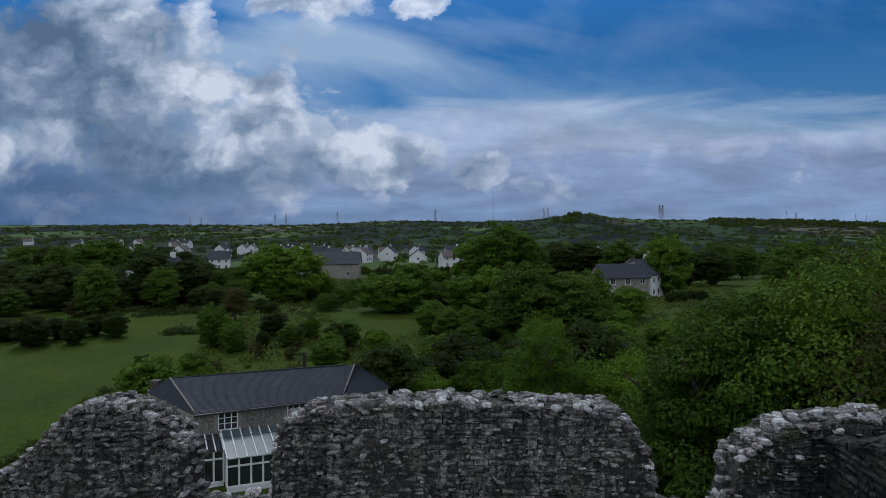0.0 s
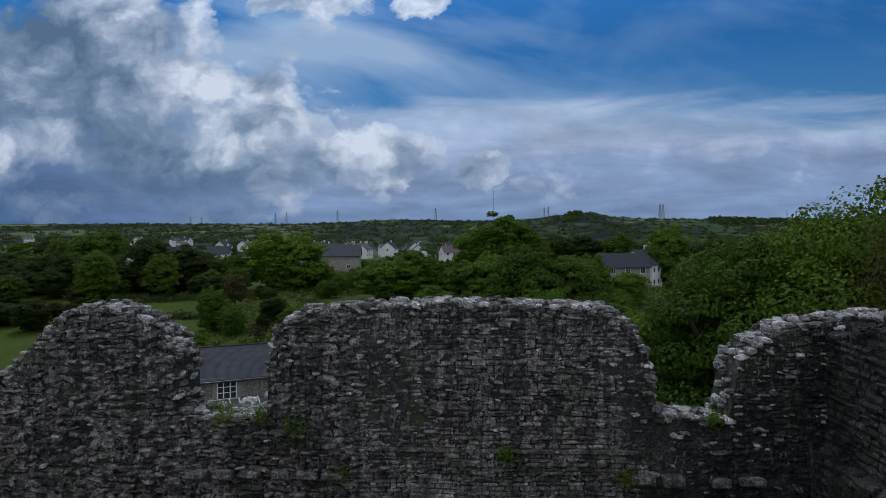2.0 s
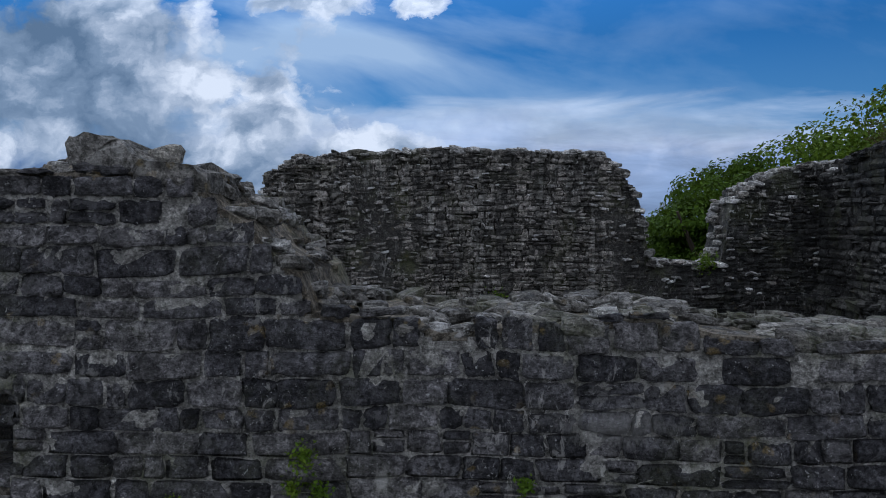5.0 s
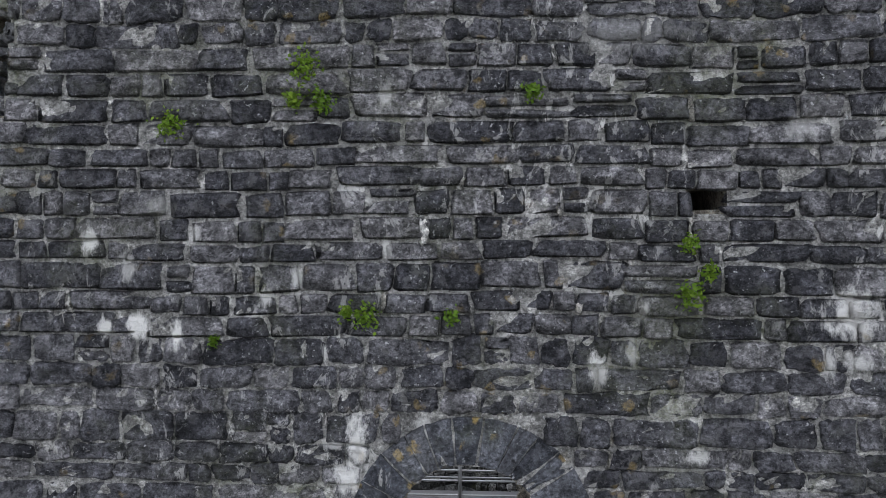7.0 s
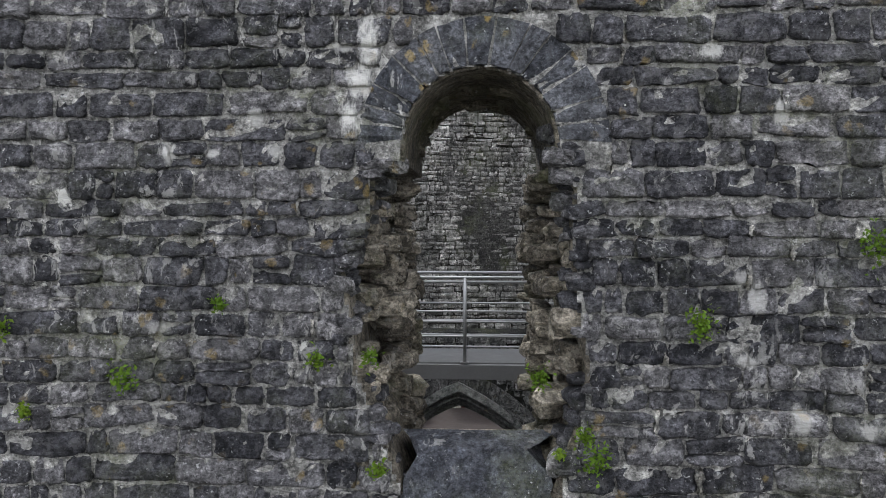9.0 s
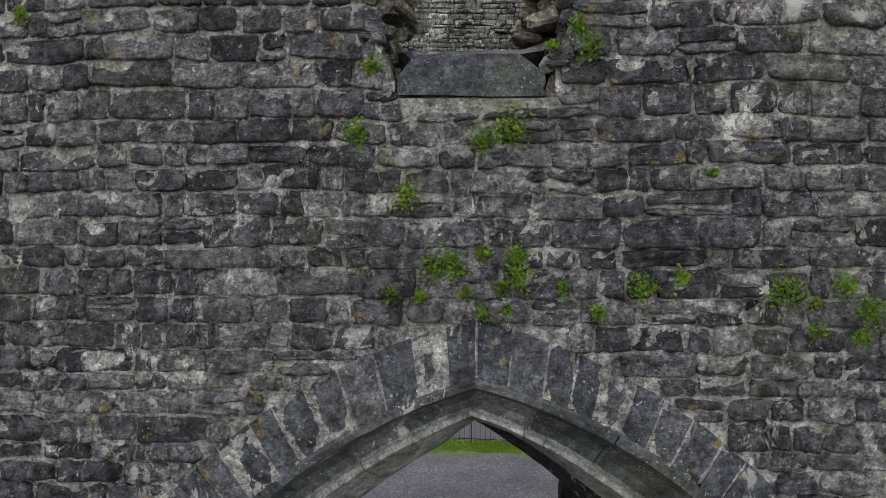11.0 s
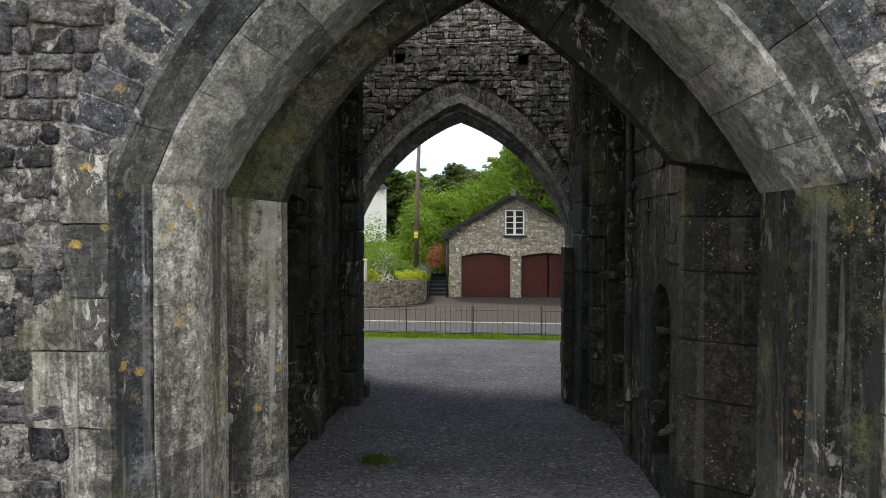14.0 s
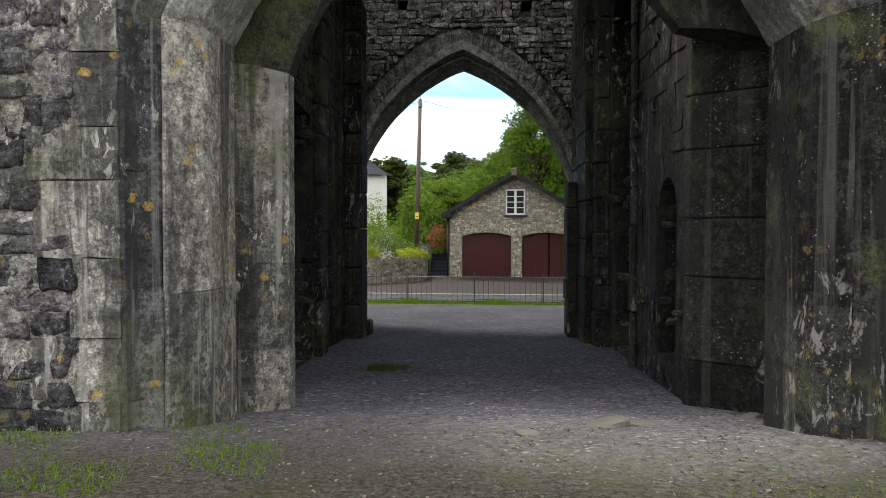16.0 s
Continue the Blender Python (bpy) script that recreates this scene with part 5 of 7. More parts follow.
# lumps that stand out of the robbed face
places, sizes = [], []
for k in range(2000):
    x, z = rng.uniform(-10.2, 8.0), rng.uniform(9.5, 13.9)
    if rear_solid(x, z) and (x < -2.4 or rng.random() < (0.22 if z > 11.6 else 0.12)):
        places.append((x, RY + rng.uniform(-0.08, 0.03), z))
        sizes.append(rng.uniform(0.04, 0.12))
v, f = lumps(places, sizes, 0.42, 1)
tagged(piece("rough_face", mesh_of("rough_face", v, f, REAR_STONE), rear_wall), "rough stones standing out of the robbed face", kind="stuff")
places = []
while len(places) < 300:
    x, z = rng.uniform(-9.8, 7.5), rng.uniform(10.2, 14.0) ** 1.0
    if rear_solid(x, z) and rng.random() < (z - 9.8) / 4.0:
        places.append((x, RY + rng.uniform(-0.07, 0.02), z))
v, f = lumps(places, rng.uniform(0.035, 0.080, 300), 0.42, 1)
tagged(piece("pale_rubble", mesh_of("pale_rubble", v, f, COPING), rear_wall), "pale lichened stones standing out of the robbed face", kind="stuff")
# corbels below the gaps
for x in [-5.6, -5.05, -4.5, -3.9, -3.35, -2.85, 3.25, 3.85, 4.75, 5.35]:
    w = float(rng.uniform(0.32, 0.5))
    part("corbel", one_box(x - w / 2, x + w / 2, RY - 0.22, RY + 0.2, 10.38 + rng.normal(0, 0.02), 10.56 + rng.normal(0, 0.02), 0.03), REAR_STONE, rear_wall)
bm = one_box(-2.4, 3.1, RY - 0.06, RY + 0.1, 10.95, 11.03, 0.015)
part("string_course", bm, REAR_STONE, rear_wall)
b_in, b_out = arc(4.5, 8.55, 0.55, math.pi, 0, 20), arc(4.5, 8.55, 0.95, math.pi, 0, 20)
for k in range(15):
    wedge("voussoir", along(b_in, k / 15), along(b_in, (k + 1) / 15), along(b_out, (k + 1) / 15), along(b_out, k / 15), RY - 0.05 + rng.normal(0, 0.02), RY + 0.2, REAR_STONE, rear_wall, 0.015)
part("blind_recess", one_box(3.9, 5.1, RY + 0.7, RY + 0.9, 6.9, 9.3), CORE, rear_wall)
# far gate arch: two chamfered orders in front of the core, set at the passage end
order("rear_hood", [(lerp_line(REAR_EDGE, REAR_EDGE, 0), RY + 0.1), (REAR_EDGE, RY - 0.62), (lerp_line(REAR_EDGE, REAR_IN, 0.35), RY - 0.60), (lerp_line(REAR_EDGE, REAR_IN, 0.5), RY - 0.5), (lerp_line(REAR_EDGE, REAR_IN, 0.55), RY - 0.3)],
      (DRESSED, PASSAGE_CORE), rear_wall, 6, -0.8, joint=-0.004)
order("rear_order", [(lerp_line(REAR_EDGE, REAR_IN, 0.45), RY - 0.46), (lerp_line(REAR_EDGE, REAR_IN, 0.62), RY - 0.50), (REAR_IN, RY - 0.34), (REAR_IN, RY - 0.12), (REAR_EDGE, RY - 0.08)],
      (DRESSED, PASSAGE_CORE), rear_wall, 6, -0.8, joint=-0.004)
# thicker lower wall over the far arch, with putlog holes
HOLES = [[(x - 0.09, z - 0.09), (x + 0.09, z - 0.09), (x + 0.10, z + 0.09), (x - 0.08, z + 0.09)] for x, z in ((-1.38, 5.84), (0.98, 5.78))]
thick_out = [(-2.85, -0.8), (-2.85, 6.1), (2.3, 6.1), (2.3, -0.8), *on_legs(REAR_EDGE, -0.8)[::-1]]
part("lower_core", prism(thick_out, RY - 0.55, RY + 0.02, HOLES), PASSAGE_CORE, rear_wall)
hole_tests = [inside(h) for h in HOLES]
in_thick = inside(thick_out)
REAR_RING = [(x + (0.0 if abs(x + 0.23) < 0.01 else math.copysign(0.20, x + 0.23)), z + 0.22) for x, z in REAR_EDGE]
in_rr = inside(on_legs(REAR_RING, -0.8))
v, f = stone_block(lay_courses(-2.6, 2.3, -0.8, 6.1, 0.09, 0.16, 0.12, 0.36, lambda x, z: in_thick(x, z) and not in_rr(x, z) and not any(h(x, z) for h in hole_tests)), 5, 3, 0.016, 0.005, 0.010, RY - 0.575)
tagged(piece("arch_wall_facing", mesh_of("arch_wall_facing", v, f, REAR_ARCH), rear_wall), "dark rubble stones over the far arch", kind="stuff")
for side in (0, 1):
    e, r = half(REAR_EDGE, side), half(REAR_RING, side)
    for k in range(17):
        wedge("voussoir", along(e, k / 17), along(e, (k + 1) / 17), along(r, (k + 1) / 17), along(r, k / 17), RY - 0.595 + rng.normal(0, 0.006), RY - 0.4, REAR_ARCH, rear_wall)


# ---------------------------------------------------------------- walls of the passage and of the room above
def to_side(x_face, facing):
    """A warp that turns walling built along x into a wall along y at x_face; facing: +1 looks towards +x."""
    def warp(X, Y, Z):
        return x_face - facing * Y, X, Z
    return warp


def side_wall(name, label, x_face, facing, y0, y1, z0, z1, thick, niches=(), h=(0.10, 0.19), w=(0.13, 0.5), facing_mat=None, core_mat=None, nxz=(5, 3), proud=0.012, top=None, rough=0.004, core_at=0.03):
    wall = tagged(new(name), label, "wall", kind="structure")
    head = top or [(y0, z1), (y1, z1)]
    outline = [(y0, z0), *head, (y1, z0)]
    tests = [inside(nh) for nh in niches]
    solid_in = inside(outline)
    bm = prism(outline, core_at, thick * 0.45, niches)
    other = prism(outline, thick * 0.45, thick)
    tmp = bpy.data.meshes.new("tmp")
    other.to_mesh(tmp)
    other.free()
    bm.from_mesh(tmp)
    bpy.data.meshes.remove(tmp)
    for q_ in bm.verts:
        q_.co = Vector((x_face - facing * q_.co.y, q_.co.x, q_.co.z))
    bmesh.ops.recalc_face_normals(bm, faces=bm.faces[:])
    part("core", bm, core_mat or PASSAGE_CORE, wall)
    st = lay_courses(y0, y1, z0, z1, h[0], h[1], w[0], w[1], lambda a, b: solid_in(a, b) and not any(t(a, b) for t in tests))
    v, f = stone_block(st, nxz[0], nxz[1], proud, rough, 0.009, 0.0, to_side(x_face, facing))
    tagged(piece("facing", mesh_of("facing", v, f, facing_mat or PASSAGE), wall), "dark rubble stones", kind="stuff")
    return wall


def niche(y0, y1, z0, z1):
    r = (y1 - y0) / 2
    return [(y0, z0), (y0, z1 - r)] + arc((y0 + y1) / 2, z1 - r, r, math.pi - 0.2, 0.2, 7) + [(y1, z1 - r), (y1, z0)]


east = side_wall("wall_passage_east", "passage wall with a small niche, a tall recess and black streaks, toned dark for shade", 1.86, -1, 1.95, RY, -0.5, 6.1, 0.95, [niche(2.45, 3.10, 0.3, 2.05), [(4.25, 0.0), (4.2, 2.2), (4.3, 3.9), (4.55, 4.5), (5.3, 4.7), (5.6, 4.3), (5.64, 2.0), (5.6, 0.05)]], h=(0.20, 0.36), w=(0.3, 0.8), proud=0.010, rough=0.005, core_at=0.004)
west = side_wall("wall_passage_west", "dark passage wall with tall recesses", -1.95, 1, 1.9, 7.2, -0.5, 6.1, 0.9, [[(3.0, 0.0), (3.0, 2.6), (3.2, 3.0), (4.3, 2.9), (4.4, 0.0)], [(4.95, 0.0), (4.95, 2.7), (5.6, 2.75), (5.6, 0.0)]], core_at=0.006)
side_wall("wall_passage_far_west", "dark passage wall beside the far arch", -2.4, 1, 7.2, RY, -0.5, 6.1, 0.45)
# smooth dressed strips and broken responds along the passage
for parent, face, sgn, strips in ((east, 1.86, -1, ((3.98, 4.17, 5.6, 0.06), (5.68, 6.05, 5.7, 0.18), (6.10, 6.90, 5.5, 0.27), (6.93, 7.32, 2.35, 0.42))), (west, -1.95, 1, ((2.1, 2.25, 4.6, 0.08), (4.45, 4.85, 4.8, 0.10), (6.5, 7.1, 5.0, 0.26)))):
    for y0, y1, top, out in strips:
        z = -0.15
        while z < top:
            h = float(min(rng.uniform(0.35, 0.6), top - z + 0.001))
            if h > 0.08:
                j = float(rng.normal(0, 0.006))
                part("dressed_strip", one_box(min(face, face + sgn * (out + j)), max(face, face + sgn * (out + j)), y0 + rng.normal(0, 0.01), y1 + rng.normal(0, 0.01), z + 0.003, z + h - 0.003, 0.02), PASSAGE_CORE, parent)
            z += h
    places = [(face + sgn * rng.uniform(-0.07, 0.02), rng.uniform(2.2, 7.0), rng.uniform(0.0, 5.8)) for k in range(90)]
    v, f = lumps(places, rng.uniform(0.04, 0.09, 90), 0.6, 1)
    tagged(piece("broken_rubble", mesh_of("broken_rubble", v, f, PASSAGE), parent), "broken stones standing out of the passage wall", kind="stuff")
# a canted respond stands behind the east jamb, in tall smooth blocks
z = -0.3
while z < 5.0:
    h = float(rng.uniform(0.45, 0.75))
    plan = [(2.62, 1.36), (2.34, 1.52), (1.83, 1.93), (1.82, 2.06), (2.62, 2.06)]
    bm = bmesh.new()
    lo = [bm.verts.new((x + rng.normal(0, 0.004), y + rng.normal(0, 0.004), z + 0.003)) for x, y in plan]
    hi = [bm.verts.new((w.co.x, w.co.y, z + h - 0.003)) for w in lo]
    bm.faces.new(lo[::-1])
    bm.faces.new(hi)
    for k in range(5):
        bm.faces.new((lo[k], lo[(k + 1) % 5], hi[(k + 1) % 5], hi[k]))
    bmesh.ops.recalc_face_normals(bm, faces=bm.faces[:])
    bmesh.ops.bevel(bm, geom=bm.edges[:], offset=0.012, segments=1, affect="EDGES")
    part("respond_block", bm, PASSAGE_CORE, east)
    z += h
plinth = tagged(part("stone_block", one_box(-1.92, -1.66, 7.15, 7.5, -0.35, 0.06, 0.03), PASSAGE_CORE), "low mossy stone block at the foot of the passage wall", "stone")

SIDE_TOP = [(1.3, 11.2), (3.0, 11.0), (5.0, 11.15), (7.0, 11.2), (8.6, 11.05), (RY + 0.02, 11.1)]
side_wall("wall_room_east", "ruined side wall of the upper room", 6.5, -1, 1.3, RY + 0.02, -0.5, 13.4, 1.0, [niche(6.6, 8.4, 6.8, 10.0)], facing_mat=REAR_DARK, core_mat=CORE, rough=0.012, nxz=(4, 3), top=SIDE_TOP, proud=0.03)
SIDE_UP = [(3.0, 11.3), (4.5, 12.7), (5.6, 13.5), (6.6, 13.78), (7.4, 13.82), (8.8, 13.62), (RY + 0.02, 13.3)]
side_wall("wall_room_east_upper", "dark upper part of the side wall, set back above a ledge", 6.8, -1, 3.0, RY + 0.02, 10.6, 14.0, 1.0, [], facing_mat=REAR_DARK, core_mat=CORE, rough=0.012, nxz=(4, 3), top=SIDE_UP, proud=0.05)
SIDE_TOP_W = [(1.3, 10.2), (3.0, 10.4), (5.0, 10.6), (7.0, 11.0), (8.4, 11.3), (9.4, 11.5), (RY + 0.6, 11.7)]
side_wall("wall_room_west", "ruined side wall of the upper room", -10.2, 1, 1.3, RY + 0.6, -0.5, 13.7, 1.0, [], facing_mat=REAR_STONE, core_mat=CORE, rough=0.012, nxz=(4, 3), top=SIDE_TOP_W, proud=0.06)

for nm, face, sgn, top in (("wall_room_east_head", 6.5, 1, SIDE_TOP), ("wall_room_east_upper_head", 6.8, 1, SIDE_UP), ("wall_room_west_head", -10.2, -1, SIDE_TOP_W)):
    T = np.array(top)
    yy = rng.uniform(T[0, 0] + 0.1, RY, 330)
    places = np.stack([face + sgn * rng.uniform(0.0, 1.0, 330), yy, np.interp(yy, T[:, 0], T[:, 1]) + rng.uniform(-0.06, 0.04, 330)], 1)
    v, f = lumps(places, rng.uniform(0.08, 0.17, 330), 0.5, 1)
    tagged(new(nm, mesh_of(nm, v, f, COPING if nm == "wall_room_west_head" else REAR_DARK)), "weathered rubble on the head of the side wall", "rubble", kind="stuff")

# ---------------------------------------------------------------- walkway with a steel railing, inside at window height
walkway = thing("walkway", "galvanised steel walkway with a post and rail guard crossing the gatehouse", "walkway")
part("edge_board", one_box(-1.95, 1.98, 5.70, 5.78, 6.04, 6.24, 0.004), DECK, walkway)
part("deck", one_box(-1.95, 1.98, 5.78, 6.9, 6.20, 6.26, 0.004), DECK, walkway)
for x in (-1.55, -0.06, 1.43):
    bm = tube(bmesh.new(), (x, 5.76, 6.24), (x, 5.76, 7.42), 0.025, sides=12)
    post = part("post", bm, STEEL, walkway, smooth=True)
    part("base_plate", one_box(x - 0.06, x + 0.06, 5.70, 5.82, 6.262, 6.275), STEEL, walkway)
for y, zs_ in ((5.76, (7.42, 7.36, 6.96, 6.82, 6.62, 6.48)), (6.85, (7.42, 6.96, 6.70, 6.48))):
    for z in zs_:
        part("rail", tube(bmesh.new(), (-1.95, y, z), (1.98, y, z), 0.021 if z > 7 else 0.014, sides=10), STEEL, walkway, smooth=True)
for x in (-1.55, 1.43):
    part("post", tube(bmesh.new(), (x, 6.85, 6.24), (x, 6.85, 7.42), 0.025, sides=12), STEEL, walkway, smooth=True)

# ---------------------------------------------------------------- road, drive, kerb, fence
def strip(name, y0, y1, x0, x1, lift, mat, label, category, slope=0.0, n=40):
    X, Y = np.meshgrid(np.linspace(x0, x1, n), np.linspace(y0, y1, 6))
    Y = Y + X * slope
    Z = ground_z(X, Y) + lift
    q_ = np.array([[j * n + i, j * n + i + 1, (j + 1) * n + i + 1, (j + 1) * n + i] for j in range(5) for i in range(n - 1)])
    return tagged(new(name, mesh_of(name, np.stack([X, Y, Z], -1).reshape(-1, 3), q_, mat, True)), label, category, kind="structure")


strip("road", 18.3, 21.6, -60, 60, 0.03, ROAD, "narrow grey asphalt lane", "road", -0.10)
strip("driveway", 21.72, 32.5, -9, 20, 0.05, DRIVE, "buff asphalt forecourt before the garage", "driveway", -0.08)
kerb = tagged(new("kerb"), "line of pale concrete kerb stones along the lane", "kerb", kind="structure")
for k in range(34):
    x = -15 + k * 0.92
    y = 21.65 - 0.10 * x
    z = float(ground_z(np.array(x), np.array(y)))
    part("kerb_stone", one_box(-0.45, 0.45, -0.07, 0.07, z - 0.05, z + 0.09, 0.015, Matrix.Translation((x, y, 0)) @ pose(0, 0, 0, 0, 0, -5.7)), KERB, kerb)

fence = thing("fence", "low weathered iron railing with thin uprights beside the lane", "fence")


def fence_at(x):
    return 17.75 - 0.115 * x


FX = np.arange(-9.0, 9.0, 0.16)
bar_me = None
for k, x in enumerate(FX):
    y = fence_at(x)
    z = float(ground_z(np.array(x), np.array(y)))
    if bar_me is None:
        bm = tube(bmesh.new(), (0, 0, -0.05), (0, 0, 0.86), 0.008, sides=6)
        tube(bm, (0, 0, 0.86), (0, 0, 0.92), 0.016, 0.002, 6)
        o = part("picket", bm, FENCE_IRON, fence)
        bar_me = o.data
        o.matrix_basis = Matrix.Translation((x, y, z))
    else:
        piece("picket", bar_me, fence, Matrix.Translation((x, y, z)) @ pose(0, 0, 0, 0, float(rng.normal(0, 0.6)), 0))
    if k % 13 == 4:
        part("post", tube(bmesh.new(), (x + 0.05, y, z - 0.05), (x + 0.05, y, z + 0.95), 0.02, sides=8), FENCE_IRON, fence)
for h in (0.12, 0.80):
    for a, b in zip(FX[:-1:13], list(FX[13::13]) + [FX[-1]]):
        pa, pb = [(x, fence_at(x), float(ground_z(np.array(x), np.array(fence_at(x)))) + h) for x in (a, b)]
        part("rail", tube(bmesh.new(), pa, pb, 0.011, sides=6), FENCE_IRON, fence)


# ---------------------------------------------------------------- garage
def stone_face(name, parent, outline, openings, y, h, w, mats, proud=0.022, detail=(3, 2)):
    part(name + "_core", prism(outline, y + 0.02, y + 0.35, openings), mats[1], parent)
    tests, ok = [inside(o) for o in openings], inside(outline)
    xs_, zs_ = [p[0] for p in outline], [p[1] for p in outline]
    st = lay_courses(min(xs_), max(xs_), min(zs_), max(zs_), h[0], h[1], w[0], w[1], lambda a, b: ok(a, b) and not any(t(a, b) for t in tests), 0.018)
    v, f = stone_block(st, detail[0], detail[1], proud, 0.006, 0.008, y)
    return tagged(piece(name, mesh_of(name, v, f, mats[0]), parent), kind="stuff")


garage = thing("garage", "stone garage with a gabled slate roof and red-brown arched double doors", "garage")
GY0, GB = 31.4, -1.0
gable = [(-1.25, GB), (-1.25, 2.35), (1.93, 4.22), (5.1, 2.35), (5.1, GB)]


def door_hole(x0, x1):
    return [(x0, GB - 0.0), (x0, 1.14)] + [(x0 + (x1 - x0) * t, 1.14 + 0.18 * math.sin(math.pi * t)) for t in (0.1, 0.25, 0.5, 0.75, 0.9)] + [(x1, 1.14), (x1, GB)]


DOORS = [(-0.62, 1.82), (2.36, 4.80)]
gable_cut = list(gable)
for a, b in reversed(DOORS):
    gable_cut += door_hole(a, b)[::-1]
WIN = [(1.52, 2.18), (2.52, 2.18), (2.52, 3.48), (1.52, 3.48)]
stone_face("gable_facing", garage, gable_cut, [WIN], GY0, (0.09, 0.17), (0.15, 0.5), (GARAGE_STONE, GARAGE_MORTAR))
for x0, x1 in DOORS:
    top_in = [(x0 + (x1 - x0) * t, 1.14 + 0.18 * math.sin(math.pi * t)) for t in np.linspace(0, 1, 15)]
    for k in range(14):
        a, b = top_in[k], top_in[k + 1]
        wedge("lintel_stone", a, b, (b[0] + (b[0] - (x0 + x1) / 2) * 0.06, b[1] + 0.26), (a[0] + (a[0] - (x0 + x1) / 2) * 0.06, a[1] + 0.26), GY0 - 0.03, GY0 + 0.2, GARAGE_STONE, garage, 0.004)
part("side_wall", one_box(-1.24, -0.95, GY0 + 0.36, GY0 + 8, GB, 2.3), GARAGE_MORTAR, garage)
part("side_wall", one_box(4.8, 5.09, GY0 + 0.36, GY0 + 8, GB, 2.3), GARAGE_MORTAR, garage)
part("rear_gable", prism(gable, GY0 + 8, GY0 + 8.3), GARAGE_MORTAR, garage)
for sx, ex in ((1.93, -1.62), (1.93, 5.48)):
    slope = (2.35 - 4.22) / (1.93 + 1.25)
    zt, ze = 4.34, 4.34 + slope * abs(ex - sx)
    bm = bmesh.new()
    n = 15
    for k in range(n):
        t0, t1 = k / n, (k + 1.1) / n
        xa, xb = sx + (ex - sx) * t0, sx + (ex - sx) * t1
        za, zb = zt + (ze - zt) * t0, zt + (ze - zt) * t1
        cs = [bm.verts.new((x, y, z + o)) for o in (0.0, -0.03) for x, z, y in ((xa, za + 0.0, GY0 - 0.35), (xb, zb + 0.018, GY0 - 0.35), (xb, zb + 0.018, GY0 + 8.4), (xa, za + 0.0, GY0 + 8.4))]
        for q_ in ((0, 1, 2, 3), (7, 6, 5, 4), (0, 4, 5, 1), (1, 5, 6, 2), (2, 6, 7, 3), (3, 7, 4, 0)):
            bm.faces.new([cs[i] for i in q_])
    bmesh.ops.recalc_face_normals(bm, faces=bm.faces[:])
    part("roof_slope", bm, SLATE, garage, "dark grey slate roof slope")
    bm = bmesh.new()
    cs = [bm.verts.new(p) for p in ((sx, GY0 - 0.36, zt - 0.03), (ex, GY0 - 0.36, ze - 0.03), (ex, GY0 - 0.36, ze - 0.20), (sx, GY0 - 0.36, zt - 0.20))]
    face = bm.faces.new(cs)
    got = bmesh.ops.extrude_face_region(bm, geom=[face])
    bmesh.ops.translate(bm, verts=[g for g in got["geom"] if isinstance(g, bmesh.types.BMVert)], vec=(0, 0.05, 0))
    bmesh.ops.recalc_face_normals(bm, faces=bm.faces[:])
    part("bargeboard", bm, BLACK, garage, "black bargeboard")
part("finial_stone", one_box(1.80, 2.06, GY0 - 0.40, GY0 - 0.1, 4.10, 4.48, 0.03), FLAGSTONE, garage)
part("corbel_stone", one_box(-1.62, -1.15, GY0 - 0.33, GY0 + 0.05, 2.05, 2.26, 0.02), SLATE, garage)
part("drainpipe", tube(bmesh.new(), (-1.34, GY0 - 0.06, GB), (-1.34, GY0 - 0.06, 2.1), 0.045, sides=10), BLACK, garage, smooth=True)
for x0, x1 in DOORS:
    wide = x1 - x0
    leafs = ((x0 + 0.02, (x0 + x1) / 2 - 0.005), ((x0 + x1) / 2 + 0.005, x1 - 0.02)) if x0 < 0 else ((x0 + 0.02, x0 + 1.30), (x0 + 1.38, x1 - 0.02))
    for a, b in leafs:
        door = part("door", one_box(a, b, GY0 + 0.14, GY0 + 0.18, GB + 0.03, 1.12), RED_WOOD, garage, "red-brown boarded door leaf")
        nb = 8
        for k in range(nb):
            u0, u1 = a + (b - a) * k / nb + 0.006, a + (b - a) * (k + 1) / nb - 0.006
            mid_t = ((u0 + u1) / 2 - x0) / wide
            part("board", one_box(u0, u1, GY0 + 0.105 + rng.uniform(0, 0.006), GY0 + 0.15, GB + 0.03, 1.10 + 0.16 * math.sin(math.pi * mid_t), 0.004), RED_WOOD, door)
        for z in (-0.75, 0.78):
            l, r = (a, a + 0.75) if a < (x0 + x1) / 2 - 0.3 else (b - 0.75, b)
            part("strap_hinge", one_box(l, r, GY0 + 0.085, GY0 + 0.104, z, z + 0.06), BLACK, door)
# added black board behind the doors, in place of the shade inside
part("interior", one_box(-0.9, 4.75, GY0 + 0.5, GY0 + 0.55, GB, 2.2), BLACK, garage)


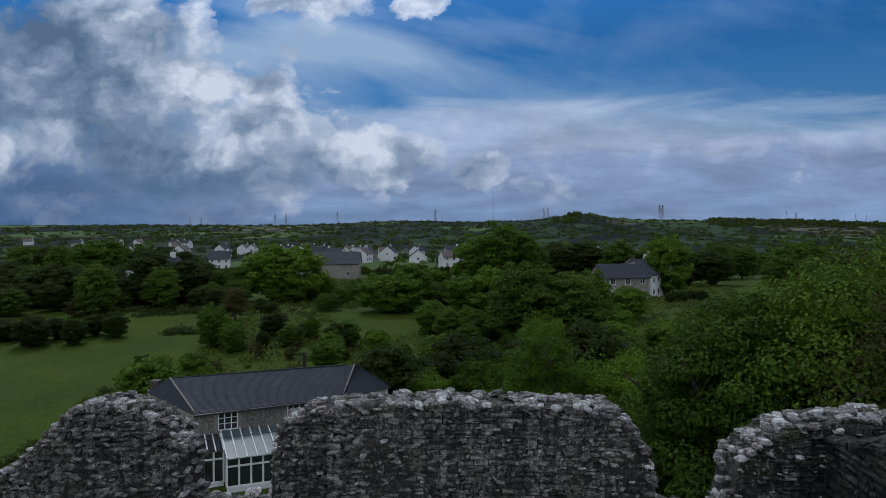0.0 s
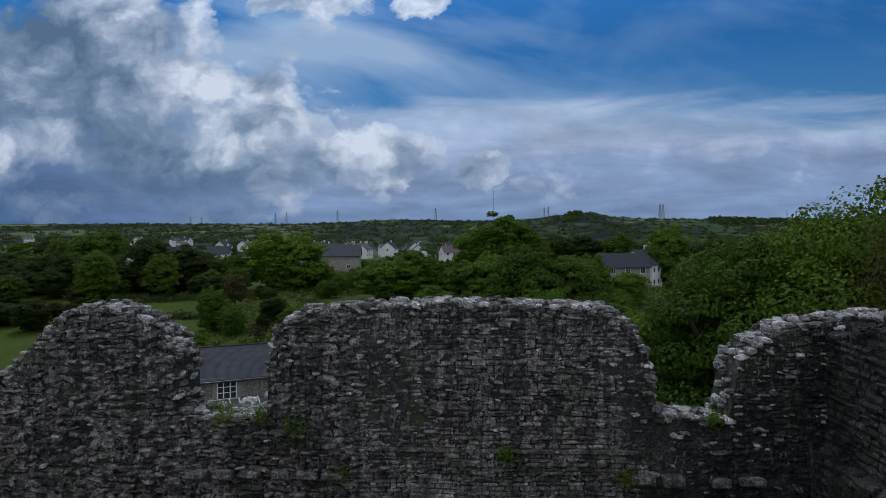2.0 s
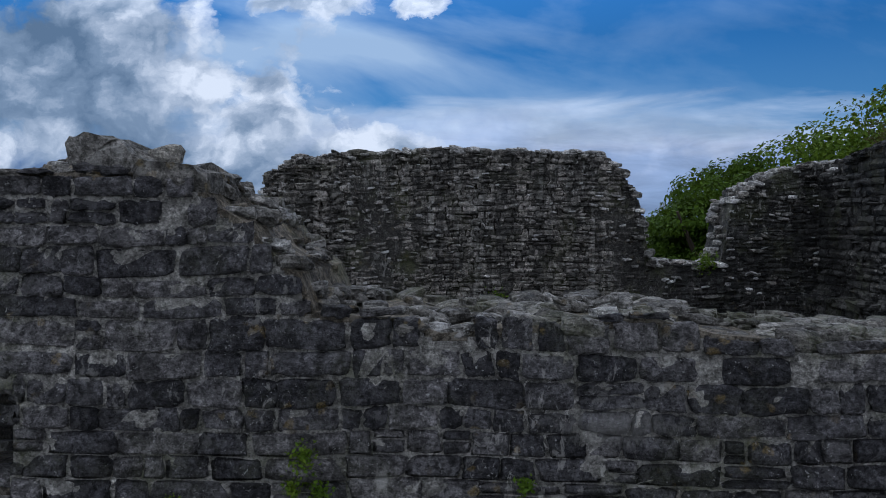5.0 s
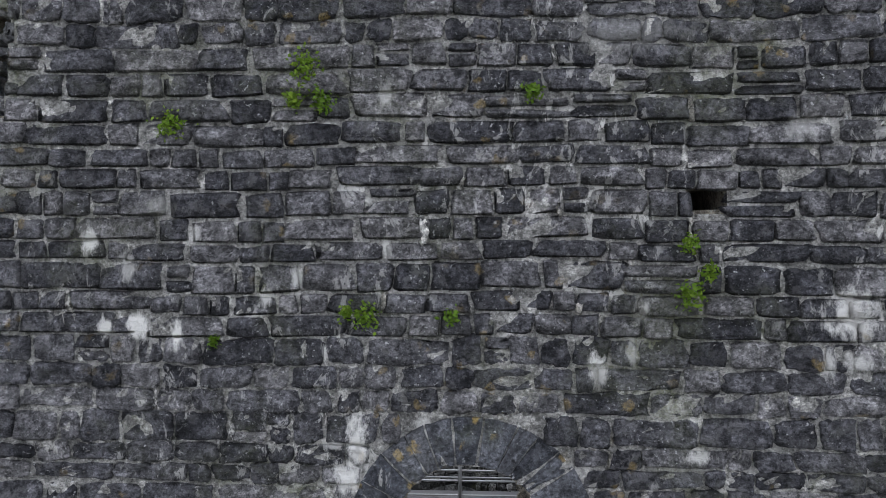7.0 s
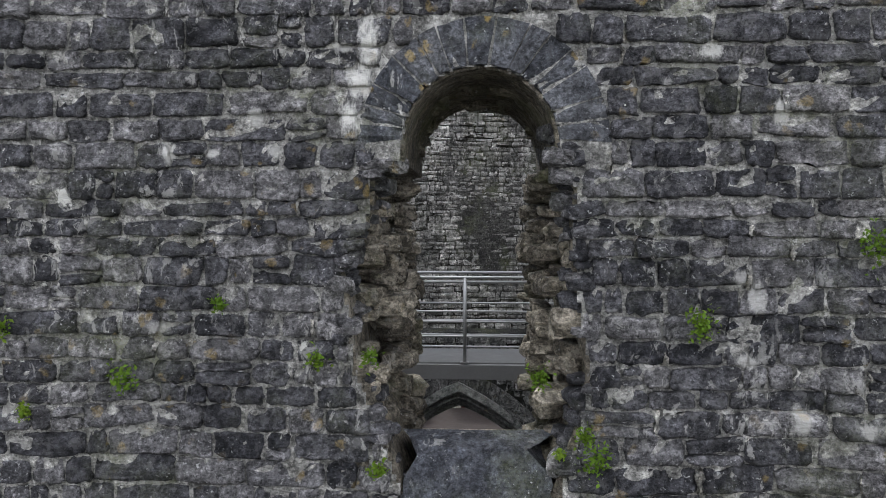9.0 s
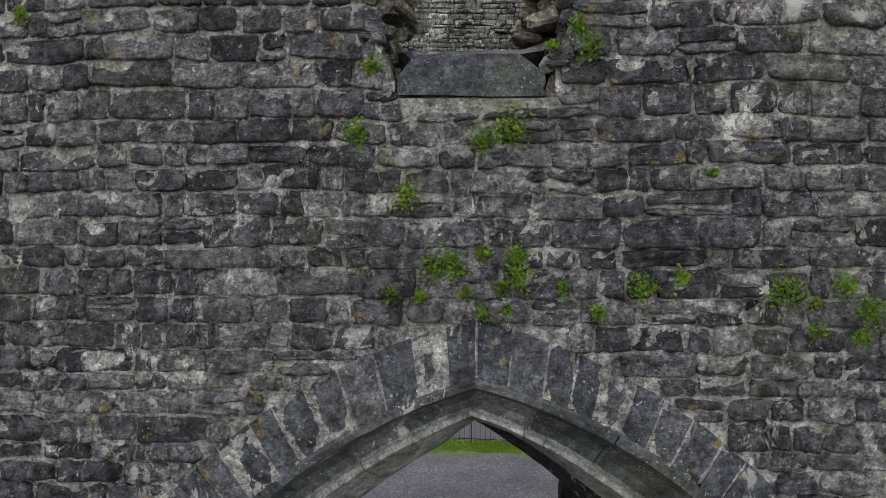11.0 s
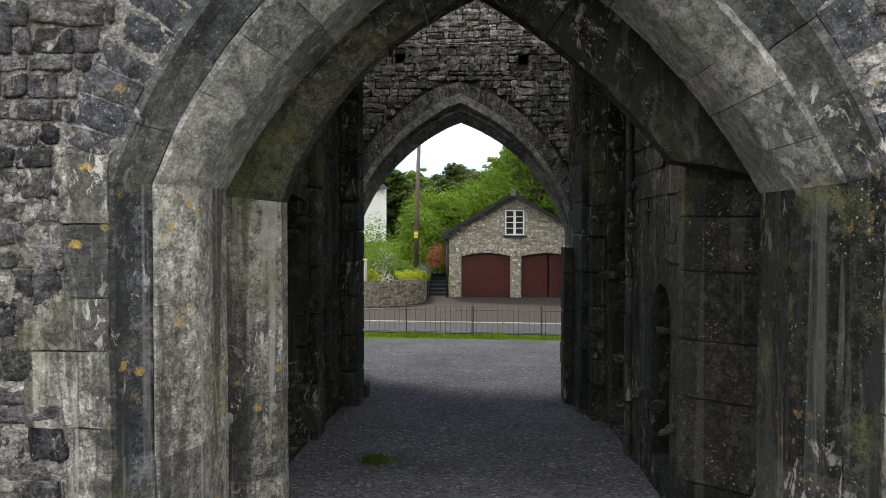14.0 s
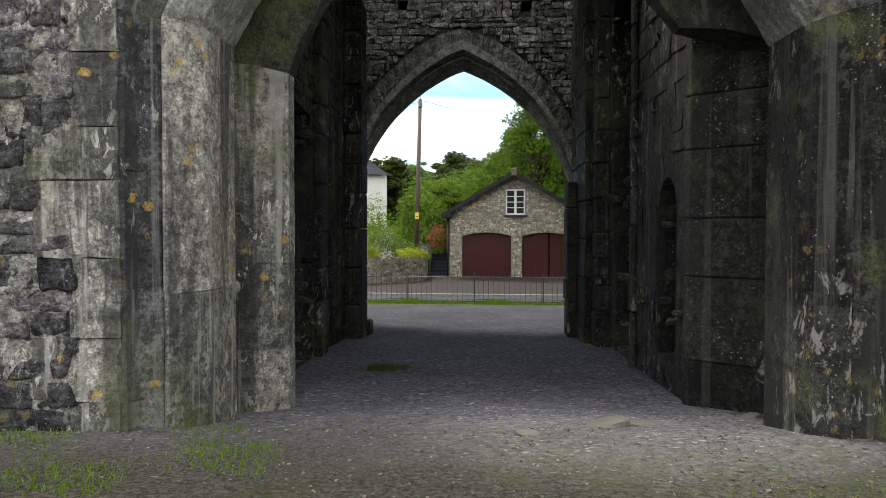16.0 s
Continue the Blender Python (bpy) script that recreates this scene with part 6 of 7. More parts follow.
def casement(parent, x0, x1, y, z0, z1, cols, rows, name="window", border=0.07, bar=0.035):
    """A painted window: frame, glazing bars and a pane of glass in each opening."""
    win = part(name, one_box(x0, x1, y + 0.05, y + 0.09, z0, z1), GLASS, parent)
    for a, b, c_, d in ((x0, x1, z1 - border, z1), (x0, x1, z0, z0 + border), (x0, x0 + border, z0 + border, z1 - border), (x1 - border, x1, z0 + border, z1 - border)):
        part("frame", one_box(a, b, y - 0.01, y + 0.048, c_, d, 0.004), WHITE, win)
    for k in range(1, cols):
        x = x0 + (x1 - x0) * k / cols
        thick_bar = bar * (1.7 if cols == 2 else 1)
        part("mullion", one_box(x - thick_bar, x + thick_bar, y, y + 0.046, z0 + border, z1 - border), WHITE, win)
    for k in range(1, rows):
        z = z0 + border + (z1 - z0 - 2 * border) * k / rows
        part("glazing_bar", one_box(x0 + border, x1 - border, y + 0.004, y + 0.044, z - bar * 0.55, z + bar * 0.55), WHITE, win)
    return win


casement(garage, 1.54, 2.50, GY0 + 0.04, 2.20, 3.46, 2, 4)
part("sill", one_box(1.42, 2.62, GY0 - 0.09, GY0 + 0.1, 2.10, 2.17, 0.01), SLATE, garage)

# ---------------------------------------------------------------- raised garden, steps, pole
garden_wall = tagged(new("garden_wall"), "curved retaining wall of brown stone round the raised garden", "wall", kind="structure")
GW = arc(-5.2, 29.6, 2.9, -math.pi * 0.62, math.pi * 0.05, 15)
GW = [(-16.0, 26.6), (-9.0, 26.75)] + GW + [(-2.35, 31.6)]
GL = np.array(GW)
GD = np.concatenate([[0], np.cumsum(np.linalg.norm(np.diff(GL, axis=0), axis=1))])


def bend(X, Y, Z):
    gx, gy = np.interp(X, GD, GL[:, 0]), np.interp(X, GD, GL[:, 1])
    e = 0.05
    tx, ty = np.interp(X + e, GD, GL[:, 0]) - np.interp(X - e, GD, GL[:, 0]), np.interp(X + e, GD, GL[:, 1]) - np.interp(X - e, GD, GL[:, 1])
    ln = np.maximum(np.hypot(tx, ty), 1e-6)
    tx, ty = tx / ln, ty / ln
    return gx - Y * ty, gy + Y * tx, Z


v, f = stone_block(lay_courses(0, GD[-1], -1.1, 0.14, 0.09, 0.17, 0.14, 0.42, lambda a, b: True), 3, 2, 0.03, 0.010, 0.012, 0.0, bend)
tagged(piece("wall_stones", mesh_of("wall_stones", v, f, GARDEN_STONE), garden_wall), kind="stuff")
bm = bmesh.new()
N = 60
grid = []
for k in range(N):
    s = GD[-1] * k / (N - 1)
    col = []
    for y, z in ((0.03, -1.2), (0.03, 0.13), (0.35, 0.13), (0.35, -1.2)):
        a, b, c_ = bend(np.array(s), np.array(y), np.array(z))
        col.append(bm.verts.new((float(a), float(b), float(c_))))
    grid.append(col)
for a, b in zip(grid, grid[1:]):
    for k in range(3):
        bm.faces.new((a[k], b[k], b[k + 1], a[k + 1]))
bmesh.ops.recalc_face_normals(bm, faces=bm.faces[:])
part("core", bm, GARAGE_MORTAR, garden_wall)
bm = bmesh.new()
soil = [bm.verts.new((x, y + 0.15, 0.08)) for x, y in GW] + [bm.verts.new(p) for p in ((-2.4, 44, 1.6), (-18, 44, 1.6))]
bm.faces.new(soil)
bmesh.ops.triangulate(bm, faces=bm.faces[:])
tagged(part("garden_bed", bm, GROUND), "raised planted garden bed", "garden bed", kind="structure")
steps = thing("garden_steps", "dark stone garden steps between the wall and the garage", "steps")
for k in range(7):
    part("step", one_box(-2.3, -1.42, 32.4 + 0.32 * k, 34.9, -0.95 + 0.18 * k, -0.95 + 0.18 * (k + 1), 0.012), SLATE, steps)
gatepost = tagged(part("gate_post", one_box(-2.42, -2.26, 31.2, 31.34, -0.95, 0.45, 0.01), BLACK), "dark timber gate post by the garden steps", "post")
pillar = thing("gate_pillar", "cream painted pillar standing on the garden wall", "pillar")
part("shaft", one_box(-4.98, -4.72, 26.95, 27.21, 0.08, 1.12, 0.01), RENDER_CREAM, pillar)
part("cap", one_box(-5.01, -4.69, 26.92, 27.24, 1.12, 1.18, 0.01), RENDER_CREAM, pillar)
pole = thing("utility_pole", "tall tarred wooden pole carrying overhead wires", "pole")
part("shaft", tube(bmesh.new(), (-3.12, 33.8, 0.0), (-2.90, 33.8, 8.35), 0.135, 0.095, 14), POLE_WOOD, pole, smooth=True)
part("notice", one_box(-3.17, -2.97, 33.655, 33.67, 2.02, 2.36), YELLOW, pole, "yellow warning plate")
part("notice_bar", one_box(-3.13, -3.01, 33.648, 33.653, 2.12, 2.16), BLACK, pole)
part("crosspiece", tube(bmesh.new(), (-3.0, 33.7, 7.9), (-2.75, 33.7, 8.0), 0.03, sides=8), BLACK, pole)
part("insulator", tube(bmesh.new(), (-2.90, 33.75, 8.33), (-2.90, 33.75, 8.5), 0.03, 0.02, 8), BLACK, pole)


def wire(a, b, sag_):
    bm = bmesh.new()
    pts = [Vector(a).lerp(Vector(b), t) - Vector((0, 0, sag_ * 4 * t * (1 - t))) for t in np.linspace(0, 1, 15)]
    for p_, q_ in zip(pts, pts[1:]):
        tube(bm, p_, q_, 0.011, sides=5)
    return bm


part("overhead_wire", wire((-2.9, 33.75, 8.3), (16, 42, 7.8), 0.9), BLACK, pole)
part("overhead_wire", wire((-2.9, 33.75, 8.2), (-22, 30, 6.8), 0.8), BLACK, pole)


# ---------------------------------------------------------------- plants
def leaf_mesh(name, points, size, mat, up=0.5, aspect=0.62, outward=None):
    """Many small folded leaves at the given points, turned outwards from their clump where that is given."""
    P = np.asarray(points, float)
    n = len(P)
    nrm = rng.normal(0, 1, (n, 3))
    if outward is None:
        nrm[:, 2] = np.abs(nrm[:, 2]) + up
    else:
        nrm = nrm * 0.5 + outward * 1.25 + np.array([0, 0, 0.25])
    nrm /= np.linalg.norm(nrm, axis=1, keepdims=True)
    a = np.cross(nrm, rng.normal(0, 1, (n, 3)))
    a /= np.linalg.norm(a, axis=1, keepdims=True)
    b = np.cross(nrm, a)
    s = size * rng.uniform(0.6, 1.35, (n, 1))
    fold = nrm * s * 0.22
    V = np.stack([P - a * s, P + b * s * aspect + fold, P + a * s, P - b * s * aspect + fold], 1).reshape(-1, 3)
    k = np.arange(n)[:, None] * 4
    return mesh_of(name, V, np.concatenate([k + np.array([[0, 1, 2]]), k + np.array([[0, 2, 3]])], 0), mat)


def crown_points(radius, height, clumps, per, squash=1.0, hollow=0.35, spread=(0.12, 0.26)):
    """Leaf places in uneven clumps that fill a crown standing on z = 0, and the way out of each clump."""
    out, ways = [], []
    for k in range(clumps):
        d = rng.normal(0, 1, 3)
        d /= np.linalg.norm(d)
        r = rng.uniform(hollow, 1.0) ** 0.6 * rng.uniform(0.78, 1.02)
        taper = 1.0 - 0.25 * max(0.0, d[2])
        c_ = np.array([d[0] * radius * taper * r, d[1] * radius * taper * r, height * (0.5 + 0.5 * math.copysign(abs(d[2]) ** 0.75, d[2]) * r)])
        s = radius * rng.uniform(*spread) * (1.0 + 0.25 * (r < 0.6))
        q_ = rng.normal(0, 1, (per, 3))
        q_ /= np.linalg.norm(q_, axis=1, keepdims=True)
        ways.append(q_.copy())
        q_ *= rng.uniform(0.45, 1.0, (per, 1)) ** 0.5
        q_[:, 2] = np.where(q_[:, 2] < 0, q_[:, 2] * 0.5, q_[:, 2] * 0.95) * squash
        # the clump hangs down a little towards its outer edge, like a bough
        out.append(c_ + q_ * s * np.array([1.2, 1.2, 1.0]) - np.array([0, 0, 1]) * (np.hypot(q_[:, :1], q_[:, 1:2]) ** 2) * s * 0.25)
    return np.concatenate(out), np.concatenate(ways)


def tree(name, label, height, radius, clumps, per, leaf, mat, bare=0.22, group="", limbs=7, hollow=0.35, twigs=0, squash=1.0, spread=(0.12, 0.26)):
    """A tree with trunk, limbs and a crown of leaf clumps, standing at the origin."""
    t = thing(name, label, "tree", group)
    bm = bmesh.new()
    r0 = height * 0.022 + 0.05
    pts = [Vector((0, 0, -0.3))]
    for k in range(1, 6):
        pts.append(Vector((rng.normal(0, 0.02) * height, rng.normal(0, 0.02) * height, height * 0.15 * k)))
    for k in range(5):
        tube(bm, pts[k], pts[k + 1], r0 * (1 - k * 0.17), r0 * (1 - (k + 1) * 0.17), 8)
    part("trunk", bm, BARK, t)
    for k in range(limbs):
        a = rng.uniform(0, 6.28)
        z0 = height * rng.uniform(0.18, 0.55)
        base = Vector((0, 0, z0))
        tip = Vector((math.cos(a) * radius * rng.uniform(0.5, 0.95), math.sin(a) * radius * rng.uniform(0.5, 0.95), z0 + height * rng.uniform(0.12, 0.35)))
        kink = base.lerp(tip, 0.5) + Vector((0, 0, height * 0.05))
        bm = tube(bmesh.new(), base, kink, r0 * 0.45, r0 * 0.3, 6)
        tube(bm, kink, tip, r0 * 0.3, r0 * 0.1, 6)
        for q_ in range(twigs):
            s = kink.lerp(tip, rng.uniform(0.1, 1.0))
            d = Vector(rng.normal(0, 1, 3)) * radius * 0.22 + Vector((0, 0, radius * 0.18))
            tube(bm, s, s + d, r0 * 0.07, 0.009, 4)
            for w in range(5):
                e = s + d * rng.uniform(0.4, 1.0)
                tube(bm, e, e + Vector(rng.normal(0, 1, 3)) * radius * 0.12, 0.010, 0.005, 3)
        part("limb", bm, BARK, t)
    P, out_ = crown_points(radius, height * (1 - bare), clumps, per, squash, hollow, spread)
    piece("crown", leaf_mesh("crown", P + np.array([0, 0, height * bare]), leaf, mat, outward=out_), t)
    return t


def stand(x, y, s=1.0, sz=None, turn=0.0, sink=0.0):
    z = float(ground_z(np.array(float(x)), np.array(float(y)))) - sink
    return pose(x, y, z, 0, 0, turn) @ Matrix.Diagonal((s, s, s if sz is None else sz, 1))


# the large sycamore and its neighbours close behind the east end
big = tree("sycamore_tree", "large sycamore in fresh green leaf standing behind the ruin", 18.3, 6.4, 640, 470, 0.088, LEAF_SYC, 0.03, limbs=14, hollow=0.30, squash=0.9, spread=(0.11, 0.22))
big.matrix_basis = stand(14.2, 23.0)
sml = tree("sycamore_tree", "spreading young sycamore in fresh green leaf", 16.4, 4.0, 380, 440, 0.086, LEAF_SYC, 0.02, limbs=9, hollow=0.30, squash=0.9, spread=(0.13, 0.26))
sml.matrix_basis = stand(9.3, 23.2)
brn = tree("budding_tree", "half-bare tree with bronze buds and bare twigs", 17.4, 3.6, 220, 130, 0.05, LEAF_BROWN, 0.2, limbs=26, hollow=0.3, twigs=18)
brn.matrix_basis = stand(14.0, 18.6)

kinds = {
    "mid": tree("broadleaf_tree", "rounded broadleaf tree in mid-green leaf", 12.0, 5.0, 210, 95, 0.22, LEAF_MID, 0.05, "trees in the valley", limbs=4, squash=0.75, spread=(0.13, 0.25)),
    "dark": tree("dark_tree", "dark dense tree in the valley", 12.0, 4.6, 210, 95, 0.22, LEAF_DARK, 0.06, "trees in the valley", limbs=4, squash=0.75, spread=(0.13, 0.25)),
    "bright": tree("spring_tree", "light green tree in new leaf", 12.0, 4.6, 210, 95, 0.21, LEAF_BRIGHT, 0.04, "trees in the valley", limbs=4, squash=0.75, spread=(0.13, 0.25)),
    "brown": tree("brown_tree", "brownish tree just coming into leaf", 12.0, 4.2, 80, 90, 0.20, LEAF_BROWN, 0.15, "trees in the valley", limbs=5),
    "green": tree("green_tree", "green valley tree with an uneven crown", 12.0, 4.8, 210, 95, 0.22, LEAF, 0.04, "trees in the valley", limbs=4, squash=0.75, spread=(0.13, 0.25)),
}
used = set()


def plant(kind, px, top, width, depth, split=True):
    """A tree at its bearing (in 1568ths of the picture's width from the high viewpoint), with its top height line, width and distance."""
    d = depth + 3.9
    x = (px - 841) / 1263 * d
    y = depth + x * 0.045
    gz = float(ground_z(np.array(x), np.array(y)))
    h = max(3.0, 17.4 - (top - 403) / 1263 * d - gz)
    r = width / 2 / 1263 * d
    base_r = {"mid": 5.0, "dark": 4.6, "bright": 4.6, "brown": 4.2, "green": 4.8}[kind] * 1.1
    if split and r > 0.52 * h:                                   # a wide clump is several trees side by side
        k = int(math.ceil(r / (0.45 * h)))
        for i in range(k):
            off = (i + 0.5) / k * 2 - 1
            plant(kind, px + off * width / 2 * 0.8, top + float(rng.uniform(0, 14)), 2 * 0.5 * h / d * 1263 * 0.95, depth + float(rng.uniform(-4, 4)), False)
        return
    m = pose(x, y, gz - 0.2, 0, 0, float(rng.uniform(0, 360))) @ Matrix.Diagonal((r / base_r, r / base_r, h / 12.0, 1))
    if kind in used:
        copy_thing(kinds[kind], m)
    else:
        used.add(kind)
        kinds[kind].matrix_basis = m


TREES = [("mid", 965, 455, 190, 82), ("green", 868, 408, 120, 165), ("mid", 940, 416, 80, 170), ("mid", 1040, 458, 110, 92), ("green", 505, 440, 115, 128), ("mid", 562, 478, 85, 130), ("green", 690, 480, 85, 106), ("green", 735, 472, 70, 112),
         ("bright", 785, 518, 105, 90), ("green", 850, 480, 110, 104), ("dark", 300, 430, 150, 122), ("dark", 375, 462, 110, 130), ("dark", 135, 445, 180, 122), ("dark", 55, 478, 150, 112), ("dark", 30, 535, 130, 88),
         ("dark", 100, 548, 110, 92), ("dark", 185, 535, 90, 96), ("brown", 415, 505, 60, 102), ("bright", 325, 588, 90, 66), ("green", 375, 545, 50, 86), ("mid", 255, 612, 80, 63), ("mid", 1130, 406, 150, 195),
         ("dark", 1235, 415, 130, 182), ("green", 1182, 430, 70, 152), ("dark", 1010, 398, 110, 215), ("mid", 1290, 415, 120, 205), ("bright", 1020, 640, 120, 58), ("brown", 1085, 610, 110, 60), ("green", 600, 595, 70, 82),
         ("brown", 940, 560, 90, 84), ("mid", 905, 590, 120, 78), ("dark", 840, 600, 110, 78), ("green", 1190, 560, 90, 80), ("dark", 1215, 525, 90, 130), ("mid", 1420, 430, 150, 140), ("dark", 1540, 420, 160, 130)]
for row in TREES:
    plant(*row)
for k in range(34):
    plant(("mid", "dark", "green", "brown", "dark")[k % 5], float(rng.uniform(360, 840)), float(rng.uniform(464, 486)), float(rng.uniform(40, 80)), float(rng.uniform(150, 260)))
for k in range(46):
    plant(("mid", "dark", "brown", "dark", "green")[k % 5], float(rng.uniform(-30, 380) if k % 2 else rng.uniform(830, 1600)), float(rng.uniform(422, 446)), float(rng.uniform(40, 90)), float(rng.uniform(190, 330)))
for k in range(52):
    plant(("dark", "mid", "dark", "brown")[k % 4], float(rng.uniform(-40, 420)), float(rng.uniform(445, 500)), float(rng.uniform(60, 110)), float(rng.uniform(108, 150)))
# low trees and bushes over the rough ground, with a grassy clearing left open
left_over = 125
while left_over:
    px, depth, tall = float(rng.uniform(180, 1130)), float(rng.uniform(57, 132)), float(rng.uniform(1.8, 5.0))
    x = (px - 841) / 1263 * (depth + 3.9)
    if x < -31 - 0.085 * (depth - 60) or (-27 < x < -3 and depth < 60) or (590 < px < 770 and 92 < depth < 114) or (400 < px < 590 and depth < 72):
        continue
    foot_z = float(ground_z(np.array(x), np.array(depth)))
    top = 403 + (17.4 - foot_z - tall) / (depth + 3.9) * 1263
    plant(("green", "mid", "dark", "brown", "green", "mid", "bright")[left_over % 7], px, top, tall * float(rng.uniform(0.8, 1.25)) / (depth + 3.9) * 1263, depth, False)
    left_over -= 1


def scatter(name, label, mat, count, box_, size, leaf, category="shrubs", per=60, keep=None):
    """Low growth that nobody could count: clumps over a stretch of ground."""
    x0, x1, y0, y1 = box_
    P, ways = [], []
    while len(P) < count:
        x, y = rng.uniform(x0, x1), rng.uniform(y0, y1)
        if keep and not keep(x, y):
            continue
        s = rng.uniform(*size)
        q_ = rng.normal(0, 1, (per, 3))
        q_ /= np.linalg.norm(q_, axis=1, keepdims=True)
        q_[:, 2] = np.abs(q_[:, 2])
        ways.append(q_.copy())
        q_ = q_ * rng.uniform(0.5, 1.0, (per, 1)) * s
        q_[:, 2] *= 0.75
        P.append(q_ + np.array([x, y, float(ground_z(np.array(x), np.array(y))) - 0.1]))
    return tagged(new(name, leaf_mesh(name, np.concatenate(P), leaf, mat, outward=np.concatenate(ways))), label, category, kind="stuff")


def rough_ground(x, y):
    return x > -32 - 0.085 * (y - 60) and not (-26 < x < -4 and 36 < y < 56) and not (-24 < x < -4 and 92 < y < 112 and -0.21 * y < x < -0.05 * y)


scatter("scrub", "tangled green scrub on the rough ground", LEAF_SCRUB, 1700, (-46, 60, 46, 190), (0.6, 1.7), 0.17, keep=rough_ground)
scatter("bramble", "dark bramble thickets on the rough ground", LEAF_DARK, 700, (-46, 60, 42, 190), (0.5, 1.5), 0.16, keep=rough_ground)
scatter("dry_scrub", "brownish dry scrub", LEAF_BROWN, 420, (-46, 50, 46, 180), (0.5, 1.4), 0.14, keep=rough_ground)
scatter("hedge", "dark hedge along the meadow", LEAF_DARK, 200, (-60, -20, 42, 140), (0.8, 1.7), 0.18, "hedge", keep=lambda x, y: abs(x + 34.5 + 0.085 * (y - 60)) < 1.6 and y < 72 or abs(y - 118 - 0.2 * x) < 3 and x < -36 or abs(x + 40) < 2.6 and abs(y - 93) < 1.4)
scatter("far_woods", "dark woods and hedgerows on the far slopes", LEAF_DARK, 2600, (-1100, 1100, 330, 2300), (4, 10), 1.7, "woods", per=30)
scatter("far_copse", "green copses on the far slopes", LEAF_MID, 420, (-600, 600, 330, 1500), (3, 7), 1.4, "woods", per=36)
scatter("ridge_woods", "woods along the far ridge", LEAF_DARK, 420, (100, 1400, 1700, 2600), (9, 16), 4.5, "woods", per=24, keep=lambda x, y: math.degrees(math.atan2(x, y)) > 18 or 7.0 < math.degrees(math.atan2(x, y)) < 8.2)

# ---------------------------------------------------------------- houses beyond


def gable_house(name, label, w, d, eave, ridge, wall_mat, roof_mat, rows=2, cols=3, chimney=True, group="houses of the village"):
    """A house with its ridge along x: walls, two roof slopes, windows with panes, a door and a chimney."""
    h = thing(name, label, "house", group)
    bm = bmesh.new()
    P = [(-w / 2, -d / 2), (w / 2, -d / 2), (w / 2, d / 2), (-w / 2, d / 2)]
    lo, hi = [bm.verts.new((*p, -1.5)) for p in P], [bm.verts.new((*p, eave)) for p in P]
    tops = [bm.verts.new((-w / 2, 0, ridge)), bm.verts.new((w / 2, 0, ridge))]
    for k in range(4):
        bm.faces.new((lo[k], lo[(k + 1) % 4], hi[(k + 1) % 4], hi[k]))
    bm.faces.new((hi[1], hi[2], tops[1]))
    bm.faces.new((hi[3], hi[0], tops[0]))
    part("wall", bm, wall_mat, h)
    run = (ridge - eave) / (d / 2)
    for s in (-1, 1):
        bm = bmesh.new()
        a = [(-w / 2 - 0.3, 0, ridge + 0.16), (w / 2 + 0.3, 0, ridge + 0.16), (w / 2 + 0.3, s * (d / 2 + 0.4), eave - 0.4 * run + 0.16), (-w / 2 - 0.3, s * (d / 2 + 0.4), eave - 0.4 * run + 0.16)]
        up_, dn = [bm.verts.new(p) for p in a], [bm.verts.new((p[0], p[1], p[2] - 0.15)) for p in a]
        bm.faces.new(up_)
        bm.faces.new(dn[::-1])
        for k in range(4):
            bm.faces.new((up_[k], dn[k], dn[(k + 1) % 4], up_[(k + 1) % 4]))
        bmesh.ops.recalc_face_normals(bm, faces=bm.faces[:])
        part("roof_slope", bm, roof_mat, h)
    for r in range(rows):
        for c_ in range(cols):
            x = -w / 2 + w * (c_ + 0.5) / cols
            z = 0.9 + r * 2.5
            if z + 1.2 < eave:
                win = part("window", one_box(x - 0.6, x + 0.6, -d / 2 - 0.04, -d / 2 + 0.02, z, z + 1.2), WHITE, h)
                part("pane", one_box(x - 0.5, x - 0.04, -d / 2 - 0.055, -d / 2 - 0.042, z + 0.1, z + 1.1), GLASS, win)
                part("pane", one_box(x + 0.04, x + 0.5, -d / 2 - 0.055, -d / 2 - 0.042, z + 0.1, z + 1.1), GLASS, win)
    for s in (-1, 1):
        win = part("window", one_box(min(s * w / 2, s * (w / 2 + 0.04)), max(s * w / 2, s * (w / 2 + 0.04)), -0.5, 0.5, eave - 1.6, eave - 0.4), WHITE, h)
        part("pane", one_box(min(s * (w / 2 + 0.042), s * (w / 2 + 0.055)), max(s * (w / 2 + 0.042), s * (w / 2 + 0.055)), -0.4, 0.4, eave - 1.5, eave - 0.5), GLASS, win)
    if chimney:
        part("chimney", one_box(w / 2 - 1.3, w / 2 - 0.5, -0.35, 0.35, ridge - 0.4, ridge + 1.0), wall_mat, h)
    return h


V = [gable_house("village_house", "white rendered village house with a slate roof", 9, 8.5, 5.0, 8.4, RENDER_WHITE, SLATE),
     gable_house("village_house", "white rendered village house with a brown tiled roof", 10, 8, 4.8, 7.8, RENDER_WHITE, OLD_TILE),
     gable_house("village_house", "grey stone village house with a slate roof", 9, 7, 4.4, 7.4, HOUSE_STONE, SLATE)]
spots = []
for k in range(44):
    px, d = float(rng.uniform(360, 830)), float(rng.uniform(290, 560))
    spots.append((px, d))
for k in range(12):
    spots.append((float(rng.uniform(1000, 1170)), float(rng.uniform(165, 300))))
for k in range(14):
    spots.append((float(rng.uniform(-40, 330)), float(rng.uniform(450, 900))))
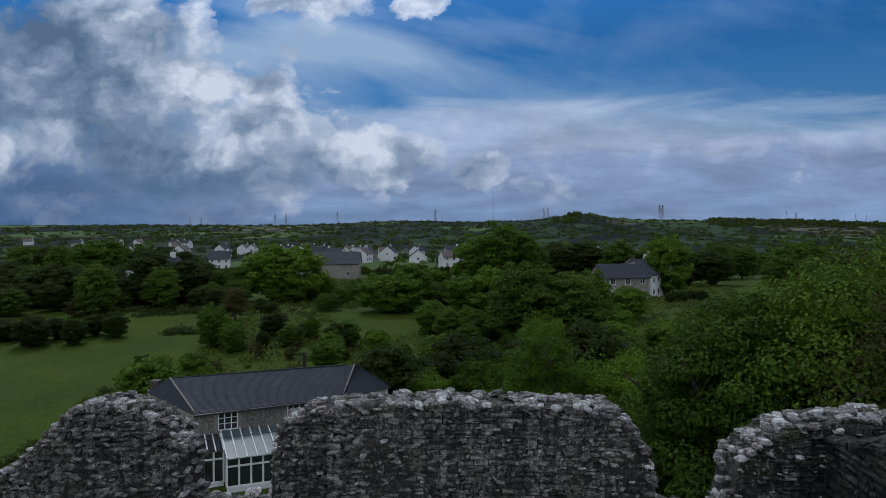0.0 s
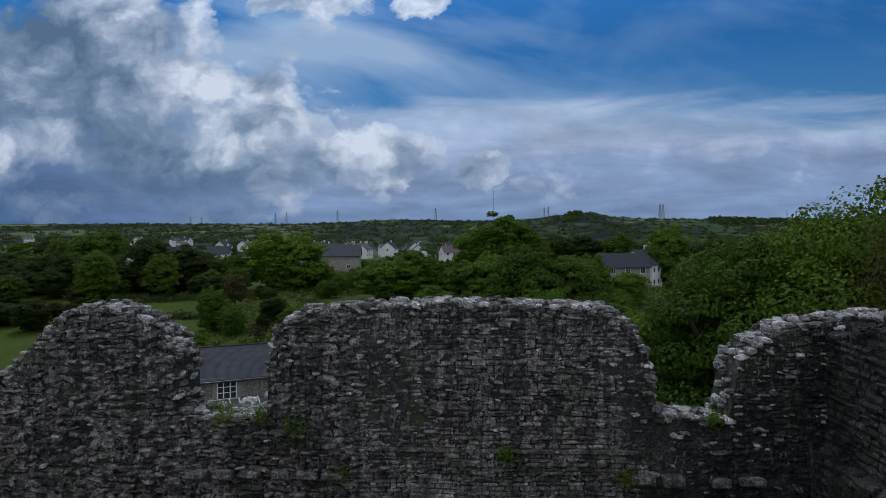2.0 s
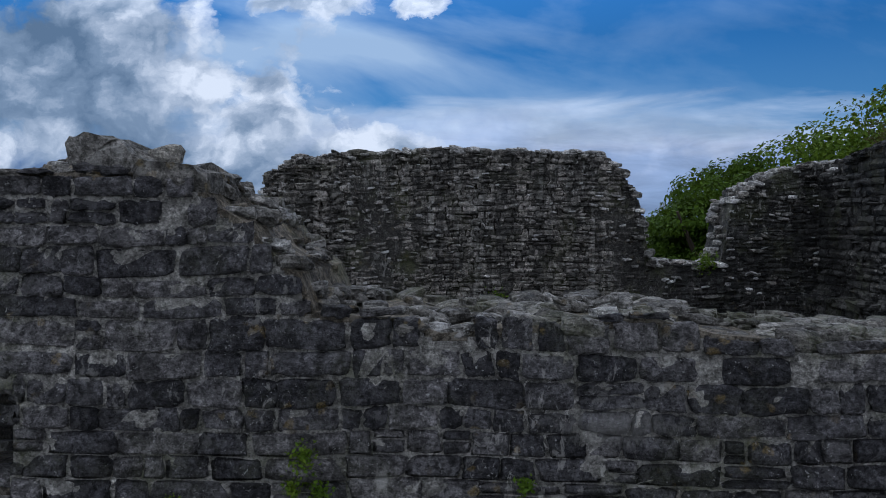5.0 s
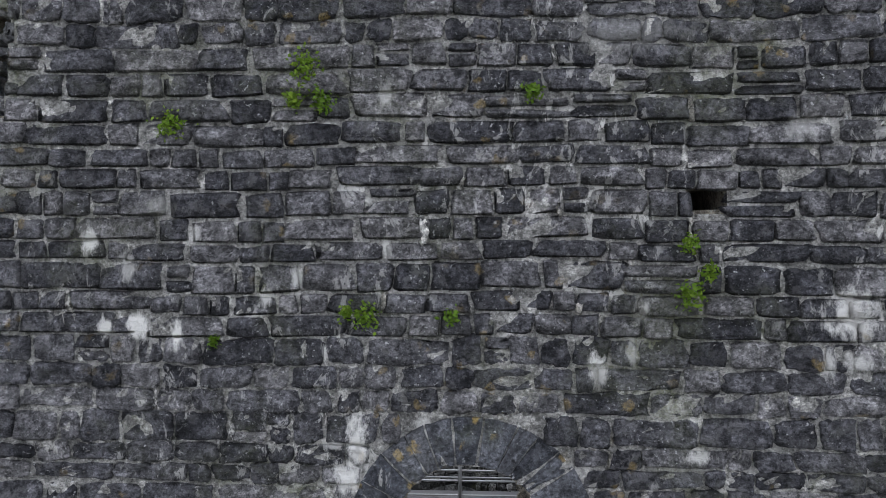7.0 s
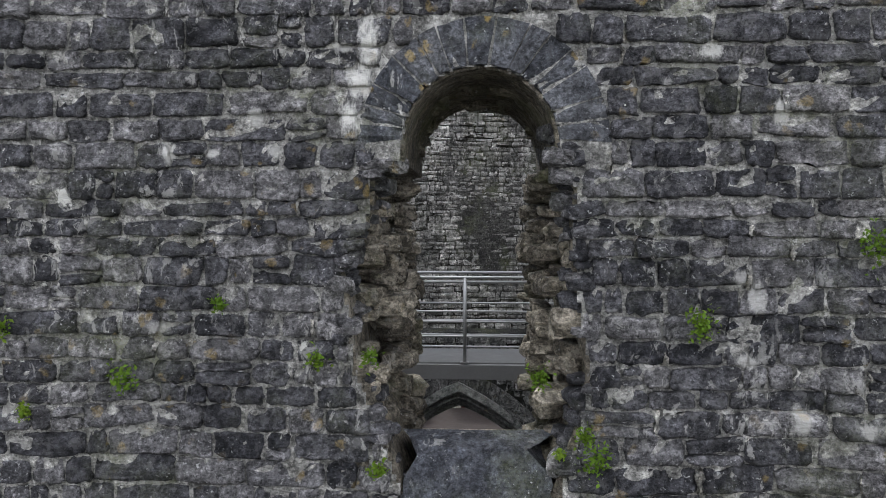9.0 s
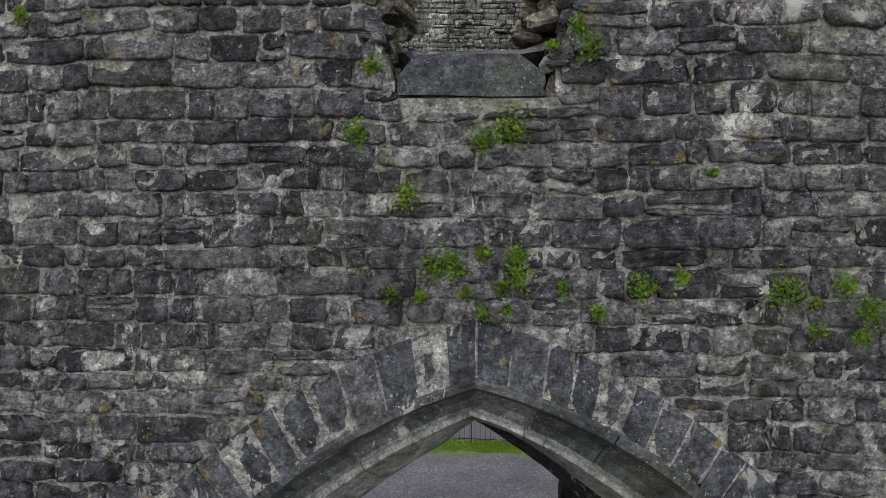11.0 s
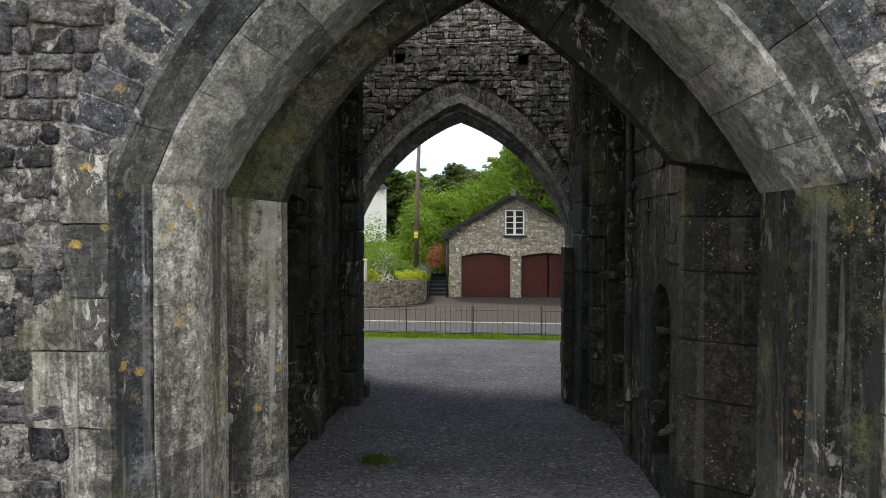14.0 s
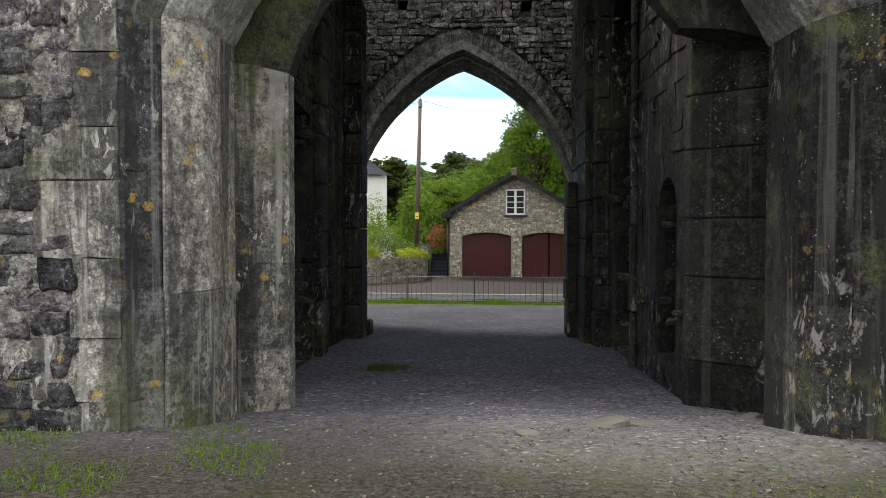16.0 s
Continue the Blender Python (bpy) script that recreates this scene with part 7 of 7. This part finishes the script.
for k, (px, d) in enumerate(spots):
    x = (px - 841) / 1263 * d
    m = pose(x, d, float(ground_z(np.array(x), np.array(d))) + 0.4, 0, 0, float(rng.choice([80, 95, 70, 110, 15, 160]) + rng.uniform(-8, 8)))
    if k < 3:
        V[k].matrix_basis = m
    else:
        copy_thing(V[k % 3], m)
near_house = gable_house("villa", "pale grey rendered house with slate roofs among the trees", 11, 8, 5.2, 8.0, RENDER_WHITE, SLATE, group="")
near_house.matrix_basis = stand(35.5, 152, turn=62)
villa_wing = gable_house("villa_wing", "low stone house with a slate roof", 10, 7, 4.8, 7.2, HOUSE_STONE, SLATE, chimney=False, group="")
villa_wing.matrix_basis = stand(29.0, 142, turn=20)
white_house = gable_house("farmhouse", "white house half hidden by dark trees", 9, 7, 4.8, 7.6, RENDER_WHITE, SLATE, group="")
white_house.matrix_basis = stand(-60, 128, turn=60)
hall = gable_house("long_building", "long building with a wide slate roof", 18, 10, 4.5, 7.6, HOUSE_STONE, SLATE, chimney=False, group="")
hall.matrix_basis = stand(-43, 205, turn=5)
shed = gable_house("shelter", "low white shelter among the trees", 6, 3, 2.4, 3.0, RENDER_WHITE, OLD_TILE, rows=1, chimney=False, group="")
shed.matrix_basis = stand(13.5, 60)

# ---------------------------------------------------------------- stone house with the conservatory
house = thing("stone_house", "low stone house with a hipped slate roof and white windows", "house")
HA, HB, HC, HDD, HE_, HF = (Vector(p) for p in ((-18.2, 41.1, 5.55), (-24.0, 47.0, 5.55), (-21.6, 45.4, 6.75), (-9.9, 49.6, 7.0), (-9.4, 46.2, 5.55), (-6.6, 49.2, 5.55)))
HG, HH = Vector((-9.0, 54.0, 5.55)), Vector((-24.0, 51.0, 5.55))
HP = Vector((-9.0, 48.6, 7.25))


def house_wall(a, b, mat, drop=7.0):
    bm = bmesh.new()
    side = (b - a).cross(Vector((0, 0, 1))).normalized() * -0.3
    cs = [bm.verts.new(p) for p in (a, b, b - Vector((0, 0, drop)), a - Vector((0, 0, drop)))]
    ds = [bm.verts.new(v_.co + side) for v_ in cs]
    bm.faces.new(cs)
    bm.faces.new(ds[::-1])
    for i in range(4):
        bm.faces.new((cs[i], ds[i], ds[(i + 1) % 4], cs[(i + 1) % 4]))
    bmesh.ops.recalc_face_normals(bm, faces=bm.faces[:])
    part("wall", bm, mat, house)


for a, b, mat in ((HA, HE_, HOUSE_STONE), (HB, HA, HOUSE_STONE), (HE_, HF, RENDER_WHITE), (HF, HG, RENDER_WHITE), (HG, HH, HOUSE_STONE), (HH, HB, HOUSE_STONE)):
    house_wall(a, b, mat)


def slate_slope(a0, a1, b1, b0, n=36):
    """A roof slope in overlapping courses of slate, from the eave a0-a1 up to the ridge b0-b1."""
    bm = bmesh.new()
    up_ = Vector((0, 0, 0.014))
    out_ = ((a0 + a1) / 2 - (b0 + b1) / 2)
    out_.z = 0
    out_ = out_.normalized() * 0.35 - Vector((0, 0, 0.1))
    a0, a1 = a0 + out_, a1 + out_
    for k in range(n):
        t0, t1 = k / n, min(1.0, (k + 1.08) / n)
        cs = [bm.verts.new(p) for p in (a0.lerp(b0, t0) + up_, a1.lerp(b1, t0) + up_, a1.lerp(b1, t1), a0.lerp(b0, t1))]
        ds = [bm.verts.new(w.co - Vector((0, 0, 0.05))) for w in cs]
        bm.faces.new(cs)
        for i in range(4):
            bm.faces.new((cs[i], ds[i], ds[(i + 1) % 4], cs[(i + 1) % 4]))
    tagged(part("roof_slope", bm, SLATE, house, "blue-grey slate roof slope in even courses"), kind="stuff")


slate_slope(HA, HE_, HDD, HC)
slate_slope(HB, HA, HC, HC + Vector((0.01, 0, 0)))
slate_slope(HE_, HE_ + Vector((0.01, 0, 0)), HP, HDD)
slate_slope(HE_, HF, HP, HP + Vector((-0.3, 0.4, 0)))
slate_slope(HF, HG, HDD, HP)
slate_slope(HG, HH, HC, HDD)
slate_slope(HH, HB, HC, HC + Vector((0, 0.01, 0)))
for a, b, mat in ((HA, HC, KERB), (HC, HDD, SLATE), (HE_, HP, KERB), (HF, HP, SLATE)):
    part("ridge", tube(bmesh.new(), a + Vector((0, 0, 0.02)), b + Vector((0, 0, 0.04)), 0.055, sides=8), mat, house)
along_ = (HE_ - HA).normalized()
TURN = math.degrees(math.atan2(along_.y, along_.x))
part("gutter", tube(bmesh.new(), HA + Vector((0.15, -0.35, -0.2)), HE_ + Vector((0.15, -0.35, -0.2)), 0.07, sides=8), BLACK, house)
part("flue", tube(bmesh.new(), (-13.0, 49.5, 6.0), (-13.0, 49.5, 8.0), 0.13, sides=10), BLACK, house)
part("chimney", one_box(-23.6, -23.0, 46.6, 47.2, 4.6, 6.3, 0.03), OLD_TILE, house)
for s in (1.5, 6.1):
    base = HA + along_ * s
    win = casement(house, 0, 1.3, -0.06, 4.1, 5.35, 3, 3)
    win.matrix_basis = pose(base.x, base.y, 0, 0, 0, TURN)
    for o_ in (-0.28, 1.32):
        quoin = part("quoin", one_box(o_, o_ + 0.24, -0.05, 0.05, 4.0, 5.45, 0.01), KERB, house)
        quoin.matrix_basis = pose(base.x, base.y, 0, 0, 0, TURN)
cons = thing("conservatory", "white framed conservatory with a milky glazed roof", "conservatory", at=pose(-18.2, 41.1, 0.7, 0, 0, 26) @ pose(0.7, -3.4, 0))
def glazed_bay(x0, x1, front, back, eave, top, lights, roof_mat):
    """A glazed bay: slab, dwarf wall, mullions, transoms, panes, side glazing and a sloping roof of panes and rafters."""
    wide = (x1 - x0) / lights
    part("floor_slab", one_box(x0, x1, front, back, -1.9, 0.1), KERB, cons)
    part("dwarf_wall", one_box(x0, x1, front, front + 0.18, 0.1, 0.75, 0.01), RENDER_WHITE, cons)
    for k in range(lights + 1):
        x = x0 + wide * k
        part("mullion", one_box(x - 0.06, x + 0.06, front + 0.02, front + 0.14, 0.75, eave, 0.005), WHITE, cons)
    for z in (0.78, eave - 0.5, eave):
        part("transom", one_box(x0, x1, front + 0.015, front + 0.145, z - 0.06, z + 0.06, 0.005), WHITE, cons)
    for k in range(lights):
        x = x0 + wide * k
        part("pane", one_box(x + 0.06, x + wide - 0.06, front + 0.06, front + 0.08, 0.84, eave - 0.56), GLASS, cons)
        part("pane", one_box(x + 0.06, x + wide - 0.06, front + 0.06, front + 0.08, eave - 0.44, eave - 0.06), GLASS, cons)
    for x in (x0, x1):
        part("side_glazing", one_box(x - 0.02, x + 0.02, front + 0.14, back, 0.1, eave), GLASS, cons)
        part("corner_post", one_box(x - 0.065, x + 0.065, back - 0.12, back, 0.1, eave, 0.005), WHITE, cons)
    n = lights + 1
    for k in range(n):
        a0, a1 = x0 + (x1 - x0) * k / n, x0 + (x1 - x0) * (k + 1) / n
        bm = bmesh.new()
        a = [(a0 + 0.04, front - 0.2, eave + 0.05), (a1 - 0.04, front - 0.2, eave + 0.05), (a1 - 0.04, back, top), (a0 + 0.04, back, top)]
        up_, dn = [bm.verts.new(p) for p in a], [bm.verts.new((p[0], p[1], p[2] - 0.03)) for p in a]
        bm.faces.new(up_)
        bm.faces.new(dn[::-1])
        for i in range(4):
            bm.faces.new((up_[i], dn[i], dn[(i + 1) % 4], up_[(i + 1) % 4]))
        part("roof_pane", bm, roof_mat, cons)
        part("rafter", tube(bmesh.new(), (a0, front - 0.2, eave + 0.09), (a0, back, top + 0.04), 0.04, sides=6), WHITE, cons)
    part("rafter", tube(bmesh.new(), (x1, front - 0.2, eave + 0.09), (x1, back, top + 0.04), 0.04, sides=6), WHITE, cons)


glazed_bay(-1.5, 0.9, 1.2, 3.3, 2.75, 3.25, 4, GLASS)
glazed_bay(0.95, 4.6, 0.0, 3.3, 2.55, 3.45, 5, ROOF_GLASS)

# ---------------------------------------------------------------- far masts
def pylon(h):
    p = thing("pylon", "steel lattice pylon on the skyline", "pylon", "pylons on the ridge")
    for sx, sy in ((-1, -1), (1, -1), (1, 1), (-1, 1)):
        part("leg", tube(bmesh.new(), (sx * h * 0.09, sy * h * 0.09, 0), (sx * h * 0.012, sy * h * 0.012, h), 0.55, 0.4, 5), PYLON, p)
    for z, w in ((0.62, 0.17), (0.76, 0.20), (0.9, 0.15)):
        part("crossarm", tube(bmesh.new(), (-w * h, 0, z * h), (w * h, 0, z * h), 0.5, sides=5), PYLON, p)
    for k in range(6):
        z0, z1 = k / 7 * h, (k + 1) / 7 * h
        r0_, r1_ = h * (0.09 - 0.078 * k / 7), h * (0.09 - 0.078 * (k + 1) / 7)
        bm = tube(bmesh.new(), (-r0_, -r0_, z0), (r1_, -r1_, z1), 0.3, sides=4)
        tube(bm, (r0_, -r0_, z0), (-r1_, -r1_, z1), 0.3, sides=4)
        part("brace", bm, PYLON, p)
    return p


pyl = None
for px, d, h in ((484, 2450, 40), (504, 2500, 42), (596, 2450, 42), (771, 2450, 42), (962, 2300, 34), (969, 2350, 34), (1163, 2250, 50), (1168, 2300, 50), (1380, 2400, 36), (1396, 2450, 36), (1497, 2450, 36), (1515, 2500, 34), (330, 2600, 30), (350, 2600, 28)):
    x = (px - 841) / 1263 * (d + 4) - 0.0
    m = pose(x, d, float(ground_z(np.array(x), np.array(float(d)))) - 1, 0, 0, float(rng.uniform(0, 90)))
    if pyl is None:
        pyl = pylon(40.0)
        pyl.matrix_basis = m @ Matrix.Scale(h / 40, 4)
    else:
        copy_thing(pyl, m @ Matrix.Scale(h / 40, 4))
mast = thing("radio_mast", "tall thin radio mast on the skyline", "mast", at=pose((873 - 841) / 1263 * 2304, 2300, float(ground_z(np.array(58.0), np.array(2300.0)))))
part("pole", tube(bmesh.new(), (0, 0, 0), (0, 0, 100), 0.9, 0.5, 6), PYLON, mast)

# ---------------------------------------------------------------- garden planting
def bush(name, label, x, y, z, r, h, mat, leaf, count, category="shrub"):
    q_ = rng.normal(0, 1, (count, 3))
    q_ /= np.linalg.norm(q_, axis=1, keepdims=True)
    q_[:, 2] = np.abs(q_[:, 2])
    way = q_.copy()
    q_ *= rng.uniform(0.55, 1.02, (count, 1)) * (1 + 0.12 * np.sin(q_[:, :1] * 5 + x) * np.cos(q_[:, 1:2] * 4))
    ob = tagged(new(name, leaf_mesh(name, q_ * np.array([r, r, h]), leaf, mat, outward=way)), label, category)
    ob.location = (x, y, z)
    return ob


for x, y, r, h in ((-4.55, 27.6, 0.50, 0.62), (-3.35, 28.2, 0.46, 0.50), (-2.95, 28.7, 0.5, 0.55), (-2.55, 29.4, 0.42, 0.5)):
    bush("golden_shrub", "clipped golden-green shrub on the garden wall", x, y, 0.08, r, h, LEAF_GOLD, 0.045, 1500)
bush("white_shrub", "grey-white flowering shrub spilling over the wall", -3.95, 27.7, 0.05, 0.55, 0.52, LEAF_WHITE, 0.035, 900)
bush("green_shrub", "dark green shrub under white flowers", -3.9, 27.85, 0.0, 0.6, 0.6, LEAF_DARK, 0.05, 900)
bush("white_blossom_bush", "tall bush with white blossom", -4.3, 30.5, 0.1, 0.75, 1.55, LEAF_WHITE, 0.045, 700)
bush("garden_bush", "loose green garden bush", -4.4, 30.7, 0.1, 1.0, 1.7, LEAF_BRIGHT, 0.06, 1500)
bush("garden_bush", "loose green garden bush", -3.4, 30.2, 0.1, 0.9, 0.9, LEAF, 0.06, 1300)
bush("lilac_bush", "hazy lilac flowering border", -2.5, 30.4, 0.1, 0.45, 0.75, LEAF_LILAC, 0.035, 600)
bush("red_shrub", "shrub with pink and red blossom by the garage", -1.95, 33.6, 0.5, 0.68, 1.35, LEAF_RED, 0.05, 600)
bush("red_shrub_leaves", "green leaves of the flowering shrub", -1.95, 33.7, 0.2, 0.75, 1.45, LEAF_MID, 0.06, 800)
bush("garden_bush", "pale green feathery bush", -5.2, 32.5, 0.1, 1.5, 3.0, LEAF, 0.06, 3600)
bush("garden_bush", "rounded green bush behind the pole", -3.2, 36.5, 0.6, 1.7, 3.6, LEAF_BRIGHT, 0.08, 4200)
bush("garden_bush", "dark green bush by the steps", -1.9, 36.5, 0.4, 1.2, 2.4, LEAF_MID, 0.07, 2200)
# trees behind the garage, seen through the gateway
airy = tree("ash_tree", "tall airy tree in light new leaf behind the garage", 12.6, 2.9, 330, 130, 0.075, LEAF_BRIGHT, 0.06, limbs=12, hollow=0.25, twigs=5)
airy.matrix_basis = stand(4.3, 44)
low_tree = tree("hazel_tree", "low dense green tree behind the garage", 7.0, 3.0, 240, 150, 0.07, LEAF, 0.03, "trees behind the garage", limbs=6, hollow=0.3)
low_tree.matrix_basis = stand(1.6, 44)
for x, y, r, h in ((-1.6, 47, 1.0, 0.86), (7.4, 45, 1.2, 1.3), (-4.2, 55, 0.95, 0.8), (0.6, 56, 1.1, 0.95), (10.2, 44, 1.3, 1.45)):
    copy_thing(low_tree, stand(x, y, r, h, float(rng.uniform(0, 360)), 0.2))

for x, y, r, h in ((-7.5, 56, 0.8, 0.75), (-1.0, 59, 0.85, 0.80), (5.2, 57, 0.85, 0.85), (10.5, 60, 0.9, 0.9)):
    copy_thing(kinds["dark"], stand(x, y, r, h, float(rng.uniform(0, 360)), 0.2))

# grass at the fence and before the gate
def blades(name, label, pts, height, mat, width=0.006):
    P = np.asarray(pts, float)
    n = len(P)
    a = rng.uniform(0, 6.28, n)
    side = np.stack([np.cos(a), np.sin(a), np.zeros(n)], 1) * width
    lean = rng.normal(0, 0.35, (n, 3)) * np.asarray(height)[:, None]
    lean[:, 2] = np.asarray(height)
    V = np.stack([P - side, P + side, P + lean], 1).reshape(-1, 3)
    return tagged(new(name, mesh_of(name, V, np.arange(3 * n).reshape(-1, 3), mat)), label, "grass", kind="stuff")


n = 9000
gx = rng.uniform(-7, 7, n)
gy = fence_at(gx) - rng.uniform(-0.25, 0.95, n) ** 1.0
gz_ = ground_z(gx, gy)
blades("verge_grass", "strip of green verge grass along the fence", np.stack([gx, gy, gz_], 1), rng.uniform(0.02, 0.09, n) * (1 + 1.2 * (np.sin(gx * 2.3) > 0.7)), LEAF, 0.012)
n = 16000
gx, gy = rng.uniform(-4.2, 4.2, n), rng.uniform(-2.2, 0.75, n)
patchy = np.sin(gx * 2.1 + 1.2) * np.sin(gy * 3.1 + gx) + rng.normal(0, 0.25, n) + (np.abs(gx + 0.5) - 1.5) * 0.30
keep = (patchy > 0.62) & (gy < 0.30) & ((gx < -1.4) | (rng.random(n) < 0.35))
blades("thin_grass", "thin tufts of grass in the worn earth", np.stack([gx, gy, ground_z(gx, gy)], 1)[keep], rng.uniform(0.02, 0.06, keep.sum()), LEAF, 0.004)
n = 5200
gx, gy = rng.uniform(-3.3, -1.0, n), rng.uniform(-1.5, -0.04, n)
keep = np.sin(gx * 4.3 + 0.6) * np.sin(gy * 5.1 + gx * 1.7) + rng.normal(0, 0.2, n) > 0.25
blades("foot_grass", "fresh green grass and moss at the foot of the wall", np.stack([gx, gy, ground_z(gx, gy)], 1)[keep], rng.uniform(0.010, 0.04, keep.sum()), LEAF, 0.005)
n = 500
gx, gy = rng.normal(-1.0, 0.12, n), rng.normal(3.65, 0.10, n)
blades("passage_weed", "small weed growing in the gravel", np.stack([gx, gy, ground_z(gx, gy)], 1), rng.uniform(0.02, 0.07, n), GRASS_BLADE, 0.006)
# loose stones on the ground
n = 2600
px_, py_ = rng.uniform(-3.2, 3.2, n), rng.uniform(-1.6, 1.6, n)
v, f = lumps(np.stack([px_, py_, ground_z(px_, py_) + 0.002], 1), rng.uniform(0.003, 0.010, n), 0.5, 1)
tagged(new("gravel_grit", mesh_of("gravel_grit", v, f, RUBBLE)), "fine grey grit lying on the worn earth", "gravel", kind="stuff")
n = 420
px_, py_ = rng.uniform(-3.5, 3.5, n), rng.uniform(-1.5, 6.5, n)
v, f = lumps(np.stack([px_, py_, ground_z(px_, py_) + 0.003], 1), rng.uniform(0.005, 0.012, n), 0.5, 1)
tagged(new("loose_chippings", mesh_of("loose_chippings", v, f, FLAGSTONE)), "pale loose chippings lying on the gravel", "stones", kind="stuff")
for x, y, s in ((0.92, 0.70, 0.13), (1.2, 0.8, 0.09), (-0.9, 0.95, 0.08), (0.35, 0.15, 0.07), (-0.25, 0.72, 0.06), (2.1, 1.3, 0.06)):
    v, f = lumps([(0, 0, 0)], [s], 0.22, 2)
    ob = tagged(new("flat_stone", mesh_of("flat_stone", v, f, FLAGSTONE)), "flat worn stone bedded in the earth", "stone", "flat stones before the gate")
    ob.location = (x, y, float(ground_z(np.array(x), np.array(y))) + 0.004)

# small ferns and weeds rooted in the joints of the front wall
SPROUTS_HIGH = [(-0.76, 11.12, 0.10), (-0.83, 10.95, 0.07), (-0.68, 10.94, 0.08), (-1.50, 10.82, 0.09), (0.44, 10.98, 0.06), (1.27, 10.18, 0.06), (1.37, 10.03, 0.06), (1.27, 9.91, 0.09), (-0.44, 9.79, 0.09), (-0.55, 9.81, 0.05), (0.01, 9.79, 0.05), (-1.28, 9.64, 0.04),
                (-2.57, 7.55, 0.08), (-1.86, 7.27, 0.09), (-1.33, 7.68, 0.05), (-0.78, 7.38, 0.06), (-0.49, 7.40, 0.06), (1.28, 7.59, 0.10), (2.19, 8.02, 0.12), (0.73, 6.86, 0.10), (0.68, 6.98, 0.07), (-0.45, 6.78, 0.06), (0.43, 7.29, 0.07), (-2.44, 7.07, 0.05), (0.54, 6.87, 0.04)]
SPROUTS_LOW = [(-0.54, 6.40, 0.09), (0.16, 6.35, 0.09), (0.32, 6.42, 0.12), (-0.26, 6.06, 0.08), (1.41, 6.16, 0.05), (-0.10, 5.67, 0.10), (0.0, 5.68, 0.10), (0.17, 5.74, 0.06), (0.36, 5.71, 0.09), (0.36, 5.60, 0.09), (-0.35, 5.51, 0.06), (-0.18, 5.49, 0.05), (0.08, 5.51, 0.04), (0.26, 5.54, 0.05),
               (0.16, 5.40, 0.05), (0.29, 5.41, 0.05), (0.60, 5.54, 0.05), (0.79, 5.41, 0.06), (1.04, 5.55, 0.10), (1.25, 5.60, 0.06), (1.80, 5.55, 0.13), (2.12, 5.57, 0.08), (1.98, 5.32, 0.06), (2.26, 5.43, 0.11), (2.21, 5.29, 0.06), (1.97, 5.47, 0.04)]
for k, (x, z, s) in enumerate(SPROUTS_HIGH + SPROUTS_LOW):
    cnt = int(170 * s / 0.1)
    q_ = np.abs(rng.normal(0, 0.45, (cnt, 3))) * np.array([1, -1, 1]) * s
    q_[:, 0] = rng.normal(0, 0.38, cnt) * s
    q_[:, 2] = rng.normal(-0.1, 0.42, cnt) * s
    ob = tagged(new("wall_fern", leaf_mesh("wall_fern", q_, 0.014, LEAF_FERN, 0.2)), "small green fern rooted in a wall joint", "wall plant", kind="stuff")
    ob.location = (x, -0.03, z)
for x, z, s in ((-5.0, 11.7, 0.3), (-4.3, 11.66, 0.2), (-3.6, 11.4, 0.25), (0.6, 10.95, 0.2), (3.0, 10.5, 0.2), (-2.7, 10.5, 0.2), (4.6, 11.72, 0.2)):
    q_ = rng.normal(0, 0.5, (260, 3)) * s
    q_[:, 1] = -np.abs(q_[:, 1])
    ob = tagged(new("ruin_weed", leaf_mesh("ruin_weed", q_, 0.028, LEAF_FERN, 0.2)), "green weed growing on the ruined rear wall", "wall plant", kind="stuff")
    ob.location = (x, RY - 0.04, z)

# single stones of the front wall that can be picked apart
lay_pieces("stone", near[idx], front_wall)
